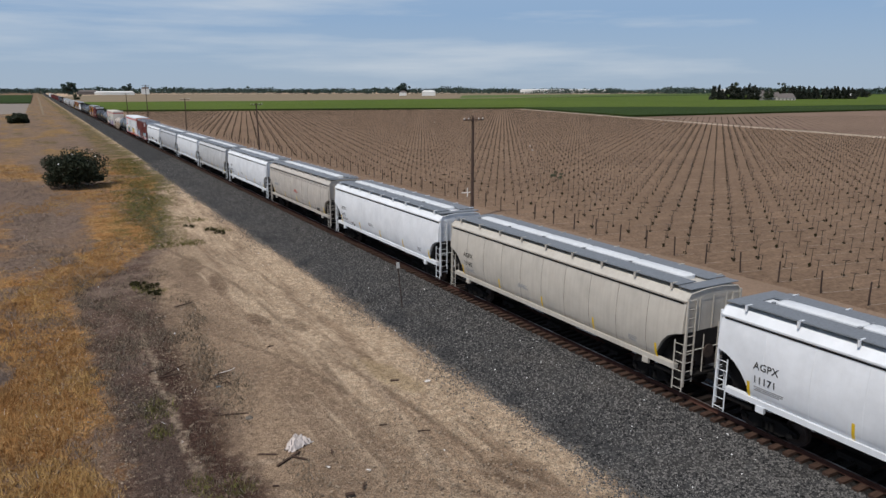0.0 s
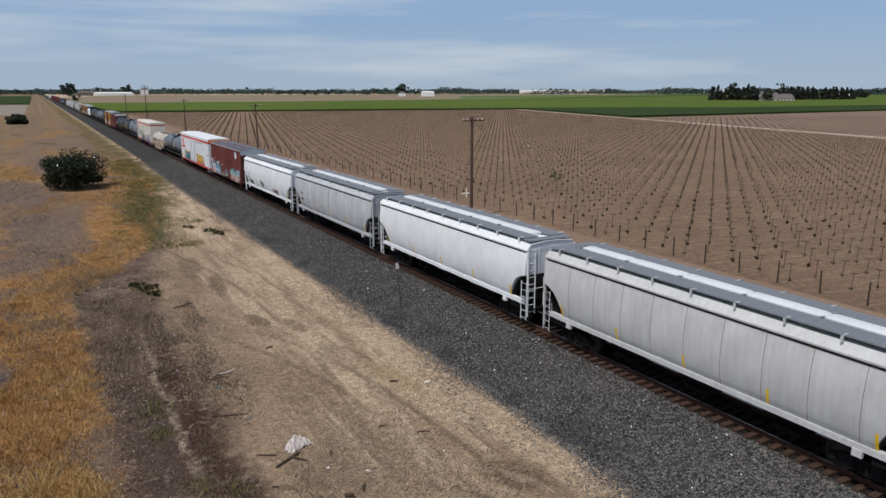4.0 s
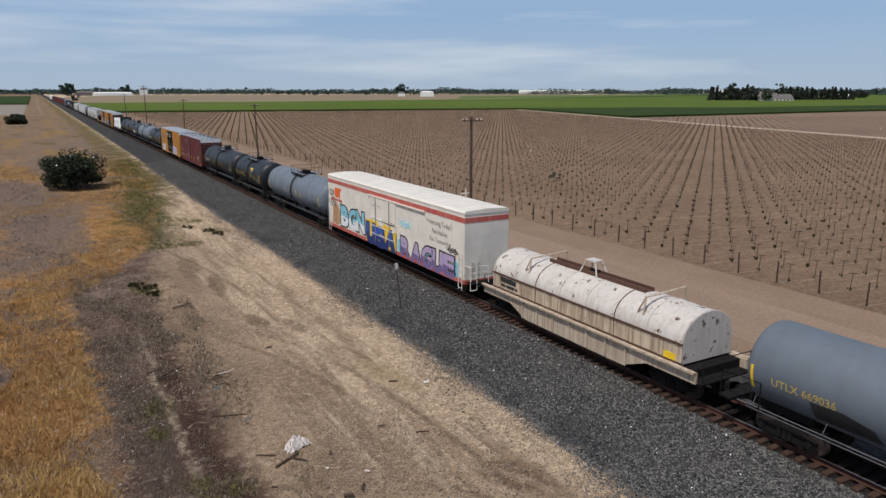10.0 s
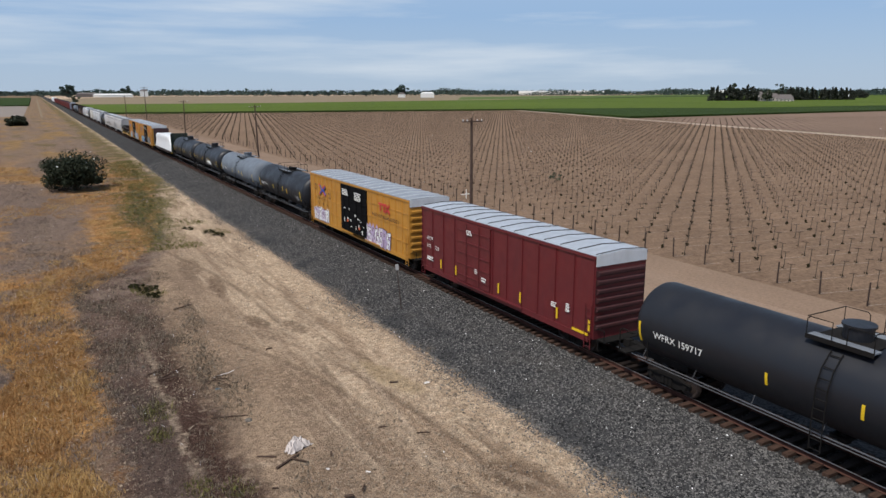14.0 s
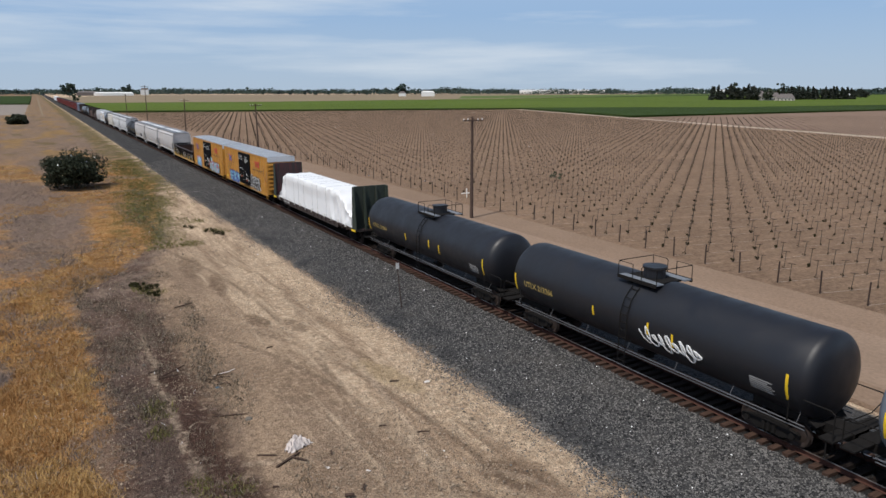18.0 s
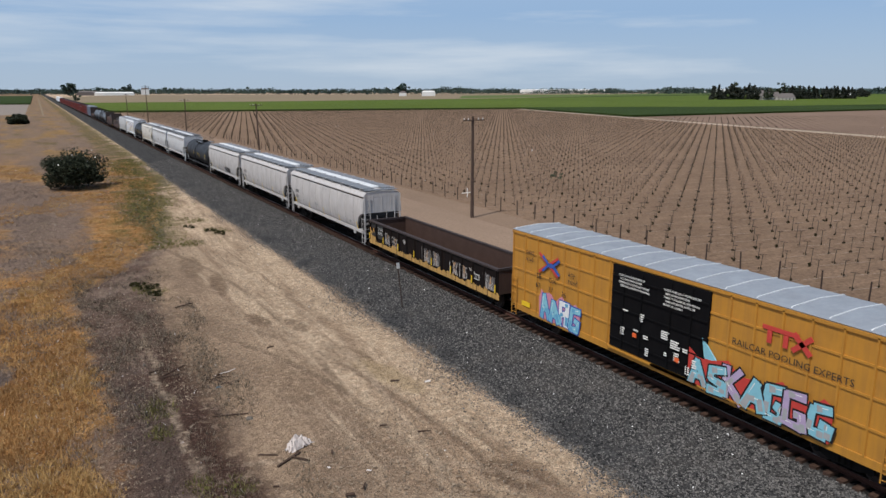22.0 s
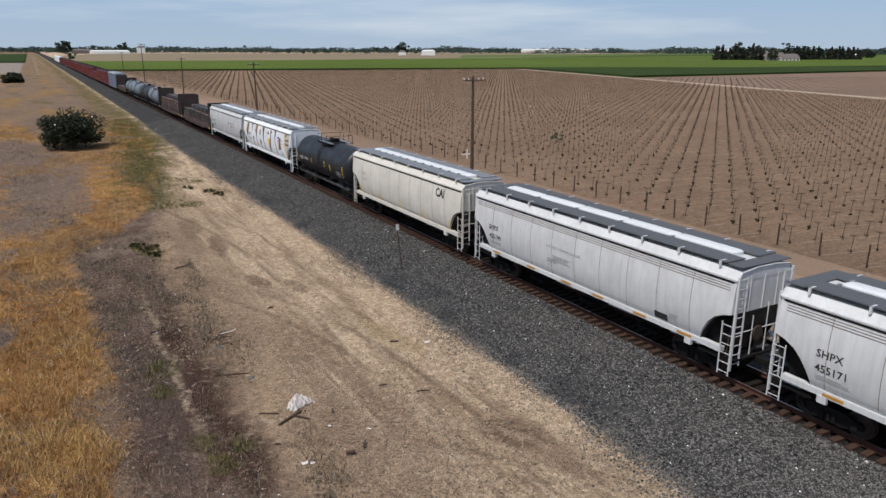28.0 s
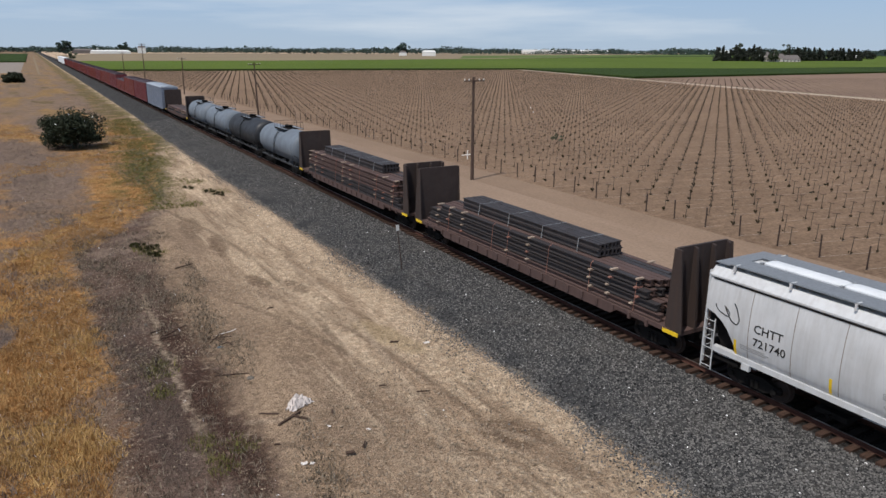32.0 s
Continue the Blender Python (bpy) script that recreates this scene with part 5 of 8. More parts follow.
    for x in (-1.36, 1.36):
        pp = Form()
        pp.tube((x, -half + 0.3, 1.12), (x, half - 0.3, 1.12), 0.022)
        pp.tube((x * 0.97, -half + 0.3, 0.98), (x * 0.97, half - 0.3, 0.98), 0.022)
        for y in np.linspace(-half + 0.6, half - 0.6, 7):
            pp.tube((x, y, 1.12), (x * 0.85, y, 1.5), 0.012)
        part("safety_rail", pp, PIPEGREY, car, "long grab pipes under the tank side")
    if not far:
        part("outlet_valve", Form().tube((0, 0, 0.55), (0, 0, 1.1), 0.22, 12).box(-0.4, 0.4, -0.3, 0.3, 0.7, 0.82), UNDER, car)
    if stripe and not far:
        def tall(h, z0):
            pts = []
            fm = Form()
            for i in range(5):
                a, b = z0 + h * i / 5, z0 + h * (i + 1) / 5
                q = on_skin([(0.05, a), (-0.05, a), (-0.05, b), (0.05, b)], sk, 0.012)
                fm.add(q.v, q.f)
            return fm
        for y, h, z0 in ((-half + 0.95, 0.95, zc - 0.75), (half - 0.55, 0.85, zc - 0.7), (-2.6, 0.55, zc - 0.5), (-1.3, 0.5, zc - 0.35), (2.0, 0.45, zc - 0.45)):
            part("reflector", tall(h, z0), SAFETY, car, place=pose(0, y, 0))
        bars(car, -half + 2.4, zc - 0.40, 6, 1.0, 0.045, FADED if paint_mat in (TANKBLACK, TANKSLATE) else INK, sk)
        en = Form().box(-0.55, 0.55, -half + 0.17, -half + 0.19, zc + 0.3, zc + 0.42)
        for i in range(3):
            en.box(-0.35, 0.35 - 0.1 * i, -half + 0.13, -half + 0.15, zc + 0.05 - i * 0.16, zc + 0.12 - i * 0.16)
        part("end_print", en, ink, car)
    if marks:
        lettering(car, marks[0], half - 1.3, zc - 0.35, 0.4, ink, sk, bold=0.01)
    running_gear(car, half - 1.75, half + 0.35, far)
    return car


def reefer_car(label, half, paint_mat, stripe_mat, top=5.12, far=False, group="box cars of the train"):
    w = 1.53
    car = thing("refrigerator_car", label, "refrigerator car", group)
    part("body", Form().box(-w, w, -half, half, 1.0, top - 0.05), paint_mat, car)
    part("roof", Form().prism([(-w - 0.02, top - 0.12), (-w - 0.03, top - 0.03), (-w + 0.09, top + 0.07), (0, top + 0.15), (w - 0.09, top + 0.07), (w + 0.03, top - 0.03), (w + 0.02, top - 0.12)], -half - 0.03, half + 0.03), paint_mat, car, smooth=20)
    part("upper_band", Form().box(-w - 0.015, w + 0.015, -half - 0.015, half + 0.015, top - 0.62, top - 0.32), stripe_mat, car, "red painted band")
    part("lower_band", Form().box(-w - 0.015, w + 0.015, -half - 0.012, half + 0.012, 0.86, 1.12), stripe_mat, car, "red painted sill")
    sm = Form().box(-w - 0.012, -w + 0.01, -0.02, 0.02, 1.14, top - 0.64).mesh("panel_seam")
    for y in np.arange(-half + 1.5, half - 1.0, 1.52):
        if not -2.2 < y < 2.4:
            part("panel_seam", sm, paint_mat, car, place=pose(0, y, 0))
    if not far:
        d = part("door", Form().box(-w - 0.10, -w + 0.01, -2.0, 2.15, 1.2, top - 0.72), paint_mat, car)
        for z in (1.75, 2.35, 2.9):
            part("door_bar", Form().box(-w - 0.15, -w - 0.09, -1.95, 2.1, z - 0.022, z + 0.022), paint_mat, d)
        for y in (-1.1, 1.2):
            part("lock_rod", Form().tube((-w - 0.14, y, 1.2), (-w - 0.14, y, top - 0.75), 0.03), GALV, d)
        part("door_track", Form().box(-w - 0.13, -w, -6.2, 2.6, top - 0.68, top - 0.60), paint_mat, car)
        for y in (-half + 0.35, half - 0.35):
            part("ladder", shared("ladder:r", lambda: ladder_form(0.5, 2.7)), paint_mat, car, place=pose(-w - 0.07, y, 0))
        for s in (0, 180):
            part("end_ladder", shared("end_ladder:r", lambda: ladder_form(1.0, 2.4)), paint_mat, car, place=pose(0.9 if s else -0.9, (half + 0.07) if s else -half - 0.07, 0, 0, 0, 90))
            part("end_platform", shared("end_platform:r", lambda: Form().box(-1.35, 1.35, -0.6, 0, 0.95, 1.0)), UNDER, car, place=pose(0, half if s else -half, 0, 0, 0, s))
            part("end_railing", shared("end_railing:r", lambda: Form().path([(-1.45, -0.02, 2.0), (-1.45, -0.55, 2.0), (-0.2, -0.55, 2.0), (-0.2, -0.55, 1.0)], 0.025).path([(-1.45, -0.55, 2.0), (-1.45, -0.55, 0.6), (-1.0, -0.55, 0.6), (-1.0, -0.55, 2.0)], 0.025).path([(-1.45, -0.55, 1.3), (-0.2, -0.55, 1.3)], 0.02).path([(-1.45, -0.55, 1.65), (-0.2, -0.55, 1.65)], 0.02)), paint_mat, car, place=pose(0, half if s else -half, 0, 0, 0, s))
    part("underframe", Form().box(-0.5, 0.5, -half + 0.2, half - 0.2, 0.70, 1.02).box(-1.3, 1.3, -half * 0.5, half * 0.45, 0.72, 0.98), UNDER, car)
    running_gear(car, half - 2.3, half - 0.1, far)
    return car


def coil_car(label, half):
    car = thing("coil_car", label, "coil car", "flat and open cars of the train")
    w = 1.5
    sl = [(-half - 0.3, 1.0), (-half + 2.2, 1.0), (-half + 3.6, 0.45), (half - 3.6, 0.45), (half - 2.2, 1.0), (half + 0.3, 1.0), (half + 0.3, 1.45), (-half - 0.3, 1.45)]
    for x in (-w, w - 0.1):
        part("side_girder", Form().slab(sl, x, x + 0.1), RUSTCREAM, car, "rust-streaked fish-belly girder")
    part("trough", Form().box(-w + 0.1, w - 0.1, -half, half, 0.95, 1.4), UNDER, car)
    part("walkway", Form().box(-w - 0.18, -w + 0.02, -half - 0.3, half + 0.3, 1.42, 1.5).box(w - 0.02, w + 0.18, -half - 0.3, half + 0.3, 1.42, 1.5), RUSTCREAM, car)
    for y in np.linspace(-half + 3.4, half - 3.4, 7):
        part("girder_rib", Form().box(-w - 0.07, -w, y - 0.05, y + 0.05, 0.5, 1.42), RUSTCREAM, car)
    pr = [(-1.4, 1.5), (-1.42, 2.35)] + [(-1.42 * math.cos(a), 2.35 + 1.12 * math.sin(a)) for a in np.linspace(0.12, math.pi - 0.12, 14)] + [(1.42, 2.35), (1.4, 1.5)]
    hd = part("hood", Form().prism(pr, -half + 0.5, half - 0.5), TAWNY, car, "rust-flecked white coil hood", smooth=35)
    part("hood_skirt", Form().box(-1.428, -1.405, -half + 0.5, half - 0.5, 1.56, 2.29), SKIRT, hd, "yellowed cream skirt with long rust runs")
    part("hood_rail", Form().box(-1.475, -1.40, -half + 0.5, half - 0.5, 2.28, 2.36), RUSTY, hd)
    part("hood_foot", Form().box(-1.46, -1.39, -half + 0.5, half - 0.5, 1.5, 1.58), RUSTY, hd)
    rb = Form()
    for k in range(len(pr) - 1):
        (x0, z0), (x1, z1) = pr[k], pr[k + 1]
        rb.tube((x0 * 1.012, 0, z0 + 0.01), (x1 * 1.012, 0, z1 + 0.01), 0.022, 5)
    rbm = rb.mesh("hood_rib")
    for y in np.linspace(-half + 0.55, half - 0.55, 8):
        part("hood_rib", rbm, RUSTY if 1.5 < abs(y) < 3.0 else TAWNY, hd, place=pose(0, y, 0))
    ps = Form().box(-1.45, -1.40, -0.03, 0.03, 1.55, 2.3).mesh("hood_post")
    for y in np.linspace(-half + 0.9, half - 0.9, 16):
        part("hood_post", ps, RUSTCREAM, hd, place=pose(0, y, 0))
    part("lift_channel", Form().box(-0.28, -0.2, -3.4, 3.2, 3.44, 3.62).box(0.2, 0.28, -3.4, 3.2, 3.44, 3.62).box(-0.2, 0.2, -3.4, 3.2, 3.44, 3.49), RUSTY, hd)
    part("lift_stand", Form().path([(-0.35, -0.4, 3.45), (-0.2, -0.1, 4.1), (-0.2, 0.5, 4.1), (-0.35, 0.8, 3.45)], 0.04).path([(0.35, -0.4, 3.45), (0.2, -0.1, 4.1), (0.2, 0.5, 4.1), (0.35, 0.8, 3.45)], 0.05).box(-0.26, 0.26, -0.15, 0.55, 4.08, 4.14), TAWNY, hd)
    for y in (-4.3, 3.6):
        part("lift_arm", Form().path([(-1.25, y, 2.9), (-1.15, y, 3.62), (1.15, y, 3.75), (1.25, y, 2.9)], 0.05).path([(-1.25, y + 0.3, 2.95), (-1.15, y, 3.62)], 0.04), RUSTCREAM, hd)
    part("emblem", on_skin([(half - 1.2, 1.95), (half - 2.6, 1.95), (half - 2.6, 2.2), (half - 1.2, 2.2)], box_skin(1.44), 0.01), INK, car, "black company emblem")
    bars(car, half - 1.3, 1.7, 1, 1.5, 0.14, INK, box_skin(1.44))
    part("placard", on_skin([(-half + 1.4, 1.55), (-half + 0.8, 1.55), (-half + 0.8, 1.85), (-half + 1.4, 1.85)], box_skin(1.44), 0.012), SAFETY, car)
    for s in (0, 180):
        part("end_platform", Form().box(-1.4, 1.4, -0.55, 0.4, 1.0, 1.06).path([(-1.35, -0.5, 1.06), (-1.35, -0.5, 1.9), (1.35, -0.5, 1.9), (1.35, -0.5, 1.06)], 0.025), UNDER, car, place=pose(0, half if s else -half, 0, 0, 0, s))
    running_gear(car, half - 1.3, half + 0.2)
    return car


def bulkhead_flat(label, half, frame_mat, bulk_mats, top=4.62, far=False):
    """half: out to the bulkheads' outer faces. Deck height 1.25."""
    car = thing("bulkhead_flat_car", label, "flat car", "flat and open cars of the train")
    w = 1.45
    part("deck", Form().box(-w, w, -half - 0.4, half + 0.4, 1.08, 1.25), frame_mat, car)
    part("side_sill", Form().slab([(-half, 1.12), (-half + 3, 1.12), (-half + 3.4, 0.85), (half - 3.4, 0.85), (half - 3, 1.12), (half, 1.12), (half, 1.3), (-half, 1.3)][::1], -w - 0.06, -w), frame_mat, car)
    part("side_sill", Form().slab([(-half, 1.12), (-half + 3, 1.12), (-half + 3.4, 0.85), (half - 3.4, 0.85), (half - 3, 1.12), (half, 1.12), (half, 1.3), (-half, 1.3)], w, w + 0.06), frame_mat, car)
    part("center_sill", Form().box(-0.4, 0.4, -half - 0.3, half + 0.3, 0.6, 1.08), UNDER, car)
    n = 20
    pk = Form().box(-0.09, 0.0, -0.07, 0.07, 1.0, 1.28).mesh("stake_pocket")
    for i in range(n):
        y = -half + 1.2 + i * (2 * half - 2.4) / (n - 1)
        part("stake_pocket", pk, frame_mat, car, place=pose(-w - 0.04, y, 0))
    for s, bm in ((-1, bulk_mats[0]), (1, bulk_mats[1])):
        y = s * half
        bk = part("bulkhead", Form().box(-1.42, 1.42, min(y, y - s * 0.12), max(y, y - s * 0.12), 1.25, top, 0.06), bm, car)
        for x in (-1.36, -0.5, 0.5, 1.36):
            part("bulkhead_post", Form().slab([(y, 1.2), (y + s * 0.42, 1.2), (y + s * 0.42, 1.6), (y + s * 0.16, top - 0.1), (y, top - 0.05)], x - 0.06, x + 0.06), bm, bk)
        for x in (-1.47, 1.41):
            part("bulkhead_side", Form().slab([(y - s * 0.3, 1.2), (y + s * 0.55, 1.2), (y + s * 0.55, 1.5), (y + s * 0.2, top - 0.06), (y - s * 0.14, top - 0.03)], x, x + 0.06), bulk_mats[0], bk)
        part("reflector", Form().box(-w - 0.075, -w - 0.05, y - 0.45, y + 0.35, 1.08, 1.24), SAFETY, car)
    running_gear(car, half - 1.2, half + 0.35, far)
    return car


def lumber_wrap(car, half):
    """White wrapped lumber in stepped ends, a little slack in the wrap."""
    fm = Form()
    top_at = lambda y: float(np.interp(y, [-half + 0.5, -half + 0.6, -half + 1.5, -half + 1.9, -half + 2.3, -half + 2.8, -half + 3.2, half - 3.4, half - 3.3, half - 2.7, half - 2.6, half - 2.2, half - 2.1, half - 1.1],
                                       [1.5, 2.25, 2.45, 3.0, 3.3, 3.5, 3.85, 3.85, 3.65, 3.55, 2.95, 2.75, 1.95, 1.75]))
    rings = []
    for y in np.linspace(-half + 0.5, half - 1.1, 210):
        t = top_at(y)
        rough = 0.7 if -half + 5.5 < y < half - 3.6 else 3.2
        jig = lambda a, z, k=0.05: noise.noise(Vector((a, y * 1.6, z * 1.8))) * k * rough + 0.018 * rough * noise.noise(Vector((a + 9, y * 5.5, z * 6.5)))
        w = 1.37
        low = 1.2 - 0.22 * abs(noise.noise(Vector((3, y * 0.9, 1)))) * (2.0 if rough > 1 else 1.0)
        ring = [(-w - 0.04 + jig(1, 0), y, low)] + [(-w + jig(2, q) - 0.03 * math.sin(q * 9), y, 1.3 + (t - 1.3) * q) for q in (0.15, 0.3, 0.45, 0.6, 0.75, 0.88)]
        ring += [(-w + 0.03 + jig(3, 1), y, t - 0.07), (-w + 0.13, y, t + jig(4, 1))] + [(-w + 0.13 + (2 * w - 0.26) * q, y, t + jig(5, q * 3) - 0.03 * math.sin(q * 3.1) * 0) for q in (0.2, 0.4, 0.6, 0.8)]
        ring += [(w - 0.13, y, t), (w, y, t - 0.1), (w, y, 1.3), (w, y, low)]
        rings.append(ring)
    fm.loft(rings)
    load = part("wrapped_lumber", fm, WRAP, car, "lumber bundles in torn white plastic wrap", smooth=35)
    for y in np.linspace(-half + 6.2, half - 3.8, 7) + np.array([0, 0.35, -0.2, 0.3, 0, -0.4, 0.25]):
        t = top_at(y)
        part("strap", Form().path([(-1.42, y, 1.28), (-1.42, y, t - 0.05), (-1.3, y, t + 0.04), (1.3, y, t + 0.04)], 0.007), GALV, load)
    return load


def pole_load(car, half, seed, height=3.2, bundle=True):
    """Stacked dark steel beams with small timber blocks between the layers and a strapped bundle on top."""
    rnd = random.Random(seed)

    def beam(x, z, a, b, s, mat):
        part("beam", Form().prism([(x - s, z), (x + s, z), (x + s, z + 0.05), (x + 0.05, z + 0.07), (x + 0.05, z + 0.23), (x + s, z + 0.25), (x + s, z + 0.30), (x - s, z + 0.30), (x - s, z + 0.25), (x - 0.05, z + 0.23), (x - 0.05, z + 0.07), (x - s, z + 0.05)], a, b), mat, car, place=pose(0, 0, 0, rnd.uniform(-0.08, 0.08), 0, rnd.uniform(-0.2, 0.2)))

    spots = [-half + 2.2, -half + 3.9, -half + 5.1, -0.8, 0.9, half - 5.2, half - 3.6, half - 2.2]
    z, layer = 1.27, 0
    while z < height:
        n = 7
        wdt = 1.34 - 0.04 * layer
        o = rnd.uniform(-0.3, 0.3)
        for i in range(n):
            x = -wdt + 0.16 + (2 * wdt - 0.32) * i / (n - 1)
            ln = half - 0.6 - layer * 0.32 - rnd.uniform(0.0, 0.9)
            beam(x, z, -ln + o + rnd.uniform(-0.4, 0.4), ln + o, rnd.uniform(0.13, 0.17), rnd.choice((BEAMSTEEL, BEAMBROWN, BEAMBROWN)))
        for y in spots:
            y += rnd.uniform(-0.18, 0.18)
            for s in (-1, 1):
                a, b = sorted((s * (wdt - 0.3), s * (wdt + rnd.uniform(0.04, 0.14))))
                if rnd.random() < 0.85:
                    part("bearer", Form().box(a, b, y - 0.07, y + 0.07, z + 0.30, z + 0.37), rnd.choice((BLOCKWOOD, BLOCKWOOD, PINKWOOD)), car)
        z += 0.37
        layer += 1
    for y in spots[::2] + [2.4, -2.6]:
        part("strap", Form().path([(-1.36, y, 1.28), (-1.36 + 0.03 * layer, y, z - 0.10), (-1.2 + 0.03 * layer, y, z + 0.0)], 0.014), PINKWOOD, car)
    if bundle:
        for i in range(6):
            beam(-0.45 + 0.25 * i, z - 0.02, -5.4, half - 4.0, 0.115, BEAMSTEEL)
        for i in range(6):
            beam(-0.45 + 0.25 * i, z + 0.28, -5.4 + 0.02 * i, half - 4.0, 0.115, BEAMSTEEL)
        for y in (-4.0, -1.2, 1.8, 4.8):
            part("strap", Form().path([(-0.75, y - 0.1, z - 0.05), (-0.6, y, z + 0.57), (0.95, y, z + 0.59), (1.0, y, z)], 0.018), GALV, car)


def gondola_car(label, half, far=False, top=2.52):
    car = thing("gondola_car", label, "gondola car", "flat and open cars of the train")
    w = 1.5
    part("side_wall", Form().box(-w, -w + 0.05, -half, half, 1.05, top - 0.05), BLACKBROWN, car)
    part("side_wall", Form().box(w - 0.05, w, -half, half, 1.05, top - 0.05), BLACKBROWN, car)
    part("inner_face", Form().box(w - 0.07, w - 0.052, -half + 0.1, half - 0.1, 1.25, top - 0.06), RUSTINSIDE, car)
    part("end_wall", Form().box(-w + 0.05, w - 0.05, -half, -half + 0.06, 1.05, top - 0.05), RUSTINSIDE, car)
    part("end_wall", Form().box(-w + 0.05, w - 0.05, half - 0.06, half, 1.05, top - 0.05), RUSTINSIDE, car)
    part("floor", Form().box(-w + 0.05, w - 0.05, -half + 0.06, half - 0.06, 1.1, 1.22), RUSTINSIDE, car)
    part("top_chord", Form().box(-w - 0.08, -w + 0.16, -half - 0.02, half + 0.02, top - 0.14, top, 0.03).box(w - 0.10, w + 0.08, -half - 0.02, half + 0.02, top - 0.14, top, 0.03), CHORD, car)
    part("top_chord", Form().box(-w, w, -half - 0.04, -half + 0.12, top - 0.14, top - 0.003).box(-w, w, half - 0.12, half + 0.04, top - 0.14, top - 0.003), CHORD, car)
    part("side_sill", Form().box(-w - 0.06, -w + 0.02, -half, half, 0.78, 1.12), BLACKBROWN, car)
    rb = Form().loft([[(0, -0.09, 1.1), (-0.1, -0.06, 1.1), (-0.1, 0.06, 1.1), (0, 0.09, 1.1)], [(0, -0.07, top - 0.12), (-0.08, -0.05, top - 0.12), (-0.08, 0.05, top - 0.12), (0, 0.07, top - 0.12)]]).mesh("side_post")
    n = 14
    for i in range(n + 1):
        y = -half + 0.15 + i * (2 * half - 0.3) / n
        part("side_post", rb, BLACKBROWN, car, place=pose(-w, y, 0))
        part("side_post", rb, BLACKBROWN, car, place=pose(w, y, 0, 0, 0, 180))
        if not far and i % 2 == 0:
            part("reflector", Form().box(-w - 0.115, -w - 0.10, y - 0.05, y + 0.05, 1.15, 1.6), SAFETY, car)
    part("center_sill", Form().box(-0.4, 0.4, -half, half, 0.6, 1.1), UNDER, car)
    running_gear(car, half - 1.9, half - 0.1, far)
    return car


RUSTCREAM = paint("rust_stained_cream", (0.52, 0.43, 0.33), dirt=(0.17, 0.09, 0.05), amount=0.8, rust=0.5, rough=0.7, streak=0.8)
BLACKBROWN = paint("black_brown_gondola_paint", (0.011, 0.009, 0.009), dirt=(0.035, 0.018, 0.012), amount=0.4, rust=0.35, rough=0.92)
CHORD = paint("dusty_brown_chord", (0.034, 0.024, 0.024), dirt=(0.07, 0.045, 0.038), amount=0.4, rust=0.3, rough=0.8)
BEAMSTEEL = paint("dark_beam_steel", (0.026, 0.023, 0.025), dirt=(0.06, 0.036, 0.03), amount=0.5, rust=0.3, rough=0.7)
BEAMBROWN = paint("brown_beam_steel", (0.088, 0.052, 0.045), dirt=(0.03, 0.02, 0.02), amount=0.5, rust=0.3, rough=0.8)
BULKBLACK = paint("sooty_bulkhead", (0.036, 0.024, 0.021), dirt=(0.06, 0.032, 0.022), amount=0.5, rust=0.3, rough=0.75)
BLOCKWOOD = plain("bearer_wood", (0.36, 0.28, 0.22), 0.9, 0, 0.3, 4)
PINKWOOD = plain("reddish_bearer_wood", (0.28, 0.14, 0.11), 0.9, 0, 0.3, 4)
WRAP = plain("white_plastic_wrap", (0.78, 0.79, 0.80), 0.45, 0, 0.05, 2, 0.1)

RUSTYELLOW = paint("rust_eaten_yellow", (0.55, 0.32, 0.09), dirt=(0.07, 0.04, 0.025), amount=0.9, rust=0.8, rough=0.75)
REDEND = paint("dark_red_end", (0.060, 0.014, 0.015), dirt=(0.02, 0.010, 0.010), amount=0.8, rust=0.2, rough=0.8)
CREAMHOP = paint("clean_cream_car_paint", (0.66, 0.63, 0.57), amount=0.2, rust=0.05)
SKIRT = paint("yellowed_cream_skirt", (0.56, 0.46, 0.33), dirt=(0.12, 0.05, 0.025), amount=1.3, rust=0.7, rough=0.7, streak=0.5)
SHOPWHITE = paint("grimy_white_car_paint", (0.63, 0.64, 0.65), dirt=(0.22, 0.21, 0.20), amount=0.4, rust=0.1, streak=0.3)
DARKGRATE = plain("dark_roof_grating", (0.085, 0.09, 0.10), 0.75, 0.1, 0.25, 9)
DOORBLACK = paint("black_door_paint", (0.0055, 0.0055, 0.0065), dirt=(0.018, 0.015, 0.013), amount=0.2, rust=0.04, rough=0.92)
CARS = []


def couple(car, y):
    CARS.append((car, y))
    return car


H = lambda label, m, a, b, **kw: couple(hopper_car(label, m, (b - a) / 2, **kw), (a + b) / 2)
T = lambda label, m, a, b, **kw: couple(tank_car(label, (b - a) / 2, m, **kw), (a + b) / 2)

# the train, from its head to its tail: each car's ends, in metres down the line
H("clean white covered hopper with black reporting marks", WHITE, -1.55, 16.35, marks=("AGPX", "11171"))
H("dusty beige covered hopper with a grey walkway", BEIGE, 17.75, 35.75, marks=("AGPX", "19182"))
a3 = H("clean white covered hopper with a grey walkway", WHITE, 37.05, 54.9, marks=("AGPX", "12011"))
d1 = H("dun brown weathered covered hopper", DUN, 56.2, 73.95)
lettering(d1, "CEFX", 6.9, 2.75, 0.34, FADED, hop_skin)
bars(d1, 6.9, 2.4, 1, 1.3, 0.24, FADED, hop_skin)
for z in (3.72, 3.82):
    part("eave_seam", Form().box(hop_skin(z) - 0.012, hop_skin(z) + 0.01, -8.5, 8.5, z, z + 0.025), SEAMDARK, d1)
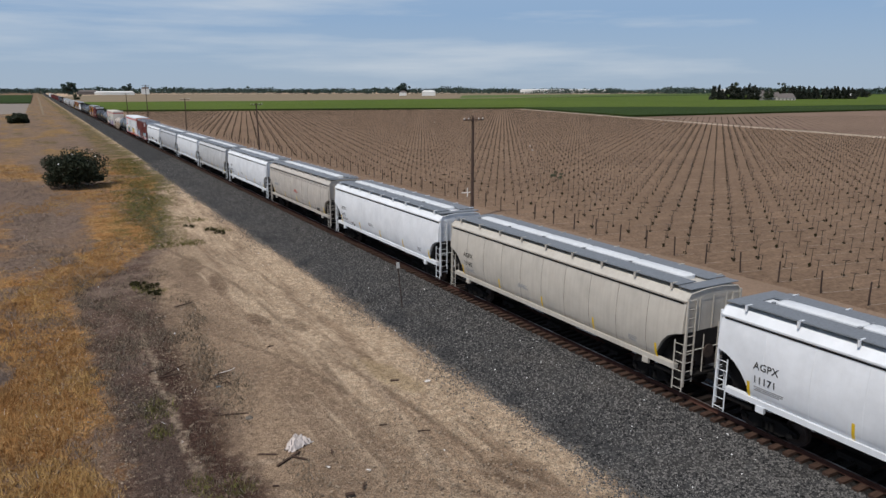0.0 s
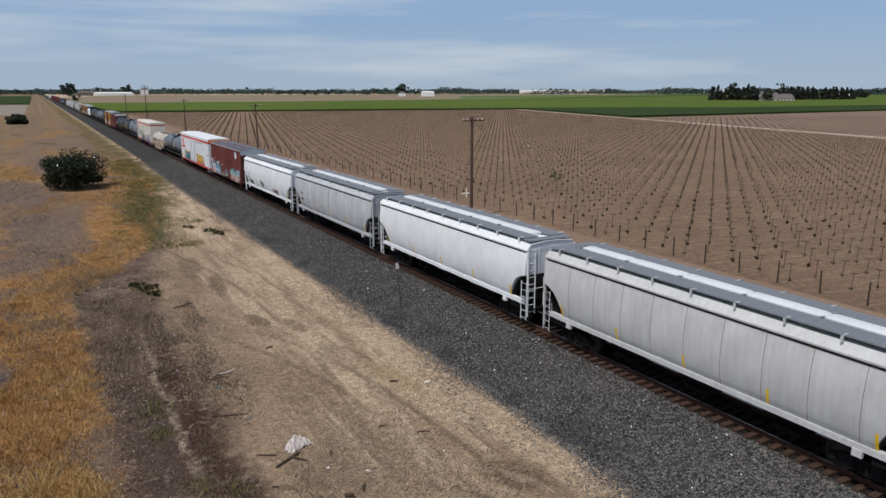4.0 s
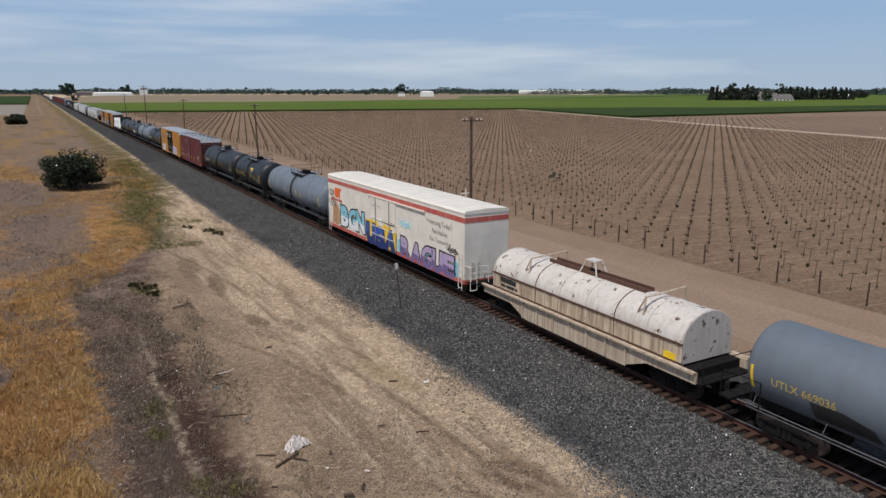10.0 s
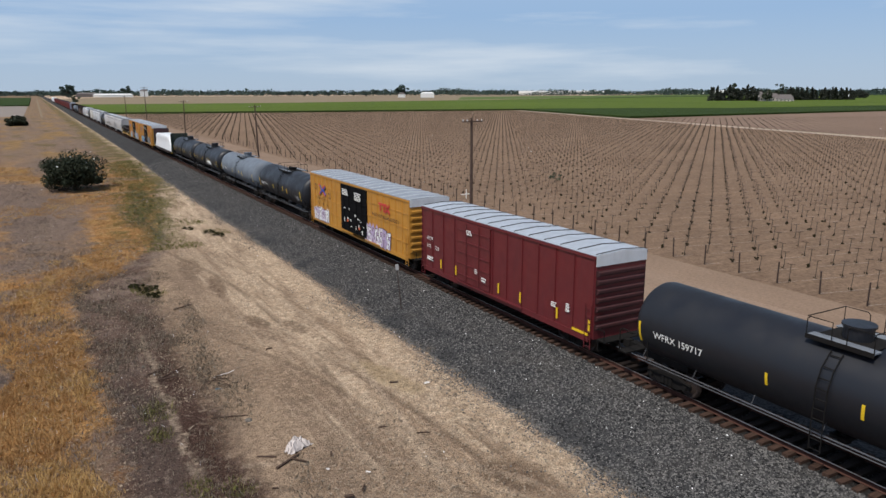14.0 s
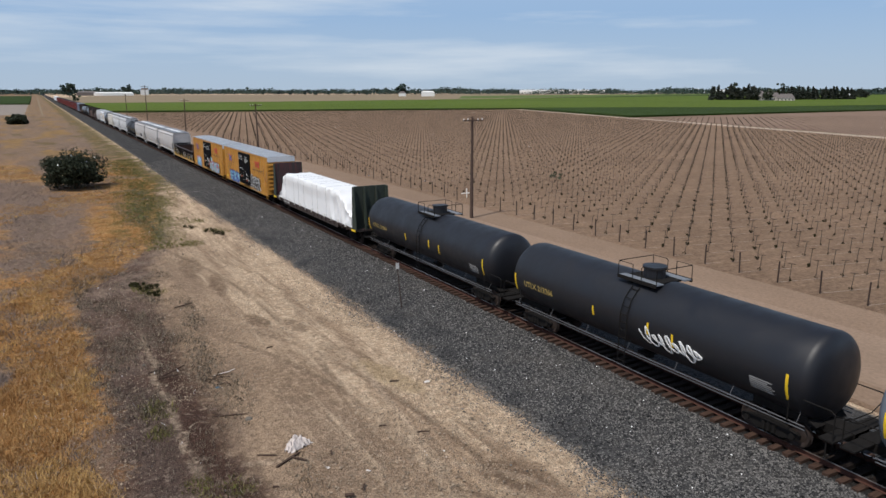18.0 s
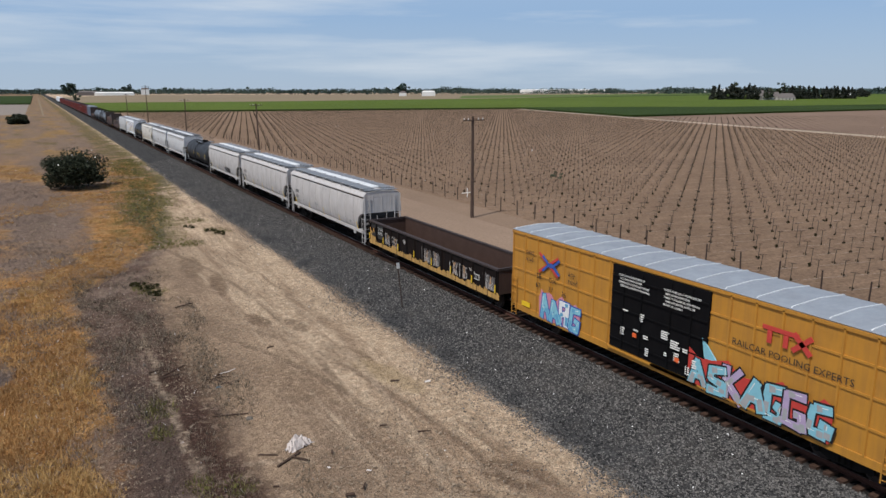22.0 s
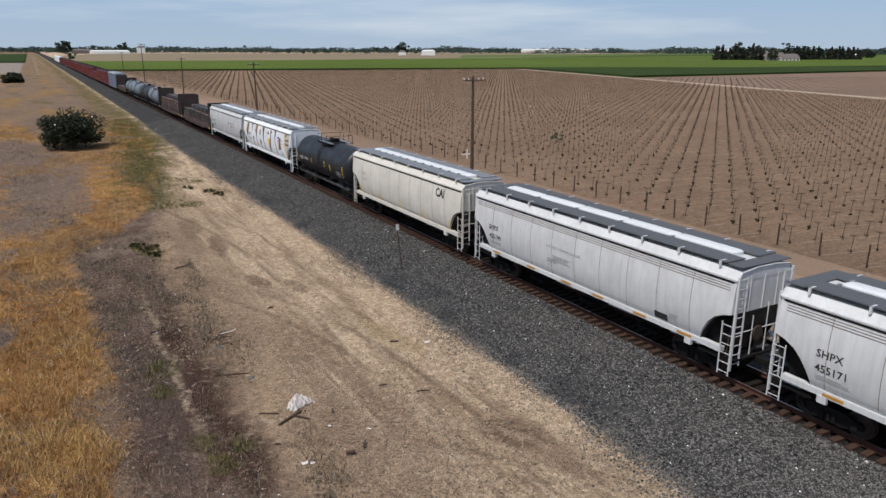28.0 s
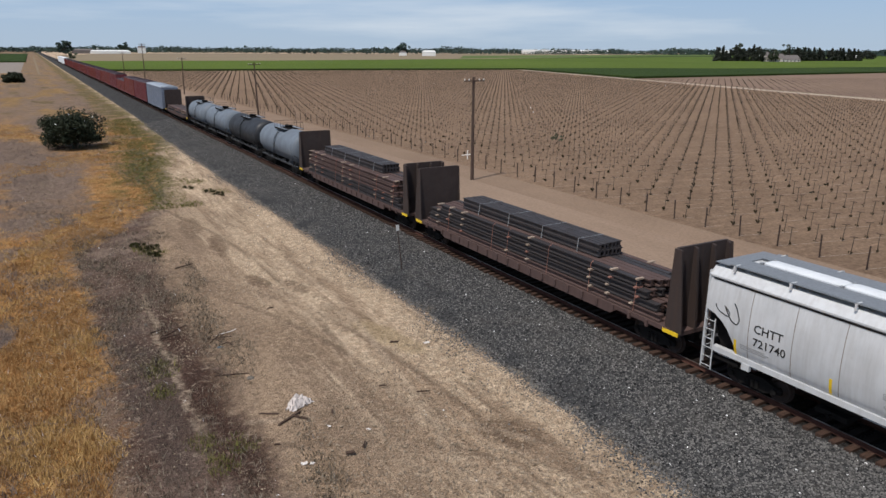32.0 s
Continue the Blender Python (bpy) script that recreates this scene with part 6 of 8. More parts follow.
part("data_box", on_skin([(-5.6, 1.5), (-6.3, 1.5), (-6.3, 1.75), (-5.6, 1.75)], hop_skin, 0.01), INK, d1)
bars(d1, 0.6, 2.6, 4, 1.2, 0.04, REDFADE, hop_skin)
H("clean white covered hopper with a grey walkway", WHITE, 75.2, 92.95, marks=("TILX", "55237"))
H("pale grey covered hopper with dirty sides", PALE, 94.3, 112.0)
H("clean white covered hopper with a grey walkway", WHITE, 113.3, 131.2)
H("streaky blue-grey covered hopper with black reporting marks", STREAKED, 132.5, 150.4, marks=("TILX", "54442"))
h8 = H("white covered hopper with small black graffiti", WHITE, 151.75, 169.6, marks=("TILX", "55370"))
r1 = couple(box_car("worn red box car covered in graffiti", 8.25, REDBOX, top=4.82, roof_mat=RUSTROOF, seam_mat=ROOFSTEEL, rib=0.95, doors=((-2.45, 0.1), (0.14, 3.1)), cap_mat=ROOFSTEEL, end_mat=REDEND), 179.6)
c1 = couple(reefer_car("white refrigerator car with red bands and graffiti", 10.95, WHITE, REDSTRIPE), 200.55)
t1 = T("blue-grey tank car with black mid-band", TANKGREY, 213.2, 230.0, band=BLACKPAINT, hatch="low", r=1.5, zc=2.5, marks=("UTLX 669036",), ink=OCHRE)
couple(coil_car("rust-stained cream coil car with closed hoods", 7.1), 239.2)
c2 = couple(reefer_car("dirty cream refrigerator car with faded red bands and graffiti", 11.0, CREAM, REDFADE), 259.7)
T("pale blue-grey tank car with black handrails", TANKPALE, 272.4, 289.1, band=BLACKPAINT)
u1 = T("black tank car with dull yellow reporting marks", TANKBLACK, 291.4, 303.0, marks=("UTLX 601643",), ink=OCHRE)
part("notice", on_skin([(-1.1, 3.15), (-2.2, 3.15), (-2.2, 3.3), (-1.1, 3.3)], tank_skin(1.58, 2.58), 0.014), SAFETY, u1, "yellow notice")
bars(u1, -1.2, 3.05, 3, 0.9, 0.05, OCHRE, tank_skin(1.58, 2.58))
T("dark slate tank car with a tall manway", TANKBLACK, 304.7, 321.6, hatch="tall", marks=("WFRX 159717",), ink=CHALK)
r2 = couple(box_car("clean maroon box car with a pale ribbed roof", 8.2, MAROON, top=4.86, seam_mat=INK, rib=1.36, doors=((0.2, 3.6),), cap_mat=HATCHWHITE, seam_w=0.018, rise=0.14, rib_w=0.03, end_mat=REDEND), 332.1)
y1 = couple(box_car("yellow box car with black double doors and graffiti", 9.75, YELLOW, top=4.96, rib=1.0, doors=((-2.75, -0.2), (-0.2, 2.35)), door_mat=DOORBLACK, cap_mat=HATCHWHITE, roof_mat=ROOFGREY, seam_mat=HATCHWHITE, seam_w=0.02, rise=0.12, rows=3), 351.8)
T("black tank car with white reporting marks", TANKBLACK, 363.7, 379.0, marks=("SHQX 71443",), ink=CHALK)
T("pale blue-grey tank car with a grey manway", TANKPALE, 380.7, 397.5, hatch="tall", marks=("CTCX 732573",), ink=CHALK)
t7 = T("black tank car with white graffiti", TANKBLACK, 399.2, 416.2, hatch="tall", marks=("UTLX 213266",), ink=OCHRE)
T("black tank car with yellow reflectors", TANKBLACK, 417.9, 435.0, hatch="tall", marks=("UTLX 213264",), ink=OCHRE)
f1 = couple(bulkhead_flat("bulkhead flat car loaded with white-wrapped lumber", 10.6, BULKBLACK, (GREENDARK, BULKRED)), 448.4)
for y in np.linspace(-9.0, 9.0, 12):
    part("stake", Form().box(-1.56, -1.48, y - 0.05, y + 0.05, 1.2, 1.52), CHALK, f1, "short pale stake in its pocket")
bars(f1, 7.6, 1.02, 1, 1.9, 0.2, FADED, box_skin(1.52))
lumber_wrap(f1, 10.6)
y2 = couple(box_car("yellow box car with black double doors and graffiti", 9.85, YELLOW, top=4.96, rib=1.0, doors=((-2.75, -0.2), (-0.2, 2.35)), door_mat=DOORBLACK, cap_mat=HATCHWHITE, roof_mat=ROOFGREY, seam_mat=HATCHWHITE, seam_w=0.02, rise=0.12, rows=3), 471.2)
y3 = couple(box_car("yellow box car with black double doors and graffiti", 9.85, YELLOW, top=4.96, rib=1.0, doors=((-2.75, -0.2), (-0.2, 2.35)), door_mat=DOORBLACK, cap_mat=HATCHWHITE, roof_mat=ROOFGREY, seam_mat=HATCHWHITE, seam_w=0.02, rise=0.12, rows=3), 492.2)
g1 = couple(gondola_car("black-brown empty gondola with rust inside and graffiti", 8.6), 512.0)
H("dull grey covered hopper", MAUVE, 521.5, 539.4, marks=("BNGX", "32057"), hatches=6)
H("dull grey covered hopper", MAUVE, 540.6, 558.8, marks=("BNGX", "32123"), hatches=4)
b3 = H("dull grey covered hopper with black graffiti", MAUVE, 560.1, 577.3)
T("dark slate tank car with black handrails", TANKSLATE, 579.2, 595.2)
s1 = H("white covered hopper with grimy streaks", SHOPWHITE, 596.9, 614.6, marks=("SHPX", "455171"), walk_mat=DARKGRATE, reflect=False)
s2 = H("white covered hopper with grimy streaks", SHOPWHITE, 616.1, 633.7, marks=("SHPX", "455199"), walk_mat=DARKGRATE, reflect=False)
bg = H("cream covered hopper with black letters", CREAMHOP, 635.05, 651.55, hatches=12)
T("black tank car with small white lettering", TANKBLACK, 652.9, 665.6, marks=("PRGX 10702",), ink=CHALK)
kp = H("white covered hopper covered in maroon graffiti", WHITE, 667.0, 684.7, marks=("CHTT", "721530"))
ch = H("pale grey covered hopper with black reporting marks", PALE, 685.6, 703.0, marks=("CHTT", "721740"))
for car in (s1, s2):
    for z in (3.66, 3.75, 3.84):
        part("eave_seam", Form().box(hop_skin(z) - 0.012, hop_skin(z) + 0.01, -8.45, 8.45, z, z + 0.025), SEAMDARK, car)
    lettering(car, "DO NOT HAMMER ON CAR", 2.1, 2.75, 0.2, FADED, hop_skin)
    bars(car, 1.6, 2.4, 5, 1.4, 0.035, FADED, hop_skin)
    part("data_box", on_skin([(-5.0, 1.5), (-5.7, 1.5), (-5.7, 1.8), (-5.0, 1.8)], hop_skin, 0.01), INK, car)
    for y in (6.5, 3.4, 0.6, -1.6, -4.2, -6.6):
        part("reflector", Form().box(-1.545, -1.525, y - 0.35, y + 0.35, 1.27, 1.37), YELLOW, car)
fa = couple(bulkhead_flat("rusty bulkhead flat car stacked with dark steel beams", 10.8, BEAMBROWN, (BULKBLACK, BULKBLACK)), 715.4)
pole_load(fa, 10.8, 7, 2.5)
fb = couple(bulkhead_flat("rusty bulkhead flat car stacked with dark steel beams", 10.9, BEAMBROWN, (BULKBLACK, BULKBLACK)), 739.2)
pole_load(fb, 10.9, 8, 2.9)
T("pale blue-grey tank car", TANKPALE, 751.8, 764.2, far=True)
T("dark slate tank car", TANKSLATE, 765.6, 778.4, far=True)
T("pale blue-grey tank car", TANKPALE, 779.8, 792.2, far=True)
T("pale blue-grey tank car", TANKPALE, 793.6, 805.4, far=True)
fc = couple(bulkhead_flat("rusty bulkhead flat car with a low load", 10.6, BEAMBROWN, (BULKBLACK, BULKBLACK), far=True), 818.0)
pole_load(fc, 10.6, 9, 1.9, False)
couple(box_car("blue-grey box car with white graffiti", 10.2, BLUEBOX, rib=1.2, far=True), 841.8)
at = 853.4
for i in range(22):
    half = (10.3, 10.0, 9.6)[min(i, 2)] if i < 3 else 9.0
    couple(box_car("worn red box car far down the train", half, REDBOX if i % 3 else MAROON, rib=1.3, roof_mat=RUSTROOF, far=True, top=(4.8, 4.7, 3.6)[min(i, 2)] if i < 3 else 4.7), at + half)
    at += 2 * half + 1.1
for i in range(6):
    couple(reefer_car("white refrigerator car far down the train", 10.6, WHITE, WHITE, far=True), at + 10.6)
    at += 22.4


# ---- paint on the cars ----
SP = {k: plain("spray_" + k, c, 0.5, 0, 0.12, 5) for k, c in dict(
    teal=(0.03, 0.20, 0.27), aqua=(0.22, 0.50, 0.60), navy=(0.012, 0.03, 0.14), violet=(0.17, 0.12, 0.27), blue=(0.03, 0.09, 0.36), sky=(0.12, 0.36, 0.55), orange=(0.75, 0.2, 0.02), yellow=(0.75, 0.5, 0.03), black=(0.012, 0.012, 0.014),
    white=(0.75, 0.76, 0.76), green=(0.16, 0.40, 0.30), lilac=(0.42, 0.33, 0.50), pink=(0.55, 0.22, 0.30), plum=(0.10, 0.05, 0.065), red=(0.5, 0.05, 0.04), slate=(0.14, 0.13, 0.13), dust=(0.42, 0.39, 0.36), tan=(0.42, 0.24, 0.12), haze=(0.35, 0.5, 0.66), grey=(0.35, 0.36, 0.37)).items()}
side = box_skin(1.53)
# white refrigerator car: emblem, marks, two pieces
em = part("emblem", on_skin([(9.5, 3.35), (9.68, 3.5), (9.72, 3.9), (9.6, 4.12), (9.4, 4.2), (8.1, 4.2), (8.1, 4.02), (8.4, 4.02), (8.4, 3.35), (8.66, 3.35), (8.66, 3.55), (8.9, 3.35)], side, 0.012), ORANGE, c1, "orange company emblem")
for a in range(3):
    d = Vector((math.cos(a * math.pi / 3), math.sin(a * math.pi / 3))) * 0.26
    m = Vector((-d.y, d.x)).normalized() * 0.03
    o = Vector((9.2, 3.8))
    part("emblem_star", on_skin([tuple(o + d + m), tuple(o + d - m), tuple(o - d - m), tuple(o - d + m)], side, 0.016 + a * 0.001), CHALK, em)
part("brand_name", on_skin([(10.3, 2.86), (7.3, 2.86), (7.3, 3.14), (10.3, 3.14)], side, 0.011), REDINK, c1, "red company name")
lettering(c1, "CRYX", 9.35, 2.35, 0.34, REDINK, side)
lettering(c1, "6416", 9.3, 1.9, 0.34, REDINK, side)
painted_word(c1, "DANS", 7.8, 1.05, 4.4, 1.45, SP["teal"], SP["teal"], SP["black"], side, SP["yellow"], 3)
part("spray_halo", on_skin([(-0.4, 1.05), (-0.2, 1.7), (-1.6, 1.75), (-3.2, 1.5), (-5.0, 1.6), (-6.6, 1.5), (-7.4, 1.2), (-6.9, 1.0)], side, 0.006), SP["sky"], c1, "blue cloud of spray")
painted_word(c1, "SOPA", -1.9, 1.15, 5.6, 1.4, SP["yellow"], SP["orange"], SP["black"], side, None, 11)
sprayed(c1, 0.6, 1.15, 1.5, 0.6, (SP["green"], SP["white"]), SP["green"], box_skin(1.64), 12, 3)
scrawl(c1, 10.4, 3.75, 0.7, 0.4, SP["black"], side, 2, 0.03)
part("yellow_patch", on_skin([(9.9, 1.55), (9.2, 1.55), (9.2, 1.75), (9.9, 1.75)], side, 0.01), SAFETY, c1)
part("reflector", on_skin([(10.1, 1.35), (9.98, 1.35), (9.98, 2.0), (10.1, 2.0)], side, 0.012), SAFETY, c1)
bars(c1, 9.0, 1.5, 3, 1.3, 0.05, REDINK, side)
part("end_board", Form().prism([(-1.5, 4.72), (1.5, 4.72), (1.5, 5.06), (-1.5, 5.06)], -10.99, -10.97), SP["orange"], c1, "orange panel over the end")
scrawl(c1, -9.6, 2.75, 0.9, 0.25, SP["black"], side, 22, 0.03)
for x, z, r in ((-0.9, 3.3, 0.2), (-0.6, 3.35, 0.25), (-0.3, 3.3, 0.18), (-0.1, 3.42, 0.22), (-0.6, 2.35, 0.3), (-0.3, 2.3, 0.25)):
    part("graffiti", Form().path([(x - r, -10.965, z - r), (x - r * 0.2, -10.965, z + r), (x + r * 0.2, -10.965, z - r * 0.6), (x + r, -10.965, z + r * 0.7)], 0.022, 5), SP["black"], c1, "black scrawl on the end wall")
# cream refrigerator car
em2 = part("emblem", on_skin([(9.25, 3.35), (9.55, 3.55), (9.6, 3.95), (9.4, 4.2), (8.1, 4.2), (8.1, 4.0), (8.4, 4.0), (8.4, 3.35), (8.7, 3.35), (8.7, 3.55)], side, 0.012), ORANGE, c2, "orange company emblem")
part("brand_name", on_skin([(10.4, 3.1), (8.0, 3.1), (8.0, 3.3), (10.4, 3.3)], side, 0.011), REDFADE, c2, "faded red company name")
lettering(c2, "Protecting Today's", -6.4, 3.86, 0.43, SP["slate"], side)
lettering(c2, "Perishables", -7.1, 3.3, 0.43, SP["slate"], side)
lettering(c2, "For Tomorrow", -6.8, 2.78, 0.43, SP["slate"], side)
painted_word(c2, "BGN", 8.3, 1.35, 4.8, 1.75, SP["aqua"], SP["white"], SP["black"], side, seed=3)
part("spray_halo", on_skin([(10.2, 1.2), (10.0, 2.6), (9.4, 3.1), (8.6, 2.6), (8.2, 1.5), (8.9, 1.15)], side, 0.005), SP["tan"], c2, "faded tan cloud of spray")
painted_word(c2, "USA", 2.9, 1.05, 4.8, 1.5, SP["blue"], SP["navy"], SP["navy"], box_skin(1.64), SP["yellow"], 5)
painted_word(c2, "RAGUE", -2.7, 0.95, 7.2, 1.5, SP["lilac"], SP["violet"], SP["black"], side, None, 8)
for y, w in ((-2.2, 0.6), (-6.3, 0.5), (-9.7, 0.7)):
    part("spray_halo", on_skin([(y, 1.1), (y - w, 1.1), (y - w, 1.9), (y - w * 0.5, 2.1), (y, 1.9)], side, 0.008), SP["aqua"], c2, "pale blue patch of spray")
lettering(c2, "MOUNT PRIOR", 1.9, 3.75, 0.24, SP["grey"], box_skin(1.64))
roof_rib = Form().prism([(-1.56, 5.09), (-1.44, 5.205), (0, 5.285), (1.44, 5.205), (1.56, 5.09), (0, 5.2)], -0.04, 0.04).mesh("roof_rib")
for i in range(22):
    part("roof_rib", roof_rib, CREAM, c2, place=pose(0, -10.6 + i * 1.01, 0))
scrawl(c2, -9.0, 2.4, 1.2, 0.45, SP["black"], side, 35, 0.05)
scrawl(c2, 10.7, 3.2, 1.0, 0.9, SP["black"], side, 36, 0.05)
scrawl(c2, 10.6, 2.5, 1.2, 0.8, SP["slate"], side, 37, 0.07)
scrawl(c2, 0.0, 2.75, 1.9, 0.25, SP["black"], box_skin(1.64), 38, 0.03)
scrawl(c2, -2.5, 2.9, 1.6, 0.6, SP["aqua"], side, 39, 0.05)
# worn red box car
side = box_skin(1.565)
for k, (y, z, w, h, n, fills, edge, halo) in enumerate((
        (8.1, 1.05, 3.2, 1.25, 6, ("white", "lilac", "sky"), "plum", "lilac"), (5.1, 1.05, 2.6, 1.3, 5, ("teal", "white", "green"), "blue", "teal"), (2.6, 1.05, 2.3, 0.8, 5, ("white", "green", "grey"), "plum", None),
        (7.2, 1.0, 1.6, 0.6, 3, ("yellow", "orange", "white"), "blue", None), (4.3, 0.95, 3.4, 0.45, 9, ("white", "dust", "green"), "grey", None), (0.2, 1.1, 1.6, 0.9, 4, ("teal", "white", "pink"), "black", None),
        (-2.75, 1.0, 4.6, 1.3, 8, ("green", "white", "pink", "sky"), "black", "sky"), (-2.8, 0.95, 4.4, 0.65, 8, ("tan", "pink", "white"), "plum", None), (-6.8, 1.3, 1.0, 0.6, 3, ("lilac", "pink"), "plum", None))):
    sprayed(r1, y, z, w, h, [SP[q] for q in fills], SP[edge], box_skin(1.565 + 0.03 * (k % 2)), 41 + k, n, SP[halo] if halo else None)
for y, z, w, h, q in ((7.9, 2.2, 0.6, 0.6, "white"), (6.7, 2.3, 0.7, 0.5, "lilac"), (4.4, 2.2, 0.6, 0.5, "white"), (3.3, 2.1, 0.8, 0.8, "pink"), (-0.9, 1.3, 0.8, 0.7, "pink"), (-6.7, 2.0, 0.9, 0.5, "lilac"), (1.8, 2.3, 0.5, 0.3, "white")):
    scrawl(r1, y, z, w, h, SP[q], box_skin(1.58), int(y * 10) + 200, 0.05)
e = part("shield", on_skin([(-5.5, 3.9), (-5.95, 3.72), (-6.4, 3.9), (-6.4, 4.38), (-6.3, 4.52), (-5.95, 4.46), (-5.6, 4.52), (-5.5, 4.38)], side, 0.012), SP["white"], r1, "white and blue shield emblem")
part("shield_band", on_skin([(-5.55, 4.18), (-6.35, 4.18), (-6.35, 4.36), (-5.55, 4.36)], side, 0.018), SP["haze"], e)
lettering(r1, "MP", 6.0, 2.75, 0.30, CHALK, side)
for y, q in ((6.9, "37"), (5.95, "47"), (5.0, "42")):
    part("number_plate", on_skin([(y + 0.08, 2.3), (y - 0.48, 2.3), (y - 0.48, 2.68), (y + 0.08, 2.68)], side, 0.05), SP["black"], r1)
    lettering(r1, q, y, 2.36, 0.32, CHALK, box_skin(1.62))
for x in (-1.56, 1.54):
    part("roof_edge", Form().box(x - 0.02, x + 0.05, -8.26, 8.26, 4.79, 4.86), ROOFSTEEL, r1, "pale edge along the roof")
# maroon box car
lettering(r2, "ATW", 7.4, 2.85, 0.34, CHALK, side)
lettering(r2, "673", 7.4, 2.35, 0.34, CHALK, side)
lettering(r2, "728", 6.4, 2.35, 0.34, CHALK, side)
bars(r2, 7.4, 1.75, 4, 0.8, 0.035, CHALK, side)
bars(r2, -5.2, 2.0, 3, 0.4, 0.05, CHALK, side)
bars(r2, -6.3, 2.2, 6, 0.3, 0.04, CHALK, side)
side2 = box_skin(1.66)
bars(r2, 2.5, 4.2, 4, 0.6, 0.04, CHALK, side2)
bars(r2, 1.6, 2.1, 3, 0.25, 0.06, CHALK, side2)
bars(r2, 0.9, 1.75, 2, 0.5, 0.08, CHALK, side2)
for y in (5.7, 3.9, -0.6, -2.6, -5.6, -7.9):
    part("reflector", on_skin([(y, 1.3), (y - 0.12, 1.3), (y - 0.12, 1.85), (y, 1.85)], side, 0.01), SAFETY, r2)
part("end_stripe", on_skin([(-6.8, 1.1), (-7.9, 1.1), (-7.9, 1.22), (-6.8, 1.22)], side, 0.01), SAFETY, r2)
# yellow box cars: emblems, motto, door print, graffiti
for n, car in enumerate((y1, y2, y3)):
    for y, z, dy, q, f in ((6.8, 4.15, 0.70, "red", -1.3), (6.8, 3.25, 0.70, "red", 1.3), (6.6, 4.05, 0.62, "blue", -1.3), (6.6, 3.35, 0.62, "blue", 1.3)):
        part("emblem", ribbon(Form(), curved([(y + dy, z), (y + dy * 0.2, z + 0.28 * f), (y - dy * 0.2, z + 0.28 * f), (y - dy, z)]), 0.13, side, 0.012 if q == "red" else 0.022), SP[q], car, "crossed red and blue company emblem")
    em = part("emblem", on_skin([(-4.95, 4.05), (-6.3, 4.05), (-6.3, 4.2), (-4.95, 4.2)], side, 0.012), SP["red"], car, "red company emblem")
    for y in (-5.15, -5.75):
        part("emblem_bar", on_skin([(y, 3.6), (y - 0.18, 3.6), (y - 0.18, 4.04), (y, 4.04)], side, 0.012), SP["red"], em)
    for pa, pb in (((-6.1, 3.6), (-6.75, 4.2)), ((-6.1, 4.2), (-6.75, 3.6))):
        part("emblem_bar", on_skin([tuple(p) for p in quad(Vector(pa), Vector(pb), 0.09, 0.09)], side, 0.02), SP["red"], em)
    lettering(car, "RAILCAR POOLING EXPERTS", -3.8, 3.12, 0.345, INK, side)
    lettering(car, "next", 8.6, 3.95, 0.36, INK, side)
    lettering(car, "load", 8.6, 3.6, 0.36, INK, side)
    lettering(car, "any", 5.3, 3.5, 0.36, INK, side)
    lettering(car, "road", 5.3, 3.15, 0.36, INK, side)
    for q, y in (("TB", 7.75), ("OX", 6.75)):
        lettering(car, q, y, 2.86, 0.38, INK, side)
    for q, y in zip((("67", "28", "14"), ("67", "17", "50"), ("67", "37", "26"))[n], (7.75, 6.75, 5.75)):
        lettering(car, q, y, 2.40, 0.36, INK, side)
    dd = box_skin(1.655)
    for y, z, rows in ((1.9, 4.35, ("CLOSE THIS DOOR BEFORE", "CLOSING MAIN DOOR", "CIERRE ESTA PUERTA ANTES DE", "CERRAR LA PUERTA PRINCIPAL")), (-0.6, 4.3, ("CLOSE AND LOCK BOTH DOORS", "BEFORE MOVING CAR", "CIERRE Y PONGA EL SEGURO EN", "AMBAS PUERTAS ANTES DE", "MOVER EL CARRO"))):
        if n:
            for k, q in enumerate(rows):
                lettering(car, q, y - 0.1 * (k % 2), z - 0.15 * k, 0.12, CHALK, dd, bold=0.02)
        else:
            bars(car, y, z, len(rows), 1.4, 0.07, CHALK, dd)
    rb = random.Random(70 + n)
    for y, z, w in ((1.6, 2.9, 0.4), (0.6, 2.95, 0.25), (1.65, 2.1, 0.25), (0.9, 2.2, 0.3), (0.35, 2.1, 0.3), (0.2, 1.6, 0.2), (-0.6, 2.6, 0.4), (-1.1, 2.35, 0.5), (-1.7, 2.2, 0.3), (-0.8, 1.75, 0.2), (-1.3, 1.9, 0.3), (-1.9, 1.55, 0.25), (-2.2, 1.9, 0.2)):
        bars(car, y, z, rb.choice((1, 2, 4)), w, 0.05, CHALK, dd)
    for y, z in ((0.95, 1.9), (-1.35, 1.6)):
        part("placard", on_skin([(y, z), (y - 0.22, z), (y - 0.22, z + 0.18), (y, z + 0.18)], dd, 0.01), ORANGE, car, "small orange placard")
    part("placard", on_skin([(8.9, 1.15), (8.2, 1.15), (8.2, 1.4), (8.9, 1.4)], side, 0.012), SAFETY, car, "bright yellow notice")
sprayed(y1, 8.8, 1.0, 3.4, 1.1, (SP["lilac"], SP["white"]), SP["plum"], side, 51, 6, SP["white"])
sprayed(y1, -2.3, 1.0, 4.4, 1.35, (SP["white"], SP["lilac"]), SP["plum"], side, 52, 7, SP["lilac"])
sprayed(y2, 7.1, 0.95, 4.6, 1.25, (SP["aqua"], SP["blue"]), SP["navy"], side, 53, 7, SP["navy"])
sprayed(y2, -2.9, 1.0, 3.8, 1.45, (SP["black"],), SP["white"], side, 54, 5, SP["black"])
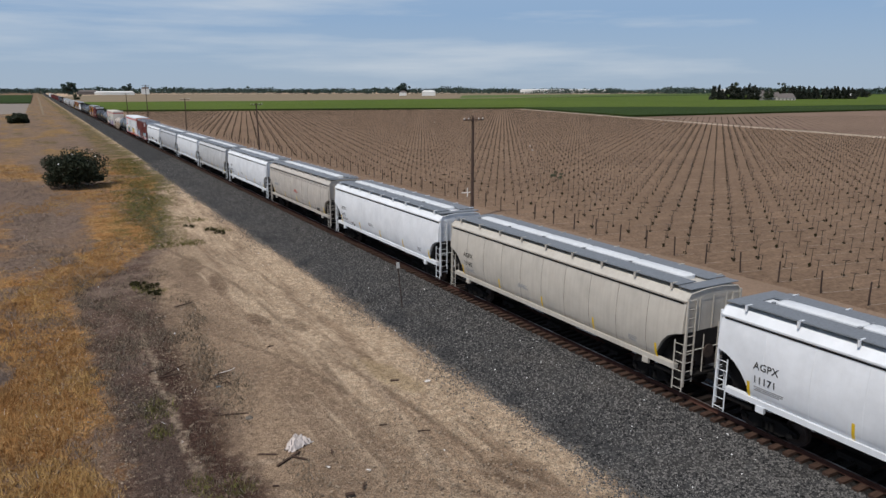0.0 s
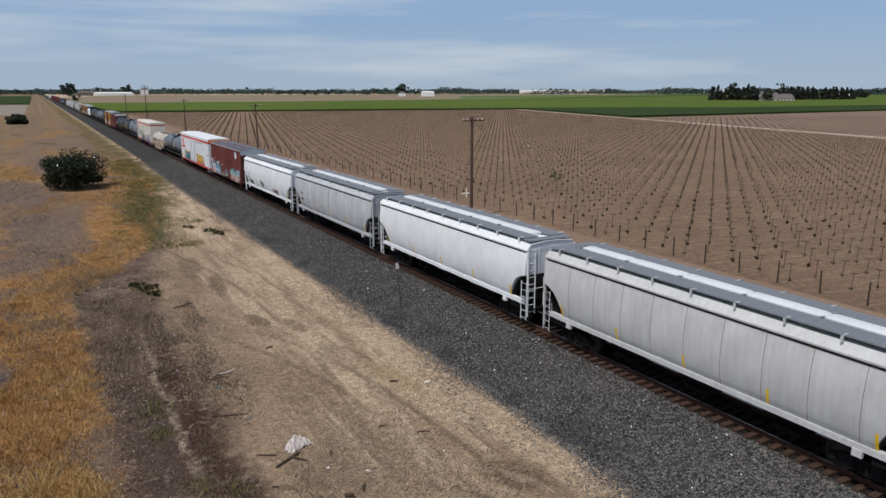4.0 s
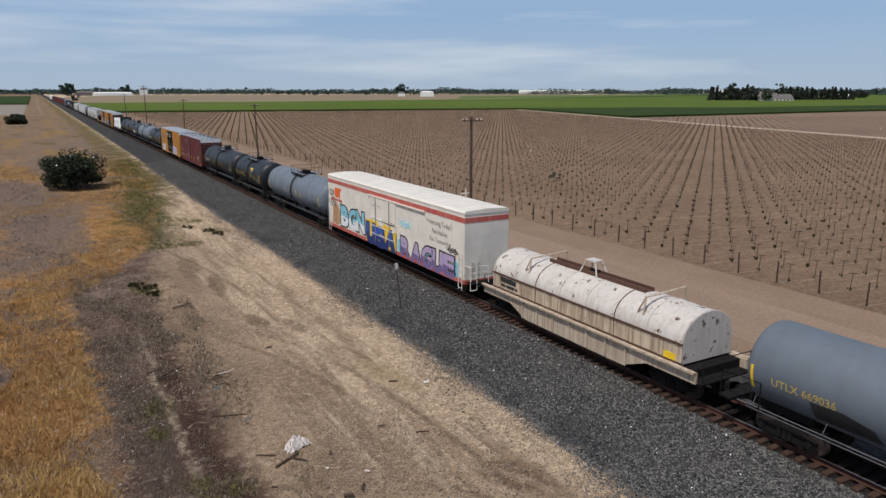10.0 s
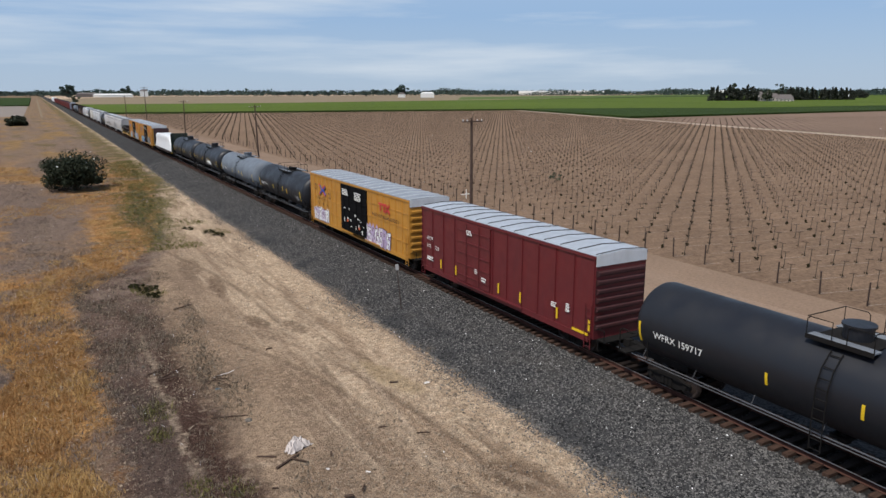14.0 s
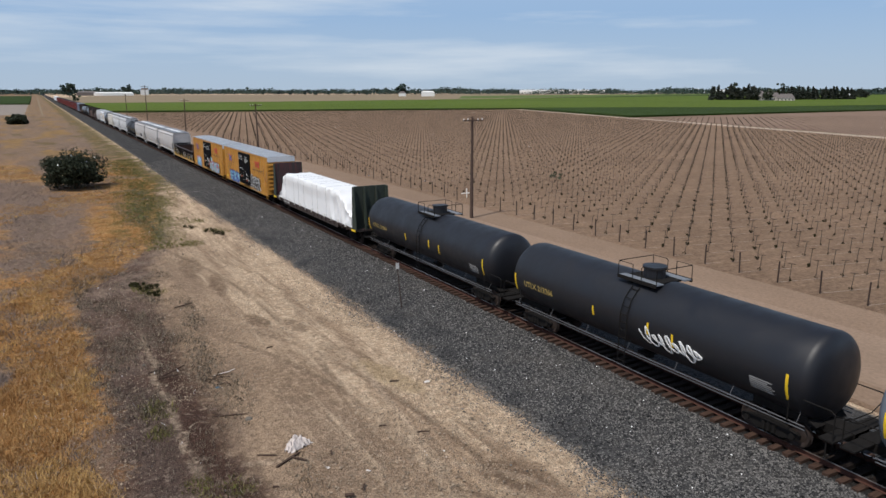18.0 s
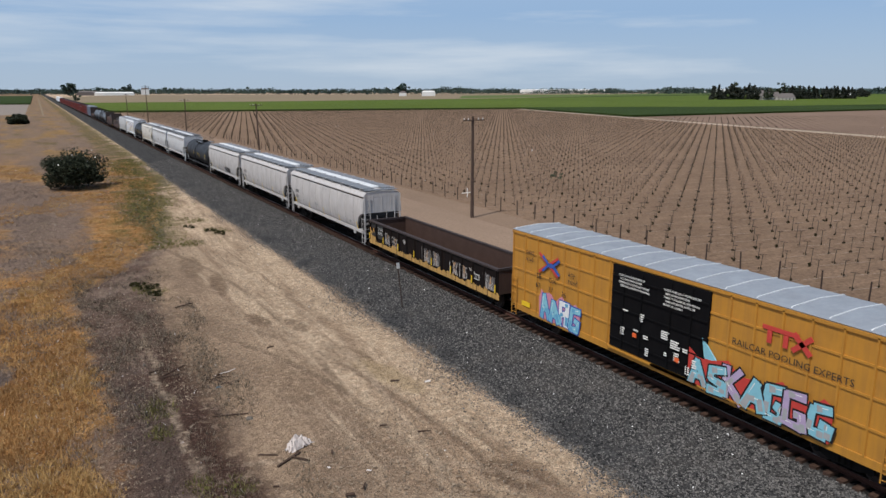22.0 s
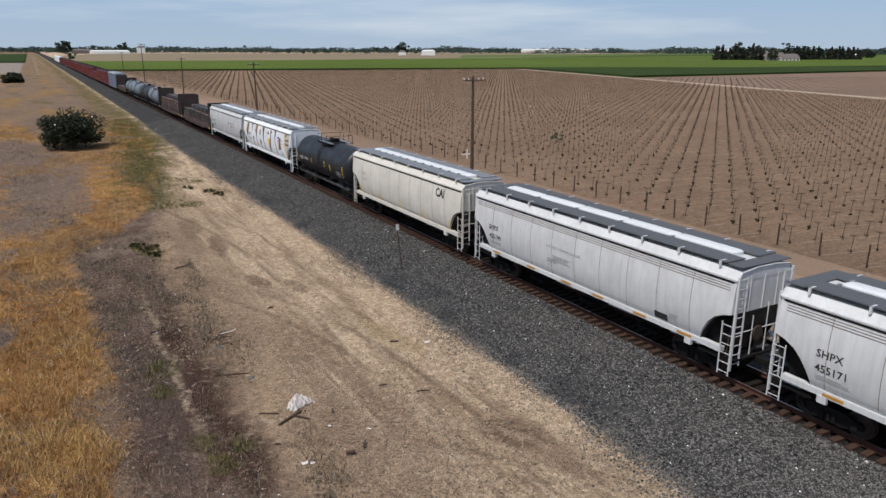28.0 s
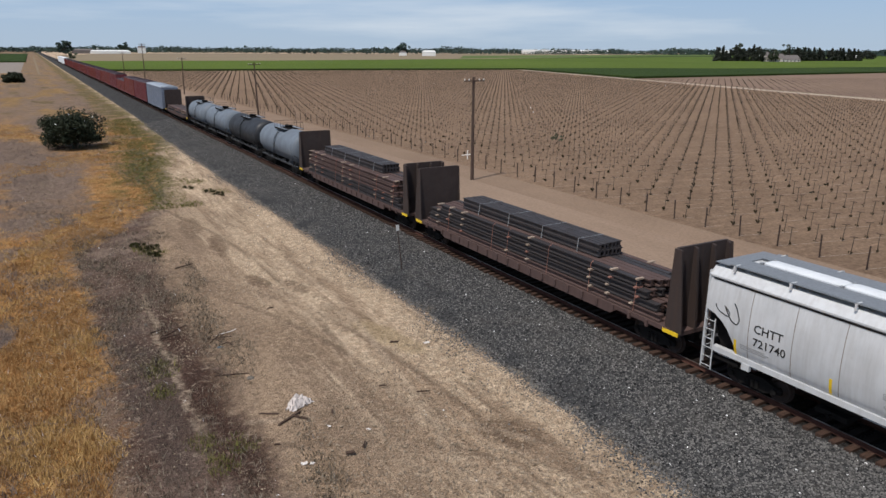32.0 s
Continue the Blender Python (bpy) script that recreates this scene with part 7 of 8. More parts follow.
sprayed(y3, 7.3, 0.95, 2.8, 1.3, (SP["aqua"], SP["sky"], SP["white"]), SP["blue"], side, 55, 4, SP["pink"])
sprayed(y3, -2.1, 1.0, 5.5, 1.3, (SP["aqua"], SP["grey"], SP["lilac"]), SP["black"], box_skin(1.62), 56, 7, SP["red"])
part("graffiti", on_skin([(-2.9, 1.2), (-2.55, 2.95), (-3.6, 1.9), (-4.3, 1.3)], side, 0.05), SP["aqua"], y3, "tall pale blue spike of spray paint")
scrawl(y2, -8.7, 2.2, 0.7, 1.6, SP["plum"], side, 57, 0.06)
# black stains and a yellow notice on the banded tank
ts = tank_skin(1.5, 2.5)
for pts in ([(5.6, 1.5), (3.4, 1.5), (3.6, 1.95), (4.6, 2.15), (5.7, 2.1)], [(-2.2, 1.5), (-4.6, 1.5), (-4.4, 1.9), (-3.0, 2.15), (-2.3, 2.1)]):
    part("stain", on_skin(pts, ts, 0.008), BLACKPAINT, t1, "black spilled stain on the flank")
part("jacket_band", Form().turned([(-0.55, 1.495), (-0.55, 1.512), (0.4, 1.512), (0.4, 1.495)], 48), SP["slate"], t1, "sooty overspill round the middle", place=pose(0, -0.55, 2.5), smooth=40)
part("notice", on_skin([(-1.3, 2.5), (-2.3, 2.5), (-2.3, 2.75), (-1.3, 2.75)], ts, 0.02), SAFETY, t1, "yellow notice")
# hoppers
scrawl(a3, 5.4, 1.45, 0.7, 0.4, SP["slate"], hop_skin, 60, 0.03)
scrawl(h8, 6.5, 1.5, 1.4, 0.6, SP["black"], hop_skin, 61, 0.07)
scrawl(h8, 2.0, 1.5, 1.2, 0.9, SP["black"], hop_skin, 62, 0.06)
scrawl(h8, -2.6, 1.4, 1.8, 0.6, SP["plum"], hop_skin, 63, 0.06)
scrawl(b3, -1.0, 1.5, 3.0, 0.8, SP["black"], hop_skin, 64, 0.09)
lettering(bg, "CAI", -5.1, 3.28, 0.72, INK, hop_skin, bold=0.03, wide=0.92)
lettering(bg, "CAIX", 6.3, 2.9, 0.30, SP["grey"], hop_skin)
lettering(bg, "541004", 6.3, 2.5, 0.30, SP["grey"], hop_skin)
# tall maroon wedges between white letters along the whole side, with gold flecks
def wedge(material, label, off, *pts):
    part("graffiti", on_skin([(y, 1.47 + (z - 1.40) * 0.93) for y, z in pts], hop_skin, off), material, kp, label)


wedge(SP["plum"], "tall maroon spray-painted wedge", 0.012, (6.68, 3.98), (6.18, 4.03), (6.89, 2.33), (7.29, 2.83))
wedge(SP["plum"], "tall maroon spray-painted wedge", 0.012, (4.95, 4.03), (4.57, 4.04), (4.84, 3.2))
wedge(SP["plum"], "tall maroon spray-painted wedge", 0.012, (4.8, 2.57), (4.28, 2.56), (4.4, 1.8), (4.27, 1.46), (4.35, 1.43), (4.56, 1.94))
wedge(SP["plum"], "tall maroon spray-painted wedge", 0.012, (3.87, 3.24), (3.61, 4.02), (3.03, 4.05), (3.33, 3.22))
wedge(SP["plum"], "tall maroon spray-painted wedge", 0.012, (3.03, 4.05), (2.65, 4.02), (3.1, 2.79), (3.18, 2.45), (2.71, 1.71), (2.78, 1.49), (3.21, 2.38), (3.42, 3.17))
wedge(SP["plum"], "tall maroon spray-painted wedge", 0.012, (1.94, 3.58), (1.48, 3.62), (1.5, 3.04), (1.95, 3.03))
wedge(SP["plum"], "tall maroon spray-painted wedge", 0.012, (1.92, 2.47), (1.39, 2.46), (1.5, 1.84), (1.35, 1.4), (1.46, 1.4), (1.63, 1.91))
wedge(SP["plum"], "tall maroon spray-painted wedge", 0.012, (0.81, 4.06), (0.05, 4.09), (0.38, 2.7), (-0.12, 1.5), (0.0, 1.48), (0.5, 2.66))
wedge(SP["plum"], "tall maroon spray-painted wedge", 0.012, (-1.02, 3.66), (-1.58, 3.71), (-1.56, 3.43), (-1.03, 3.4))
wedge(SP["plum"], "tall maroon spray-painted wedge", 0.012, (-2.22, 4.03), (-2.71, 3.72), (-2.4, 3.58), (-2.12, 1.52), (-1.77, 1.64), (-1.74, 2.07), (-2.01, 2.97))
wedge(SP["plum"], "tall maroon spray-painted wedge", 0.012, (-3.62, 4.03), (-4.12, 4.01), (-3.81, 3.02), (-4.38, 1.47), (-4.26, 1.44), (-3.69, 2.99))
wedge(SP["plum"], "tall maroon spray-painted wedge", 0.012, (-5.28, 3.46), (-5.65, 3.42), (-5.65, 2.84), (-5.84, 2.24), (-4.91, 2.17), (-5.01, 2.73))
wedge(SP["yellow"], "gold spray-painted fleck", 0.022, (7.04, 3.95), (6.68, 3.98), (7.37, 2.78), (7.48, 3.04))
wedge(SP["yellow"], "gold spray-painted fleck", 0.022, (3.75, 3.33), (3.54, 3.98), (3.11, 4.0), (3.37, 3.28))
wedge(SP["yellow"], "gold spray-painted fleck", 0.022, (1.83, 3.54), (1.71, 3.54), (1.72, 3.09), (1.84, 3.09))
wedge(SP["yellow"], "gold spray-painted fleck", 0.022, (0.73, 4.06), (0.54, 4.06), (0.63, 3.73))
wedge(SP["yellow"], "gold spray-painted fleck", 0.022, (-1.1, 3.62), (-1.25, 3.63), (-1.25, 3.45), (-1.1, 3.44))
wedge(SP["yellow"], "gold spray-painted fleck", 0.022, (-1.18, 2.92), (-2.01, 2.97), (-1.65, 1.83))
wedge(SP["yellow"], "gold spray-painted fleck", 0.022, (-5.01, 2.73), (-5.16, 2.73), (-5.05, 2.28), (-4.94, 2.24))
wedge(SP["yellow"], "gold spray-painted fleck", 0.022, (-6.77, 4.02), (-6.86, 4.04), (-7.05, 2.71), (-7.52, 1.72), (-7.45, 1.63), (-6.95, 2.68))
part("graffiti", on_skin([(3.6, 3.48), (3.39, 3.88), (3.26, 3.88), (3.41, 3.42)], hop_skin, 0.03), SP["white"], kp)
lettering(kp, "RIP", -7.0, 3.62, 0.42, SP["plum"], hop_skin, bold=0.03)
for k, z in enumerate((3.62, 3.2, 2.8)):
    if not k:
        continue
    scrawl(kp, -7.05 - 0.1 * k, z, 1.2 - 0.1 * k, 0.3, SP["plum"], hop_skin, 78 + k, 0.06)
part("bare_panel", on_skin([(-6.95, 3.92), (-8.4, 3.92), (-8.4, 2.85), (-7.5, 2.2), (-7.4, 1.75), (-7.0, 2.7)], hop_skin, 0.007), BEIGE, kp, "unpainted beige end of the side")


def shield(car, y, z, w, h):
    e = part("emblem", on_skin([(y, z - 0.1 * h), (y - w * 0.5, z), (y - w, z - 0.1 * h), (y - w, z - 0.75 * h), (y - w * 0.5, z - h), (y, z - 0.75 * h)], hop_skin, 0.014), SP["white"], car, "small shield emblem in red, white and blue")
    part("emblem_band", on_skin([(y - 0.03, z - 0.12 * h), (y - w * 0.5, z - 0.04 * h), (y - w + 0.03, z - 0.12 * h), (y - w + 0.03, z - 0.36 * h), (y - 0.03, z - 0.36 * h)], hop_skin, 0.02), SP["blue"], e)
    for i in range(4):
        a = y - w * (0.14 + 0.2 * i)
        part("emblem_bar", on_skin([(a, z - 0.42 * h), (a - w * 0.1, z - 0.42 * h), (a - w * 0.1, z - 0.86 * h), (a, z - 0.86 * h)], hop_skin, 0.02), SP["red"], e)


shield(kp, -4.66, 3.5, 0.6, 0.75)
lettering(kp, "BUILDING", -5.7, 3.06, 0.2, SP["grey"], hop_skin)
lettering(kp, "AMERICA", -5.75, 2.8, 0.2, SP["grey"], hop_skin)
shield(ch, -2.2, 3.2, 0.7, 0.85)
lettering(ch, "BUILDING", -3.3, 2.9, 0.26, INK, hop_skin)
lettering(ch, "AMERICA", -3.3, 2.55, 0.26, INK, hop_skin)
scrawl(ch, 8.0, 2.5, 0.8, 0.8, SP["black"], hop_skin, 79, 0.03)
scrawl(ch, 1.8, 1.5, 1.6, 0.5, SP["grey"], hop_skin, 80, 0.05)
scrawl(t7, -1.0, 1.75, 3.0, 0.8, SP["white"], tank_skin(1.58, 2.58), 81, 0.06)
# gondola: rust-eaten yellow along the foot, dirty pieces between the posts
side = box_skin(1.5)
rnd = random.Random(19)
for k in range(15):
    y = 8.55 - k * 1.16
    low = 1.0 if k else 0.8
    h = rnd.uniform(0.12, 0.42) if k else 1.3
    pts = [(y, 0.8)] + [(y - 1.1 * i / 7, 1.0 + h * rnd.uniform(0.15, 1.0)) for i in range(8)] + [(y - 1.1, 0.8)]
    part("yellow_panel", on_skin(pts, box_skin(1.56), 0.004), RUSTYELLOW, g1, "yellow paint eaten by rust")
part("black_panel", on_skin([(7.22, 1.35), (6.2, 1.35), (6.2, 2.35), (7.22, 2.35)], side, 0.006), BLACKPAINT, g1)
lettering(g1, "GONX", 7.1, 1.98, 0.27, CHALK, side)
lettering(g1, "330394", 7.15, 1.66, 0.26, CHALK, side)
for z in (2.1, 1.5):
    for k in range(3):
        scrawl(g1, 8.1 - 0.1 * k, z - 0.12 + 0.08 * k, 0.6, 0.28, SP["black"], box_skin(1.57), 90 + k + int(z * 10), 0.04)
for y, w, s in ((5.9, 0.8, 96), (4.8, 0.95, 92), (0.15, 0.95, 93), (-1.0, 0.95, 97), (-3.35, 0.95, 94), (-4.5, 0.9, 98), (-7.2, 1.0, 95)):
    sprayed(g1, y, 1.15, w, 0.85, (SP["slate"], SP["dust"], SP["tan"]), SP["black"], side, s, 4, SP["slate"] if s % 2 else None)
for y in (2.9, -1.4, -5.7):
    scrawl(g1, y, 1.7, 0.45, 0.35, SP["dust"], side, int(y * 7) + 99, 0.04)
part("data_box", on_skin([(-6.05, 1.42), (-6.7, 1.42), (-6.7, 1.74), (-6.05, 1.74)], side, 0.01), CHALK, g1)
for y in (-6.1, -6.4):
    part("data_box", on_skin([(y, 1.46), (y - 0.25, 1.46), (y - 0.25, 1.7), (y, 1.7)], side, 0.016), INK, g1)
# scrap left on the gondola's floor
for x, y, s in ((-0.2, 5.2, 0.3), (0.4, 3.0, 0.25), (-0.5, -0.6, 0.35), (0.1, -3.8, 0.3), (-0.6, -6.0, 0.25)):
    part("scrap", Form().slab([(-s, 0.0), (s, 0.0), (s * 0.7, 0.12), (-s * 0.6, 0.16)], -0.12, 0.12), SP["dust"], g1, "scrap of pale packing on the floor", place=pose(x, y, 1.22, 0, 0, 40 * x + 20))


# ---- beside the line ----
riser = thing("water_riser", "white plastic irrigation riser with a cross tee", "pipe", place=pose(45.5, 74.5, 0))
part("pipe", Form().tube((0, 0, -0.1), (0, 0, 1.15), 0.06, 8), CHALK, riser)
part("tee", Form().tube((-0.75, 0.1, 0.55), (0.75, -0.1, 0.62), 0.05, 8), CHALK, riser)

POLEWOOD = plain("weathered_pole_wood", (0.085, 0.06, 0.05), 0.9, 0, 0.3, 5)
PORCELAIN = plain("porcelain", (0.6, 0.6, 0.58), 0.3, 0, 0.05)
STEELPOST = plain("rusty_steel_post", (0.05, 0.032, 0.026), 0.8, 0.2, 0.3, 8)
for x, y, h, arm, lean in ((38.4, 61.9, 10.45, 2.4, 0.0), (38.4, 143.7, 10.5, 2.4, -1.2), (38.4, 224.6, 10.6, 2.6, 0.8), (38.4, 308.4, 15.0, 2.8, 0.0), (38.4, 380.8, 11.4, 2.2, -0.5)):
    p = thing("utility_pole", "dark weathered wooden utility pole with one crossarm", "utility pole", "utility poles by the vineyard", place=pose(x, y, 0, 0, lean, 0))
    part("shaft", Form().tube((0, 0, -0.3), (0, 0, h), 0.19, 12, 0.12), POLEWOOD, p, smooth=40)
    a = part("crossarm", Form().box(-arm / 2, arm / 2, -0.19, -0.08, h - 0.45, h - 0.33), POLEWOOD, p)
    for s in (-0.92, -0.5, 0.5, 0.92):
        part("insulator", Form().tube((s * arm / 2, -0.13, h - 0.33), (s * arm / 2, -0.13, h - 0.18), 0.06, 8), PORCELAIN, a)

mk = thing("marker_post", "thin steel trackside marker post with white plate", "marker post", place=pose(17.77, 36.46, 0.3, 0, -5.8, 0))
part("shaft", Form().tube((0, 0, -0.2), (0, 0, 2.75), 0.035, 8), STEELPOST, mk)
part("plate", Form().box(-0.1, 0.1, -0.06, -0.035, 2.5, 2.85, 0.0), PORCELAIN, mk, "small white plate")

VINELEAF = island_mat("vine_leaf", [(0.022, 0.022, 0.010), (0.050, 0.048, 0.018), (0.035, 0.026, 0.014)])
STAKE = plain("vine_stake", (0.052, 0.037, 0.027), 0.85, 0, 0.3, 8)
DRIP = plain("drip_hose_dust", (0.36, 0.29, 0.23), 0.9, 0, 0.2, 3)


def vine_bits(fs, fl, x, y, rnd, arm=True):
    """A thin stake with a short crossarm, and a low tuft of leaves at its foot."""
    h = rnd.uniform(1.2, 1.45)
    dx, dy, r = rnd.uniform(0.0, 0.16), rnd.uniform(-0.10, 0.06), 0.021
    fs.add([(x - r, y - r, 0), (x + r, y - r, 0), (x, y + r, 0), (x - r + dx, y - r + dy, h), (x + r + dx, y - r + dy, h), (x + dx, y + r + dy, h)], [(0, 1, 4, 3), (1, 2, 5, 4), (2, 0, 3, 5)])
    if arm:
        u = Vector((0.62, -0.78, rnd.uniform(-0.12, 0.12))) * rnd.uniform(0.20, 0.27)
        w, c = Vector((0.78, 0.62, 0)) * 0.016, Vector((x + dx, y + dy, h))
        d = Vector((0, 0, -0.035))
        fs.add([c - u - w, c + u - w, c + u + w, c - u + w, c - u + d, c + u + d], [(0, 1, 2, 3), (0, 4, 5, 1), (3, 2, 5, 4)])
    for j in range(rnd.choice((3, 4, 5, 8))):
        a, r, z, s = rnd.uniform(0, 6.28), rnd.uniform(0, 0.16), rnd.uniform(0.03, 0.30), rnd.uniform(0.08, 0.19)
        c = Vector((x + r * math.cos(a), y + r * math.sin(a), z))
        u, v = Vector((rnd.uniform(-1, 1), rnd.uniform(-1, 1), rnd.uniform(-0.4, 0.4))) * s, Vector((rnd.uniform(-0.4, 0.4), rnd.uniform(-0.4, 0.4), 1)) * s
        fl.add([c - u * 0.8, c + v * 0.7, c + u * 0.8, c - v * 0.8], [(0, 1, 2, 3)])


rnd = random.Random(5)
VX, E1, E2, V0 = 43.5, Vector((2.16, -0.535)), Vector((0.735, 2.938)), Vector((45.19, 32.49))
SLANT = E1.y / E1.x
near_vine = []
for k in range(6):
    fs, fl = Form(), Form()
    vine_bits(fs, fl, 0, 0, rnd)
    near_vine.append((fs.mesh("stake"), fl.mesh("leaves")))
fs, fl, fd = Form(), Form(), Form()
for j in range(-5, 176):
    first = V0 + E2 * j
    y0 = first.y + SLANT * (VX - first.x)
    # dusty drip line along each row
    if y0 < 210:
        x = VX
        while x < 190:
            ln = rnd.uniform(1.0, 5.0)
            y = y0 + SLANT * (x - VX)
            q = SLANT * ln
            if y > x * 0.45 and x + ln < EDGE(y) - 2:
                fd.add([(x, y - 0.035, 0.045), (x + ln, y + q - 0.035, 0.05), (x + ln, y + q + 0.035, 0.05), (x, y + 0.035, 0.045)], [(0, 1, 2, 3)])
            x += ln + rnd.uniform(0.2, 3.0)
    if y0 < 200:
        p = thing("end_post", "dark steel vineyard row end post", "post", "end posts of the vine rows", place=pose(VX, y0, 0, rnd.uniform(-2, 2), rnd.uniform(-2, 2), 0))
        part("shaft", shared("shaft:post", lambda: Form().tube((0, 0, -0.2), (0, 0, 1.55), 0.055, 8)), STEELPOST, p)
    i = math.ceil((VX + 0.5 - first.x) / E1.x) - 1
    while True:
        i += 1
        x, y = first + E1 * i
        if x > EDGE(y) - 2.5 or y < 5:
            break
        if y > 466 - 0.21 * (x - 38) or x > y * 1.95 + 15 or rnd.random() < 0.04:
            continue
        px, py = x + rnd.uniform(-0.07, 0.07), y + rnd.uniform(-0.05, 0.05)
        if x < 62 and 15 < y < 62:
            v = thing("vine", "young bare vine tied to a steel stake", "vine", "young vines in the field", place=pose(px, py, 0.02, 0, 0, rnd.uniform(-8, 8)))
            ms, ml = near_vine[rnd.randrange(6)]
            part("stake", ms, STAKE, v)
            part("leaves", ml, VINELEAF, v)
        else:
            vine_bits(fs, fl, px, py, rnd, y < 260)
# the next field's rows, only leaves
for j in range(60):
    for i in range(90):
        x, y = 215 + i * 3.0, 60 + j * 3.4 - 0.3 * i * 3.0
        if EDGE(y) + 10 < x and 40 < y < 252 and x < y * 1.95 + 15 and y < 300 - 0.25 * x + 30:
            c = Vector((x, y, 0.2))
            fl.add([c + Vector((-0.25, 0, -0.15)), c + Vector((0.25, 0.1, -0.15)), c + Vector((0.1, 0.0, 0.25))], [(0, 1, 2)])
tagged(part("vine_stakes", fs, STAKE), "rows of thin stakes with short crossarms", "stakes", kind="stuff")
tagged(part("vine_leaves", fl, VINELEAF), "sparse young vine leaves along the rows", "vines", kind="stuff")
tagged(part("drip_lines", fd, DRIP), "pale dusty drip lines on the soil", "drip line", kind="stuff")


# ---- trees ----
BARK = plain("bark", (0.09, 0.07, 0.055), 0.95, 0, 0.3, 6, 0.6)
LEAFDARK = island_mat("dark_leaf", [(0.012, 0.020, 0.005), (0.026, 0.038, 0.009), (0.050, 0.064, 0.018), (0.018, 0.024, 0.008)], 0.85)
LEAFSCREEN = island_mat("hedge_leaf", [(0.018, 0.024, 0.013), (0.034, 0.040, 0.022), (0.052, 0.050, 0.034), (0.024, 0.026, 0.018)], 0.85)
LEAFDUST = island_mat("dusty_leaf", [(0.03, 0.042, 0.022), (0.05, 0.065, 0.035), (0.07, 0.085, 0.045)], 0.8)
# distance haze is mixed into these paler, bluer leaf tones
LEAFHAZED = island_mat("hazed_leaf", [(0.035, 0.055, 0.05), (0.05, 0.075, 0.065), (0.065, 0.09, 0.075)], 0.9)
SCRUB = island_mat("scrub_leaf", [(0.035, 0.035, 0.014), (0.070, 0.060, 0.024), (0.045, 0.042, 0.020)])


def leafy(fm, centre, size, n, leaf, rnd):
    """Leaf sprays in a flattened clump."""
    for _ in range(n):
        d = Vector((rnd.gauss(0, 1), rnd.gauss(0, 1), rnd.gauss(0, 1)))
        d = d.normalized() * (rnd.random() ** 0.4)
        c = Vector(centre) + Vector((d.x * size[0], d.y * size[1], d.z * size[2]))
        u = Vector((rnd.uniform(-1, 1), rnd.uniform(-1, 1), rnd.uniform(-0.6, 0.6))).normalized() * leaf * rnd.uniform(0.6, 1.3)
        v = u.cross(Vector((rnd.uniform(-1, 1), rnd.uniform(-1, 1), rnd.uniform(-1, 1)))).normalized() * leaf * rnd.uniform(0.35, 0.8)
        fm.add([c - u, c + v, c + u, c - v], [(0, 1, 2, 3)])


def tree(label, place, height, width, clumps, per, leaf, mat, seed, name="tree", group="", trunk=0.3, base=0.25, shape="round", category="tree", lump=1.0):
    rnd = random.Random(seed)
    t = thing(name, label, category, group, place=place)
    tk = Form()
    tk.tube((0, 0, -0.2), (0, 0, height * 0.35), trunk, 8, trunk * 0.7)
    cr = Form()
    for i in range(clumps):
        f = (i + 0.5) / clumps
        if shape == "round":
            a, r = rnd.uniform(0, 6.283), (rnd.random() ** 0.5) * width * 0.40
            z = height * (base + (0.86 - base) * rnd.random() * (1 - 0.55 * (r / (width * 0.5)) ** 2))
            c, s = (r * math.cos(a), r * math.sin(a), z), width * rnd.uniform(0.06, 0.17) * lump
            tk.tube((0, 0, height * rnd.uniform(0.15, 0.33)), c, trunk * 0.35, 5, trunk * 0.08)
            size = (s, s, s * 0.75)
        else:
            z = height * (0.08 + 0.9 * f)
            r = width * 0.5 * (1 - f * 0.85) * 0.5
            a = rnd.uniform(0, 6.283)
            c = (r * math.cos(a), r * math.sin(a), z)
            s = width * 0.5 * (1.05 - f * 0.85)
            size = (s, s, height / clumps * 1.2)
        leafy(cr, c, size, per, leaf, rnd)
    part("trunk", tk, BARK, t)
    part("crown", cr, mat, t)
    return t


tree("low spreading dark green tree on dry grass", pose(3.6, 108.3, 0), 5.1, 8.8, 62, 330, 0.16, LEAFDARK, 1, trunk=0.32, base=0.2, lump=1.25)
tree("rounded dark bush at the edge of the lane", pose(-7.2, 330, 0), 4.6, 8.5, 40, 110, 0.4, LEAFDARK, 2, name="bush", trunk=0.15, base=0.05, category="bush")
tree("lone leafy weed among the vines", pose(65.7, 82.3, 0), 1.7, 2.2, 10, 22, 0.12, LEAFDUST, 3, name="bush", trunk=0.03, base=0.1, category="bush")
tree("tall broad tree far down the line", pose(66, 1746, 0), 33, 38, 22, 40, 2.6, LEAFHAZED, 4, trunk=0.8, base=0.15)
tree("dark bush beside the far track", pose(48, 1062, 0), 11, 13, 12, 30, 1.2, LEAFDUST, 5, name="bush", trunk=0.3, base=0.05, category="bush")
tree("tall tree behind a far barn", pose(271, 2651, 0), 40, 38, 18, 36, 3.4, LEAFHAZED, 6, trunk=0.8)
tree("large old tree by a farmhouse", pose(843, 1702, 0), 34, 42, 24, 40, 2.8, LEAFHAZED, 7, trunk=0.8, base=0.15)
rnd = random.Random(12)
for i in range(8):
    f = i / 7
    tree("round orchard tree in a far row", pose(560 + 200 * f, 1870 - 120 * f, 0), 14, 16 * rnd.uniform(0.8, 1.2), 9, 24, 1.6, LEAFHAZED, 20 + i, group="far row of round trees", trunk=0.4)
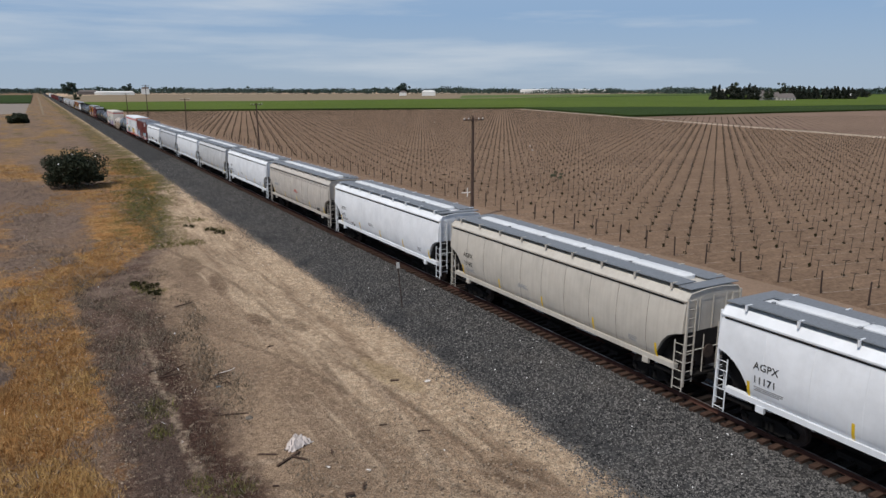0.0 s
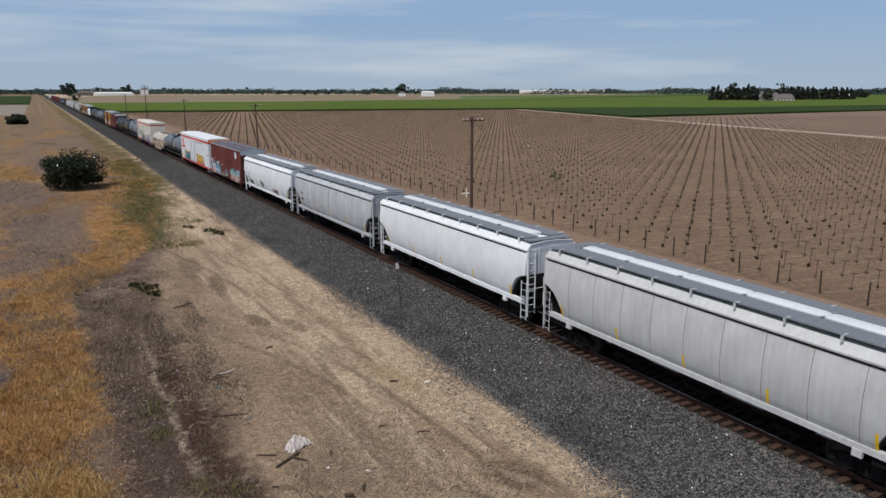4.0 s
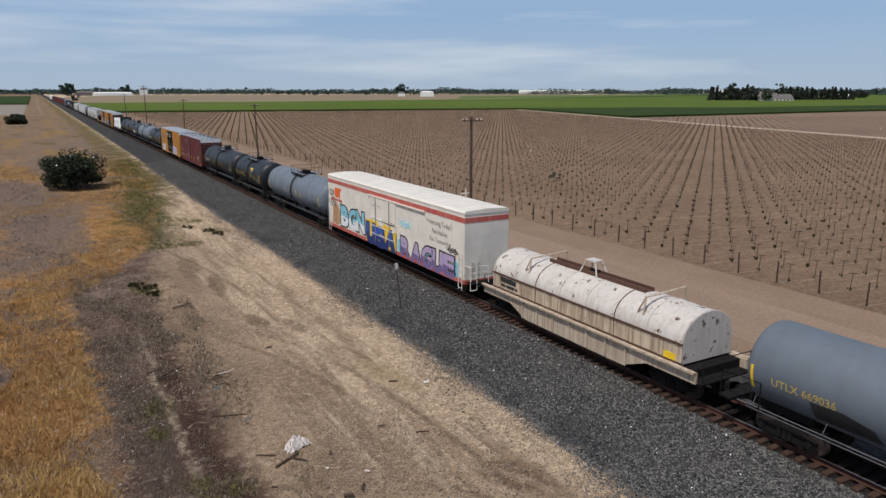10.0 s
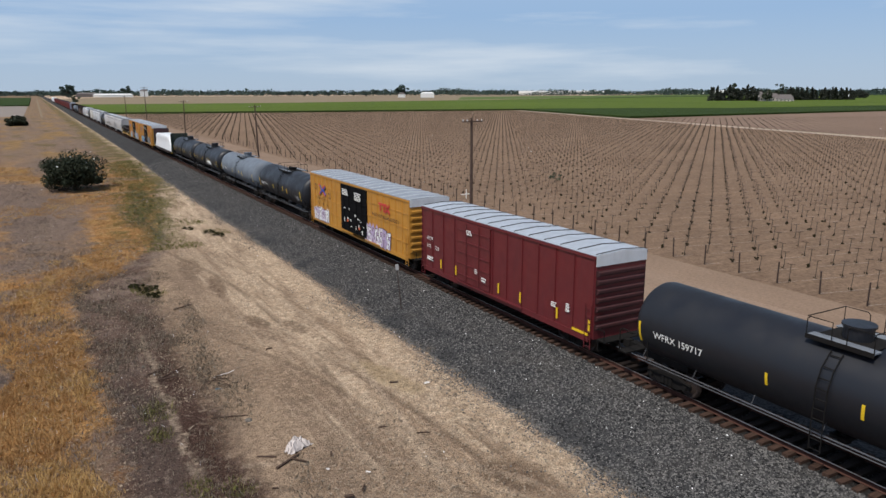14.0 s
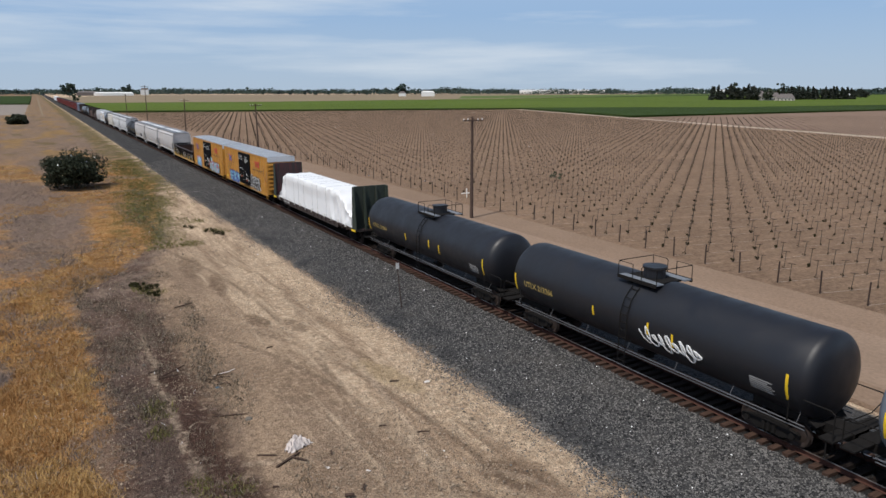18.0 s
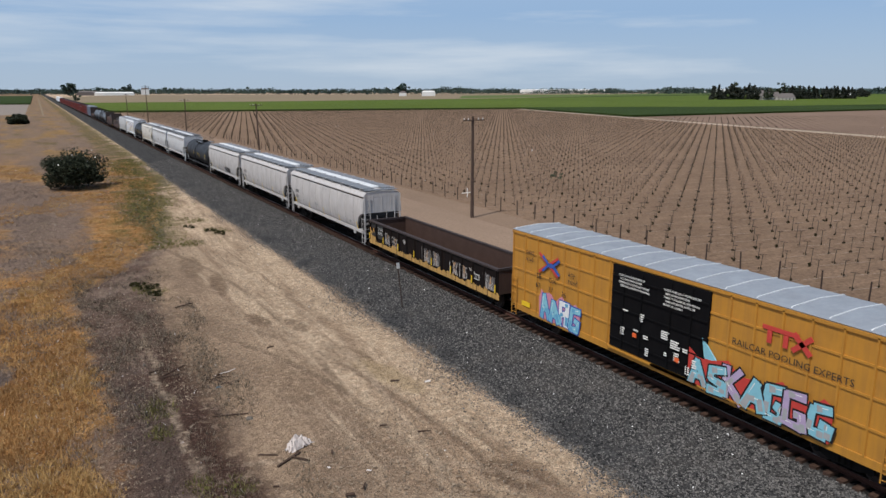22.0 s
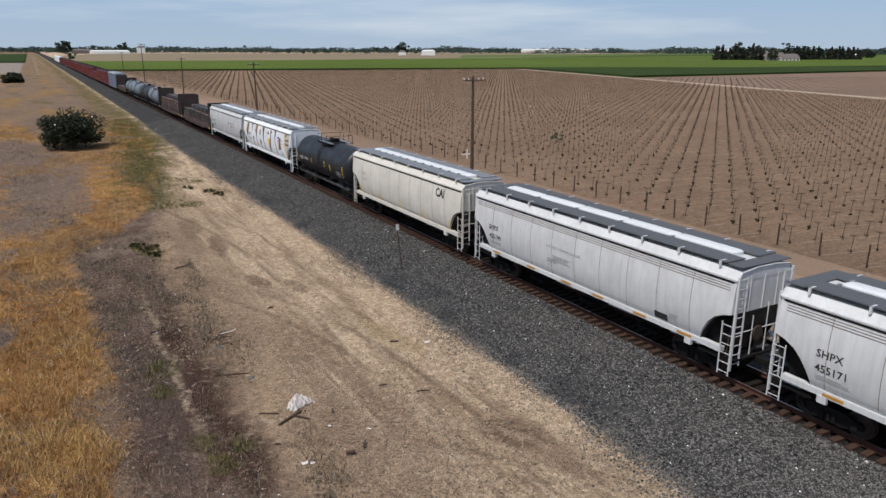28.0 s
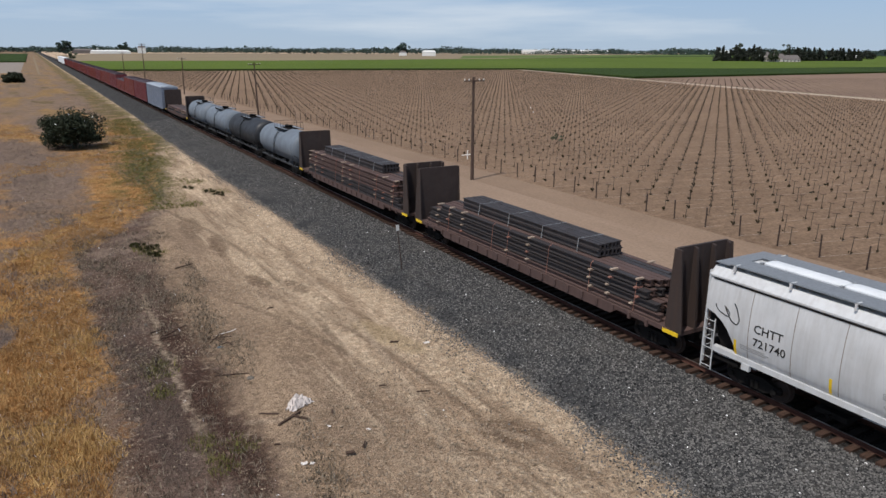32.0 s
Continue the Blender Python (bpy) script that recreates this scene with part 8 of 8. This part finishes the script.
# tall screen round the house: cypresses and broad trees
for i in range(56):
    f = i / 55
    bx, by = 752 + 236 * f, 634 - 40 * f
    if 0.36 < f < 0.46:
        continue
    h = rnd.uniform(9, 21) if f < 0.46 else rnd.uniform(13, 18)
    tree("narrow dark cypress in a tall hedge", pose(bx + rnd.uniform(-3, 3), by + rnd.uniform(-3, 3), 0), h, 8.0, 9, 60, 1.2, LEAFSCREEN, 40 + i, group="cypress hedge round the house", trunk=0.25, shape="spire")
for i, (bx, by, h, w) in enumerate(((800, 640, 24, 17), (785, 632, 18, 16), (822, 645, 22, 15), (842, 640, 19, 13), (895, 640, 25, 16), (868, 640, 17, 12), (812, 560, 13, 9), (770, 585, 15, 14), (782, 574, 17, 12), (1205, 720, 17, 26), (1250, 730, 12, 20), (1160, 730, 14, 18))):
    tree("dark broad tree by the house", pose(bx, by, 0), h * 1.2, w * 1.1, 20, 60, 1.2, LEAFSCREEN if i % 4 else LEAFDUST, 90 + i, group="trees by the house", trunk=0.4, base=0.1)

# ---- far buildings ----
STUCCO = plain("pale_stucco", (0.5, 0.46, 0.42), 0.9, 0, 0.1, 2)
SHINGLE = plain("grey_shingles", (0.14, 0.125, 0.12), 0.9, 0, 0.2, 2)
WHITEWALL = plain("white_sheet_wall", (0.72, 0.72, 0.7), 0.7, 0, 0.06, 1)
DARKGLASS = plain("dark_window", (0.03, 0.035, 0.04), 0.15, 0, 0.1)


def house(name, label, place, L, W, h, rise, wall, roof, windows=4, wings=()):
    t = thing(name, label, "building", place=place)
    for k, (cx, cy, l, w, hh, rr) in enumerate(((0, 0, L, W, h, rise), *wings)):
        part("wall", Form().box(cx - l / 2, cx + l / 2, cy - w / 2, cy + w / 2, 0, hh), wall, t)
        e = 0.4
        part("roof", Form().loft([[(cx - l / 2 - e, cy - w / 2 - e, hh), (cx + l / 2 + e, cy - w / 2 - e, hh), (cx + l / 2 + e, cy + w / 2 + e, hh), (cx - l / 2 - e, cy + w / 2 + e, hh)], [(cx - l / 2 + w * 0.3, cy - 0.1, hh + rr), (cx + l / 2 - w * 0.3, cy - 0.1, hh + rr), (cx + l / 2 - w * 0.3, cy + 0.1, hh + rr), (cx - l / 2 + w * 0.3, cy + 0.1, hh + rr)]]), roof, t)
        for i in range(windows):
            x = cx - l / 2 + l * (i + 0.5) / windows
            part("window", Form().box(x - 0.7, x + 0.7, cy - w / 2 - 0.06, cy - w / 2 + 0.02, hh * 0.35, hh * 0.78), DARKGLASS, t)
    return t


turn = -54
house("farmhouse", "large pale stucco house with grey hipped roofs", pose(790, 577, 0, 0, 0, turn), 22, 11, 5.5, 5.0, STUCCO, SHINGLE, 5, ((17, -3, 20, 12, 3.6, 5.5), (-11, 2, 9, 10, 8.0, 4.5)))
house("shed", "small white shed with a low roof", pose(1176, 720, 0, 0, 0, turn), 22, 10, 4, 4, WHITEWALL, WHITEWALL, 0)
house("barn", "long low white barn in the distance", pose(182, 2077, 0, 0, 0, -8), 95, 16, 6, 3, WHITEWALL, WHITEWALL, 0)
house("barn", "long dark open barn in the distance", pose(120, 2095, 0, 0, 0, -8), 50, 16, 8, 4, SHINGLE, SHINGLE, 0)
house("house", "small white house in the distance", pose(284, 2292, 0, 0, 0, -8), 22, 14, 16, 5, WHITEWALL, SHINGLE, 0)
house("barn", "white metal barn by a large tree", pose(775, 1440, 0, 0, 0, -30), 30, 14, 9, 3, WHITEWALL, WHITEWALL, 0)
house("barn", "small white barn by a large tree", pose(740, 1500, 0, 0, 0, -30), 16, 12, 7, 4, WHITEWALL, SHINGLE, 0)
for i, (az, dist, L) in enumerate(((37.0, 3000, 90), (39.2, 3100, 150), (41.0, 3200, 120), (36.0, 2900, 50), (50.5, 2700, 60))):
    a = radians(az)
    house("warehouse", "long white warehouse on the horizon", pose(dist * math.sin(a), dist * math.cos(a), 0, 0, 0, -az), L, 30, 13, 3, WHITEWALL, WHITEWALL, 0)

# woods on the skyline
fm = Form()
rnd = random.Random(8)
for ring, (dist, h0) in enumerate(((2500, 11), (3000, 19), (3600, 25))):
    az = -14.0
    while az < 80:
        a = radians(az)
        hump = 0.85 + 0.45 * noise.noise(Vector((az * 0.35, ring * 7.1, 0))) + 0.3 * noise.noise(Vector((az * 2.5, ring * 3.0, 5))) + 0.12 * max(0, az - 40) / 20
        if hump > 0.55 or ring == 2:
            d = dist * rnd.uniform(0.96, 1.04)
            h = h0 * max(0.6, hump) * rnd.uniform(0.8, 1.15)
            w = h * rnd.uniform(0.6, 1.1)
            leafy(fm, (d * math.sin(a), d * math.cos(a), h * 0.45), (w, w, h * 0.5), 22, h * 0.24, rnd)
        az += rnd.uniform(0.10, 0.22) * 2600 / dist
tagged(part("far_woods", fm, LEAFHAZED), "hazy line of woods along the horizon", "woods", kind="stuff")

# ---- litter on the bare earth ----
CLOTH = plain("dirty_white_cloth", (0.56, 0.50, 0.47), 0.9, 0, 0.12, 6, 0.4)
BOARD = plain("broken_dark_board", (0.075, 0.05, 0.038), 0.9, 0, 0.35, 6, 0.4)
fm = Form()
n, m = 18, 12
for j in range(m):
    for i in range(n):
        u, v = i / (n - 1) * 2 - 1, j / (m - 1) * 2 - 1
        hgt = max(0.0, 0.24 * (1 - u * u * 0.9) * (1 - v * v)) + 0.10 * noise.noise(Vector((u * 3, v * 3, 1))) + 0.12 * noise.noise(Vector((u * 7, v * 7, 2)))
        fm.v.append((u * 0.72 + 0.1 * noise.noise(Vector((v * 3, 0, 0))), v * (0.22 + 0.16 * (u + 1)) + 0.08 * noise.noise(Vector((u * 4, 2, 0))), max(0.01, hgt)))
fm.f = [(j * n + i, j * n + i + 1, (j + 1) * n + i + 1, (j + 1) * n + i) for j in range(m - 1) for i in range(n - 1)]
ob = part("crumpled_cloth", fm, CLOTH, place=pose(7.10, 23.75, 0.04, 0, 0, 38) @ Matrix.Diagonal((0.72, 0.85, 1.5, 1)), smooth=25)
tagged(ob, "crumpled dirty white cloth on bare earth", "cloth")
for k, (x, y, ln, w, rz) in enumerate(((6.55, 22.9, 1.25, 0.09, 32), (5.95, 23.55, 0.75, 0.07, -28), (6.9, 22.75, 0.75, 0.06, -50), (8.09, 22.66, 0.32, 0.07, 70), (5.3, 27.6, 0.9, 0.06, -18), (5.1, 27.9, 0.6, 0.06, -60), (5.9, 27.4, 0.7, 0.05, -20), (4.3, 33.6, 1.6, 0.05, 40), (4.0, 33.0, 0.9, 0.09, 5), (9.2, 34.5, 0.4, 0.05, 10), (12.92, 27.38, 0.42, 0.06, -20), (3.6, 34.0, 0.8, 0.1, 20), (6.6, 44.3, 1.3, 0.08, 25), (7.6, 19.68, 0.32, 0.13, -10), (8.22, 19.96, 0.45, 0.05, 55), (5.62, 21.35, 0.24, 0.05, -25), (10.61, 23.61, 0.35, 0.05, -15), (11.79, 22.39, 0.55, 0.03, -20))):
    b = part("board", Form().slab([(-ln / 2, 0.0), (ln / 2, 0.01), (ln / 2 - 0.06, 0.05), (-ln / 2 + 0.03, 0.06)], -w / 2, w / 2), BOARD, place=pose(x, y, 0.05, 0, 0, rz - 90))
    tagged(b, "broken dark wooden stick on bare earth", "board", "sticks on the ground")
# scraps of paper, a bleached stick and a blue rag
PALEBIT = plain("pale_scrap", (0.66, 0.61, 0.57), 0.9, 0, 0.1, 8, 0.3)
BLUERAG = plain("blue_rag", (0.10, 0.15, 0.19), 0.9, 0, 0.3, 8, 0.4)


def scrap_form(seed):
    """A small crumpled scrap, curled up at its edges."""
    rnd = random.Random(seed)
    fm = Form()
    for j in range(4):
        for i in range(5):
            fm.v.append(((i - 2) * 0.05 + rnd.uniform(-0.02, 0.02), (j - 1.5) * 0.05 + rnd.uniform(-0.02, 0.02), 0.015 + rnd.uniform(0, 0.05)))
    fm.f = [(j * 5 + i, j * 5 + i + 1, (j + 1) * 5 + i + 1, (j + 1) * 5 + i) for j in range(3) for i in range(4)]
    return fm


for k, (x, y, size) in enumerate(((6.06, 19.85, 1.1), (6.3, 19.75, 0.8), (7.62, 21.73, 0.7), (8.78, 20.85, 0.8), (14.22, 26.66, 1.2), (12.28, 30.47, 0.9), (3.43, 26.1, 0.9), (4.3, 24.72, 0.8), (4.63, 23.97, 0.6))):
    ob = part("paper_scrap", scrap_form(k), PALEBIT, place=pose(x, y, 0.0, 0, 0, k * 47) @ Matrix.Diagonal((size, size, size, 1)))
    tagged(ob, "small crumpled pale scrap on bare earth", "scrap", "scraps on the ground")
ob = part("rag", scrap_form(40), BLUERAG, place=pose(5.76, 30.67, 0.0) @ Matrix.Diagonal((1.1, 1.1, 1.1, 1)))
tagged(ob, "faded blue rag among dead branches", "rag")
ob = part("bleached_stick", Form().path([(-0.5, 0, 0.02), (-0.15, 0.04, 0.06), (0.2, 0.0, 0.09), (0.5, 0.06, 0.14)], 0.018), PALEBIT, place=pose(6.39, 32.19, 0.0, 0, 0, 5))
tagged(ob, "bleached bare stick on the ground", "stick")
STONE = plain("dull_stone", (0.16, 0.14, 0.12), 0.95, 0, 0.3, 8, 0.6)


def rock(place, s, seed, label="dark lump of rock on bare earth"):
    r = random.Random(seed)
    bm = bmesh.new()
    bmesh.ops.create_icosphere(bm, subdivisions=2, radius=s)
    for v in bm.verts:
        v.co *= 1 + 0.35 * noise.noise(v.co / s * 1.3 + Vector((seed, 0, 0)))
        v.co.z *= 0.7
    me = bpy.data.meshes.new("rock")
    bm.to_mesh(me)
    bm.free()
    tagged(part("rock", me, STONE, place=place), label, "rock", "rocks on the ground")


for k, (x, y, s) in enumerate(((6.15, 26.8, 0.17), (6.6, 26.2, 0.06), (9.9, 27.2, 0.07), (7.6, 26.0, 0.05), (9.0, 25.1, 0.05), (3.2, 35.2, 0.08))):
    rock(pose(x, y, s * 0.3), s, k)

# heap of dead branches, and low scrubby bushes by the crust
rb = random.Random(31)
for k in range(9):
    ln = rb.uniform(0.35, 1.1)
    fm = Form().path([(-ln / 2, 0, 0.02), (-ln * 0.15, rb.uniform(-0.08, 0.08), rb.uniform(0.03, 0.12)), (ln * 0.2, rb.uniform(-0.1, 0.1), rb.uniform(0.03, 0.16)), (ln / 2, rb.uniform(-0.12, 0.12), 0.03)], rb.uniform(0.012, 0.024), 5)
    b = part("branch", fm, BOARD, place=pose(5.9 + rb.uniform(-0.45, 0.5), 31.3 + rb.uniform(-0.7, 0.7), 0.03, 0, 0, rb.uniform(0, 180)))
    tagged(b, "dead crooked branch on bare earth", "branch", "branches in a heap")
for k, (x, y, h, w) in enumerate(((5.2, 49.2, 0.5, 1.5), (5.4, 47.6, 0.45, 1.2), (4.7, 50.6, 0.4, 1.3), (12.9, 68.0, 0.4, 1.6), (13.6, 66.0, 0.35, 1.3), (11.6, 70.5, 0.35, 1.4))):
    tree("low scrubby green-brown bush on bare earth", pose(x, y, 0), h, w, 8, 60, 0.06, SCRUB, 300 + k, name="bush", group="scrubby bushes on the verge", trunk=0.02, base=0.1, category="bush")

# loose stones and crumbs of earth
CRUMB = island_mat("earth_crumbs", [(0.15, 0.115, 0.085), (0.34, 0.27, 0.195), (0.52, 0.44, 0.35), (0.22, 0.175, 0.13), (0.38, 0.30, 0.22)])
GRAVEL = island_mat("crushed_stone", [(0.022, 0.0225, 0.024), (0.040, 0.040, 0.041), (0.030, 0.030, 0.031), (0.062, 0.061, 0.061), (0.026, 0.026, 0.027), (0.048, 0.047, 0.047), (0.034, 0.034, 0.035), (0.085, 0.083, 0.080), (0.028, 0.028, 0.029), (0.20, 0.19, 0.18)])


# near-black tones to match the darkened bed between the rails
CRIBDARK = island_mat("dark_crib_stone", [(0.012, 0.011, 0.011), (0.022, 0.020, 0.019), (0.035, 0.032, 0.030), (0.016, 0.015, 0.014)], 0.7)


def pebbles(name, count, where, size, material, label, kind, seed):
    rs = np.random.RandomState(seed)
    base = np.array([(1, 0, 0), (-1, 0, 0), (0, 1, 0), (0, -1, 0), (0, 0, 1), (0, 0, -1)], float)
    tri = np.array([(0, 2, 4), (2, 1, 4), (1, 3, 4), (3, 0, 4), (2, 0, 5), (1, 2, 5), (3, 1, 5), (0, 3, 5)])
    P = where(rs, count)
    S = rs.uniform(size[0], size[1], (count, 1, 1)) * rs.uniform(0.6, 1.3, (count, 6, 1))
    A = rs.uniform(0, 6.28, count)
    V = base[None] * S
    c, s = np.cos(A)[:, None], np.sin(A)[:, None]
    V = np.stack([V[..., 0] * c - V[..., 1] * s, V[..., 0] * s + V[..., 1] * c, V[..., 2] * 0.8], -1) + rs.normal(0, size[0] * 0.25, (count, 6, 3)) + P[:, None]
    me = bpy.data.meshes.new(name)
    me.from_pydata(V.reshape(-1, 3).tolist(), [], (tri[None] + np.arange(count)[:, None, None] * 6).reshape(-1, 3).tolist())
    return tagged(part(name, me, material), label, kind, kind="stuff")


def on_bank(rs, n):
    y = 8 + 130 * rs.rand(n) ** 1.9
    x = rs.uniform(15.4, 20.95, n)
    x = np.where(rs.rand(n) < 0.10, 16.0 - np.abs(rs.normal(0, 0.9, n)), x)
    toe = np.interp(y, [10, 24, 46, 90, 155, 300], [0.0, 0.2, 0.2, 0.0, 0.7, 0.9])
    x = np.where(x < 20, 20.9 - (20.9 - x) * (5.3 - toe) / 5.3, x)
    u = (x - 20.9) / (5.3 - toe) * 5.3 + 20.9
    z = np.interp(u, [15.6, 16.2, 17.6, 19.2, 20.55, 20.9], [-0.02, 0.08, 0.32, 0.61, 0.80, 0.83])
    return np.stack([x, y, z + 0.015], -1)


def on_crib(rs, n):
    return np.stack([rs.uniform(20.8, 23.8, n), 8 + 60 * rs.rand(n) ** 1.3, np.full(n, 0.81)], -1)


def on_earth(rs, n):
    y = 9 + 73 * rs.rand(n) ** 1.5
    return np.stack([rs.uniform(-2, 15.8, n), y, np.full(n, 0.0) + 0.02], -1)


pebbles("ballast_stones", 95000, on_bank, (0.024, 0.052), GRAVEL, "loose dark grey crushed stone on the bank", "gravel", 1)
pebbles("crib_stones", 9000, on_crib, (0.02, 0.045), CRIBDARK, "crushed stone between the ties", "gravel", 2)
pebbles("earth_clods", 9000, on_earth, (0.022, 0.062), CRUMB, "dry clods and stones on bare earth", "clods", 7)
pebbles("earth_crumbs", 52000, on_earth, (0.010, 0.036), CRUMB, "small clods and pebbles on bare earth", "gravel", 3)

# ---- dry grass ----
GRASS = island_mat("dry_grass_blades", [(0.29, 0.135, 0.045), (0.47, 0.27, 0.10), (0.60, 0.44, 0.23), (0.41, 0.22, 0.08), (0.57, 0.41, 0.21), (0.20, 0.10, 0.042), (0.46, 0.30, 0.135)])
WEED = island_mat("green_weeds", [(0.09, 0.10, 0.03), (0.14, 0.14, 0.05), (0.22, 0.19, 0.07)])


def blades(name, pts, hmin, hmax, wide, material, label, seed, per=5):
    rs = np.random.RandomState(seed)
    n = len(pts)
    B = np.repeat(pts, per, 0) + np.c_[rs.normal(0, 0.09, (n * per, 2)), np.zeros(n * per)]
    h = rs.uniform(hmin, hmax, n * per) * np.repeat(rs.choice([0.6, 0.85, 1.1, 1.5], n, p=[0.35, 0.3, 0.22, 0.13]), per)
    a = rs.uniform(0, 6.28, n * per)
    lean = (rs.normal(0, 0.3, (n * per, 2)) + np.repeat(rs.normal(0, 0.3, (n, 2)), per, 0)) * h[:, None]
    w = wide * rs.uniform(0.6, 1.4, n * per)
    d = np.c_[np.cos(a) * w, np.sin(a) * w, np.zeros(n * per)]
    tip = B + np.c_[lean, h]
    V = np.stack([B - d, B + d, tip], 1).reshape(-1, 3)
    me = bpy.data.meshes.new(name)
    me.from_pydata(V.tolist(), [], np.arange(len(V)).reshape(-1, 3).tolist())
    return tagged(part(name, me, material), label, "grass", kind="stuff")


STRAW = island_mat("straw_blades", [(0.58, 0.385, 0.165), (0.50, 0.30, 0.105), (0.62, 0.44, 0.21), (0.40, 0.235, 0.08), (0.33, 0.19, 0.07)])
THATCH = island_mat("grey_thatch_blades", [(0.17, 0.135, 0.115), (0.27, 0.22, 0.18), (0.38, 0.29, 0.19), (0.21, 0.165, 0.14)])
rs = np.random.RandomState(9)
spots, straw, dull, weeds = [], [], [], []
GREY = ((-1.5, 73, 5.0, 13), (2.4, 47.5, 1.6, 4.5), (-7, 108, 8, 16), (2.5, 150, 5, 26), (-8, 45, 3.0, 6), (-3.4, 37, 1.2, 2.0), (-4.0, 25.5, 0.9, 1.2))
while len(spots) + len(straw) < 30000:
    y = 12 + 135 * rs.rand() ** 1.9
    x = rs.uniform(-6 - 0.10 * y, 3.0 + 7.0 * min(1, max(0, (y - 46) / 20)) + 4.0 * min(1, max(0, (y - 66) / 39)))
    edge = 1.2 + 7.6 * min(1, max(0, (y - 48) / 20)) + 4.2 * min(1, max(0, (y - 66) / 39)) + 1.2 * noise.noise(Vector((x * 0.5, y * 0.35, 4)))
    k = noise.noise(Vector((x * 0.16, y * 0.10, 7)))
    grey = max((1 - math.hypot((x - a) / c, (y - b) / d) for a, b, c, d in GREY)) + 0.5 * noise.noise(Vector((x * 0.4, y * 0.3, 2))) > 0
    if x < edge - 0.4 and (k > -0.12 or rs.rand() < 0.4):
        if grey or k < -0.02 and rs.rand() < 0.5:
            if rs.rand() < 0.5:
                dull.append((x, y, 0.0))
        else:
            tone = noise.noise(Vector((x * 0.45, y * 0.22, 31))) + 0.35 * noise.noise(Vector((x * 1.6, y * 0.9, 33)))
            (straw if tone > 0.16 else spots).append((x, y, 0.0))
    elif rs.rand() < 0.05:
        dull.append((x, y, 0.0))
blades("dry_grass", np.array(spots), 0.06, 0.24, 0.014, GRASS, "dry gold and straw-coloured grass", 1, per=7)
blades("straw_grass", np.array(straw), 0.08, 0.26, 0.014, STRAW, "pale straw-yellow grass in patches", 8, per=7)
blades("grey_thatch", np.array(dull), 0.05, 0.20, 0.018, THATCH, "grey-mauve matted dead grass", 6)
while len(weeds) < 4200:
    y = rs.uniform(62, 150)
    x = 8.0 + 0.055 * (y - 60) + rs.normal(0, 2.0)
    if noise.noise(Vector((x * 0.3, y * 0.12, 11))) > rs.uniform(-0.6, 0.4):
        weeds.append((x, y, 0.0))
blades("green_weeds", np.array(weeds), 0.06, 0.22, 0.03, WEED, "low green weeds on the verge", 2)


# dead stalks and twigs on the crust between grass and earth
TWIG = island_mat("dead_stalks", [(0.035, 0.024, 0.017), (0.075, 0.052, 0.036), (0.16, 0.12, 0.085), (0.05, 0.035, 0.026), (0.30, 0.25, 0.19)])
stalks = []
while len(stalks) < 8000:
    y = 12 + 43 * rs.rand() ** 1.2
    x = rs.uniform(0.8, 7.2)
    if noise.noise(Vector((x * 0.6, y * 0.35, 21))) > rs.uniform(-0.3, 0.45):
        stalks.append((x, y, 0.0))
blades("dead_stalks", np.array(stalks), 0.05, 0.22, 0.016, TWIG, "dead brown stalks and twigs on the crust", 4, per=4)
clumps = []
for cx, cy, r in ((13.7, 68, 1.2), (4.9, 49.5, 0.8), (5.6, 48.3, 0.7), (10.5, 63, 1.0), (3.0, 29.5, 0.7), (2.83, 27.2, 0.5), (3.48, 22.7, 0.5), (3.7, 21.0, 0.5), (13.0, 74, 1.0), (4.6, 22.0, 0.5)):
    for q in range(90):
        a, d = rs.uniform(0, 6.28), r * rs.rand() ** 0.7
        clumps.append((cx + d * math.cos(a), cy + d * math.sin(a) * 1.5, 0.0))
blades("dusty_tufts", np.array(clumps), 0.06, 0.24, 0.022, WEED, "dusty green tufts on bare earth", 5, per=4)

# ---- ties, laid last ----
tie_mesh = Form().box(-1.3, 1.3, -0.115, 0.115, -0.17, 0.0).mesh("tie")
for i in range(230):
    y = 6.0 + i * 0.495
    part("tie", tie_mesh, TIEWOOD, track, place=pose(TRACK + random.uniform(-0.05, 0.05), y, RAIL - 0.165 + random.uniform(-0.012, 0.012), 0, 0, random.uniform(-1, 1)))
rest = Form()
for i in range(1400):
    y = 6.0 + (230 + i) * 0.495
    rest.box(TRACK - 1.3, TRACK + 1.3, y - 0.115, y + 0.115, RAIL - 0.3, RAIL - 0.165)
far = part("far_ties", Form(), TIEWOOD, track, place=pose(TRACK, 0, 0))
for i in range(len(rest.v)):
    x, y, z = rest.v[i]
    rest.v[i] = (x - TRACK, y, z)
far.data = rest.mesh("far_ties")
far.data.materials.append(TIEWOOD)
tagged(far, kind="stuff")


# ---- movement ----
def motions():
    """The train rolls steadily past; every car keeps its place in it."""
    for car, y in CARS:
        walk(car, [(t, pose(TRACK, y - s, RAIL)) for t, s in RUN])


motions()
